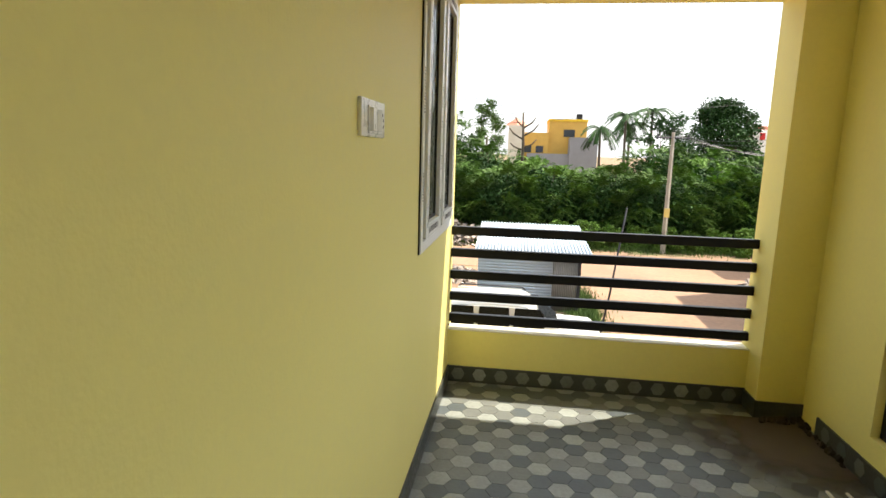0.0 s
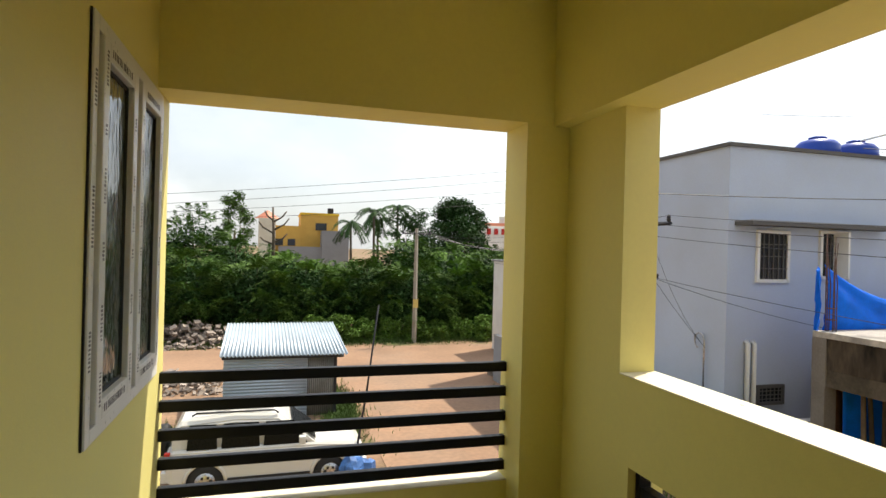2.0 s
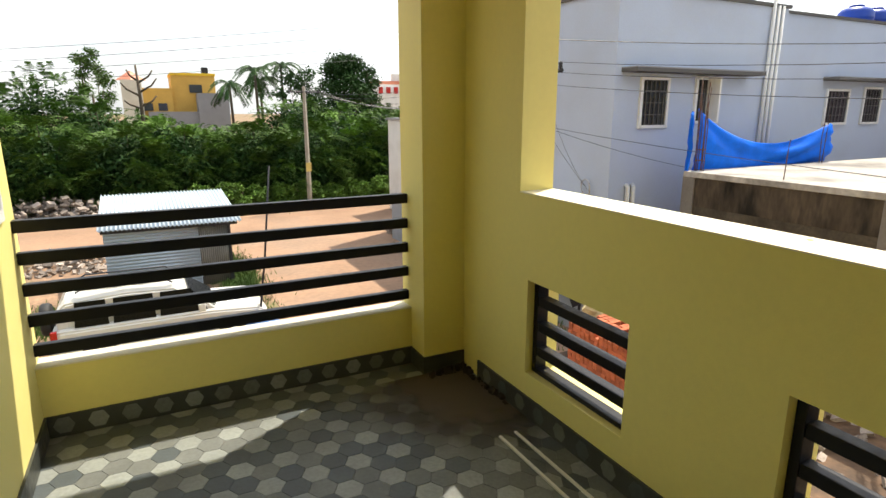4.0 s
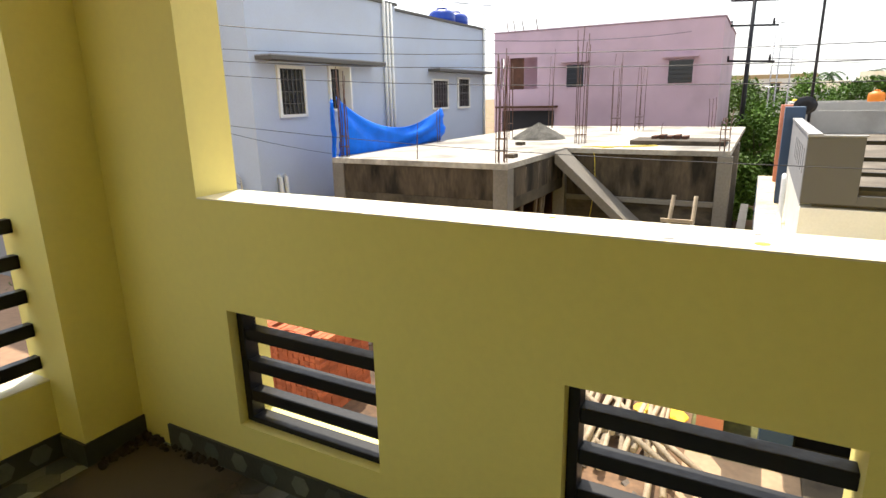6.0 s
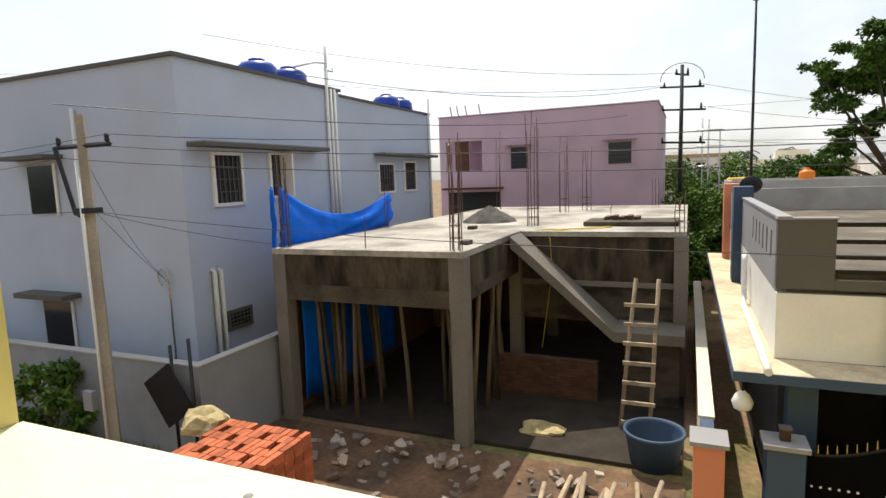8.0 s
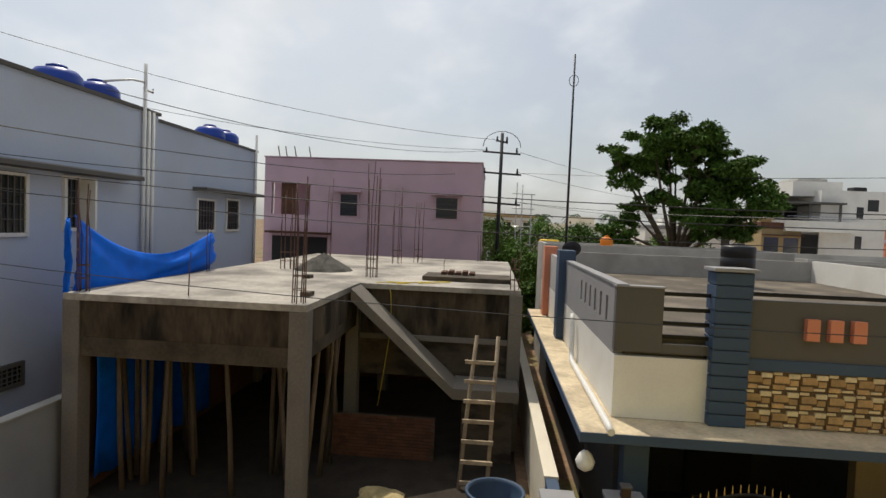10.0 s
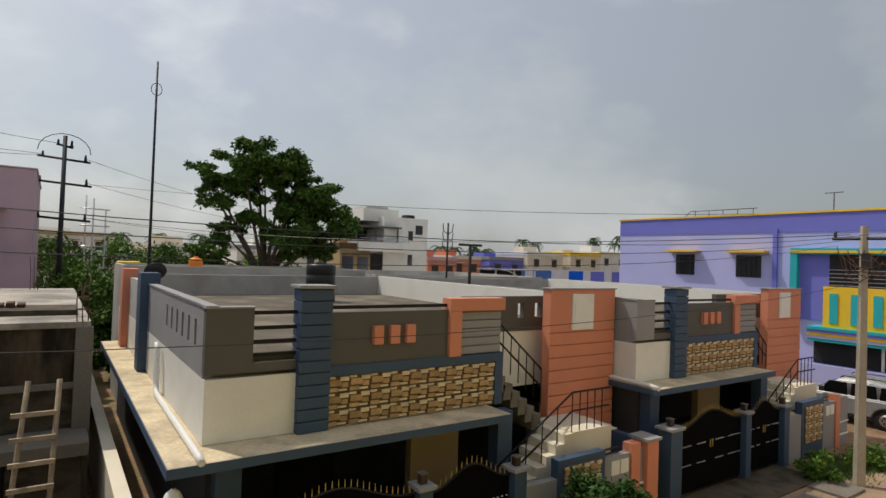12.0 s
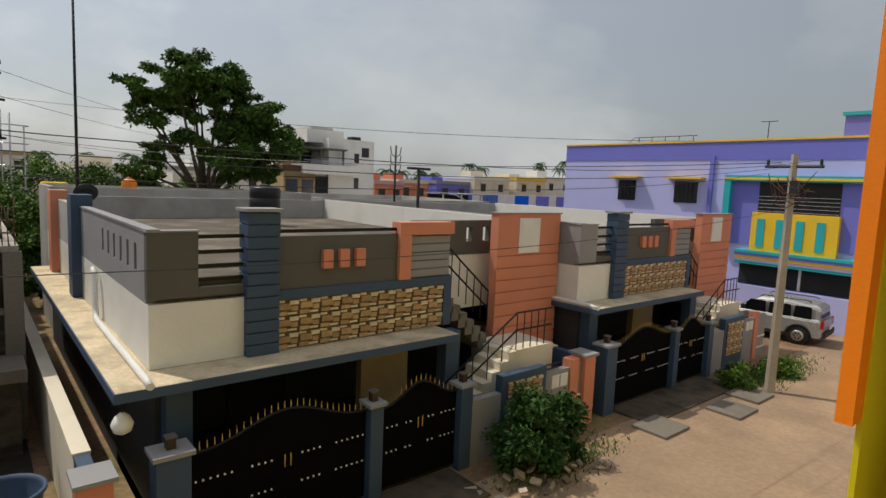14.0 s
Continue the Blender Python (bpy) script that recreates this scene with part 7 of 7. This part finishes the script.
# two white plastic strips on the floor
for x in (2.02, 2.10):
    solo("plastic_strip", bx(x - 0.006, x + 0.006, 2.27, 2.85, 0.001, 0.009), UPVC, (x, 2.56, 0.001), "thin white plastic strip lying on the floor", "strip", "floor strips")

# dried paint spots on the parapet top
for x, y, r, m in ((2.262, 1.57, 0.012, GREY_MID), (2.285, 1.39, 0.016, SUN_YELLOW), (2.375, 1.87, 0.010, SUN_YELLOW), (2.36, 2.5, 0.007, GREY_MID), (2.375, 1.4, 0.008, GREY_MID)):
    bm = bmesh.new()
    lathe(bm, [(r, 0.0), (r * 0.9, 0.0008), (0.001, 0.0012)], 12, (x, y, 1.045))
    solo("paint_spot", bm, m, (x, y, 1.045), "small dried paint spot on the parapet top", "spot", "paint spots")

# cement dirt left in the corner
bm = bmesh.new()
random.seed(80)
for k in range(64):
    x, y = 2.0 + 0.22 * random.random(), 3.50 + 0.06 * random.random()
    if k > 30:
        x, y = 2.19 + 0.035 * random.random(), 3.05 + 0.5 * random.random()
    s = random.uniform(0.006, 0.022)
    bmesh.ops.create_icosphere(bm, subdivisions=1, radius=s, matrix=Matrix.Translation((x, y, s * 0.4)))
solo("cement_crumbs", bm, DIRT, (2.1, 3.4, 0), "dark crumbs of cement dirt in the corner", "dirt", kind="stuff")

# brown cement film spread over the corner tiles
FILM = bpy.data.materials.new("dried_cement_film")
FILM.use_nodes = True
fn, fl = FILM.node_tree.nodes, FILM.node_tree.links
fp = fn["Principled BSDF"]
fp.inputs["Base Color"].default_value = (0.085, 0.066, 0.045, 1)
fp.inputs["Roughness"].default_value = 0.9
fgeo = fn.new("ShaderNodeNewGeometry")
fnoise = fn.new("ShaderNodeTexNoise")
fnoise.inputs["Scale"].default_value = 7
fnoise.inputs["Detail"].default_value = 6
fdist = fn.new("ShaderNodeVectorMath")
fdist.operation = "DISTANCE"
fdist.inputs[1].default_value = (2.12, 3.32, 0.0)
frange = fn.new("ShaderNodeMapRange")
frange.inputs[1].default_value, frange.inputs[2].default_value = 0.15, 0.62
frange.inputs[3].default_value, frange.inputs[4].default_value = 1.0, 0.0
fadd = fn.new("ShaderNodeMath")
fadd.operation = "MULTIPLY_ADD"
fadd.inputs[1].default_value = 1.5
fsub = fn.new("ShaderNodeMath")
fsub.operation = "SUBTRACT"
fsub.inputs[1].default_value = 0.62
fsub.use_clamp = True
fl.new(fgeo.outputs["Position"], fnoise.inputs["Vector"])
fl.new(fgeo.outputs["Position"], fdist.inputs[0])
fl.new(fdist.outputs["Value"], frange.inputs[0])
fl.new(frange.outputs[0], fadd.inputs[0])
fl.new(fnoise.outputs["Fac"], fadd.inputs[2])
fl.new(fadd.outputs[0], fsub.inputs[0])
fl.new(fsub.outputs[0], fp.inputs["Alpha"])
bm = bmesh.new()
bm.faces.new([bm.verts.new(p) for p in ((1.35, 2.5, 0.0015), (2.22, 2.5, 0.0015), (2.22, 3.56, 0.0015), (1.35, 3.56, 0.0015))])
solo("cement_film", bm, FILM, (2.1, 3.3, 0.0015), "thin brown film of dried cement on the tiles", "stain", kind="stuff")

# skirting of dark tile with hexagon prints
HEX_R = 0.0585


def hex_mesh(name, r, h, material, plane="z"):
    bm = bmesh.new()
    lo = [Vector((r * math.cos(k * math.pi / 3), r * math.sin(k * math.pi / 3), 0)) for k in range(6)]
    if plane == "y":
        lo = [Vector((v.x, 0, v.y)) for v in lo]
        off = Vector((0, -h, 0))
    elif plane == "x":
        lo = [Vector((0, v.x, v.y)) for v in lo]
        off = Vector((-h, 0, 0))
    else:
        off = Vector((0, 0, h))
    a = [bm.verts.new(v) for v in lo]
    b = [bm.verts.new(v * 0.985 + off) for v in lo]
    bm.faces.new(b)
    for k in range(6):
        bm.faces.new((a[k], a[(k + 1) % 6], b[(k + 1) % 6], b[k]))
    bmesh.ops.recalc_face_normals(bm, faces=bm.faces)
    return mesh_of(name, bm, material)


sk_n = structure("skirting_north", bx(0.25, 1.99, 3.725, 3.735, 0, 0.1), SKIRT, "dark tile skirting with hexagon print", "skirting")
sk_p = structure("skirting_pillar", bx(1.98, 2.232, 3.56, 3.57, 0, 0.095), SKIRT, "dark tile skirting with hexagon print", "skirting")
sk_q = structure("skirting_pillar_side", bx(1.98, 1.99, 3.57, 3.725, 0, 0.095), SKIRT, "dark tile skirting with hexagon print", "skirting")
sk_e = structure("skirting_east", bx(2.222, 2.232, -1.6, 3.40, 0, 0.1), SKIRT, "dark tile skirting with hexagon print", "skirting")
sk_w = structure("skirting_west", bx(0.25, 0.26, -1.6, 3.725, 0, 0.1), SKIRT, "dark tile skirting with hexagon print", "skirting")
HY = [hex_mesh("hex_print", 0.042, 0.0012, m, "y") for m in (TILE_M, TILE_L)]
HX = [hex_mesh("hex_print", 0.042, 0.0012, m, "x") for m in (TILE_M, TILE_D)]
for i in range(13):
    o = new("hex_print", HY[i % 3 == 1])
    o.parent, o.location = sk_n, (0.32 + 0.132 * i, 3.725, 0.052)
for i in range(20):
    o = new("hex_print", HX[i % 2])
    o.parent, o.location = sk_e, (2.222, 3.3 - 0.15 * i, 0.05)

# hexagonal floor tiles, three tones
random.seed(90)
HEXES = [hex_mesh("floor_tile", HEX_R - 0.0005, 0.006, m) for m in (TILE_D, TILE_M, TILE_L)]
floor_ob = bpy.data.objects["floor"]
rest = [bmesh.new(), bmesh.new(), bmesh.new()]
dx, dyy = 1.5 * HEX_R, math.sqrt(3) * HEX_R
for i in range(int(2.0 / dx) + 2):
    for j in range(int(5.4 / dyy) + 2):
        x, y = 0.27 + dx * i, 3.72 - dyy * j - (dyy / 2 if i % 2 else 0)
        if x > 2.22 or y < -1.58 or (y > 3.55 and x > 1.97):
            continue
        k = (i + 2 * (j - (i - (i & 1)) // 2)) % 3
        tone = 2 if k == 0 else (1 if random.random() < 0.45 else 0)
        if tone == 2 and random.random() < 0.15:
            tone = 1
        if y > 2.12 and x > 0.3:
            o = new("floor_tile", HEXES[tone])
            o.parent = floor_ob
            o.location = (x, y, -0.006)
        else:
            bm = rest[tone]
            bm.faces.new([bm.verts.new((x + (HEX_R - 0.0012) * math.cos(q * math.pi / 3), y + (HEX_R - 0.0012) * math.sin(q * math.pi / 3), 0.0)) for q in range(6)])
for tone, bm in enumerate(rest):
    o = new("floor_tiles", mesh_of("floor_tiles", bm, (TILE_D, TILE_M, TILE_L)[tone]))
    o.parent = floor_ob
    o["kind"] = "stuff"
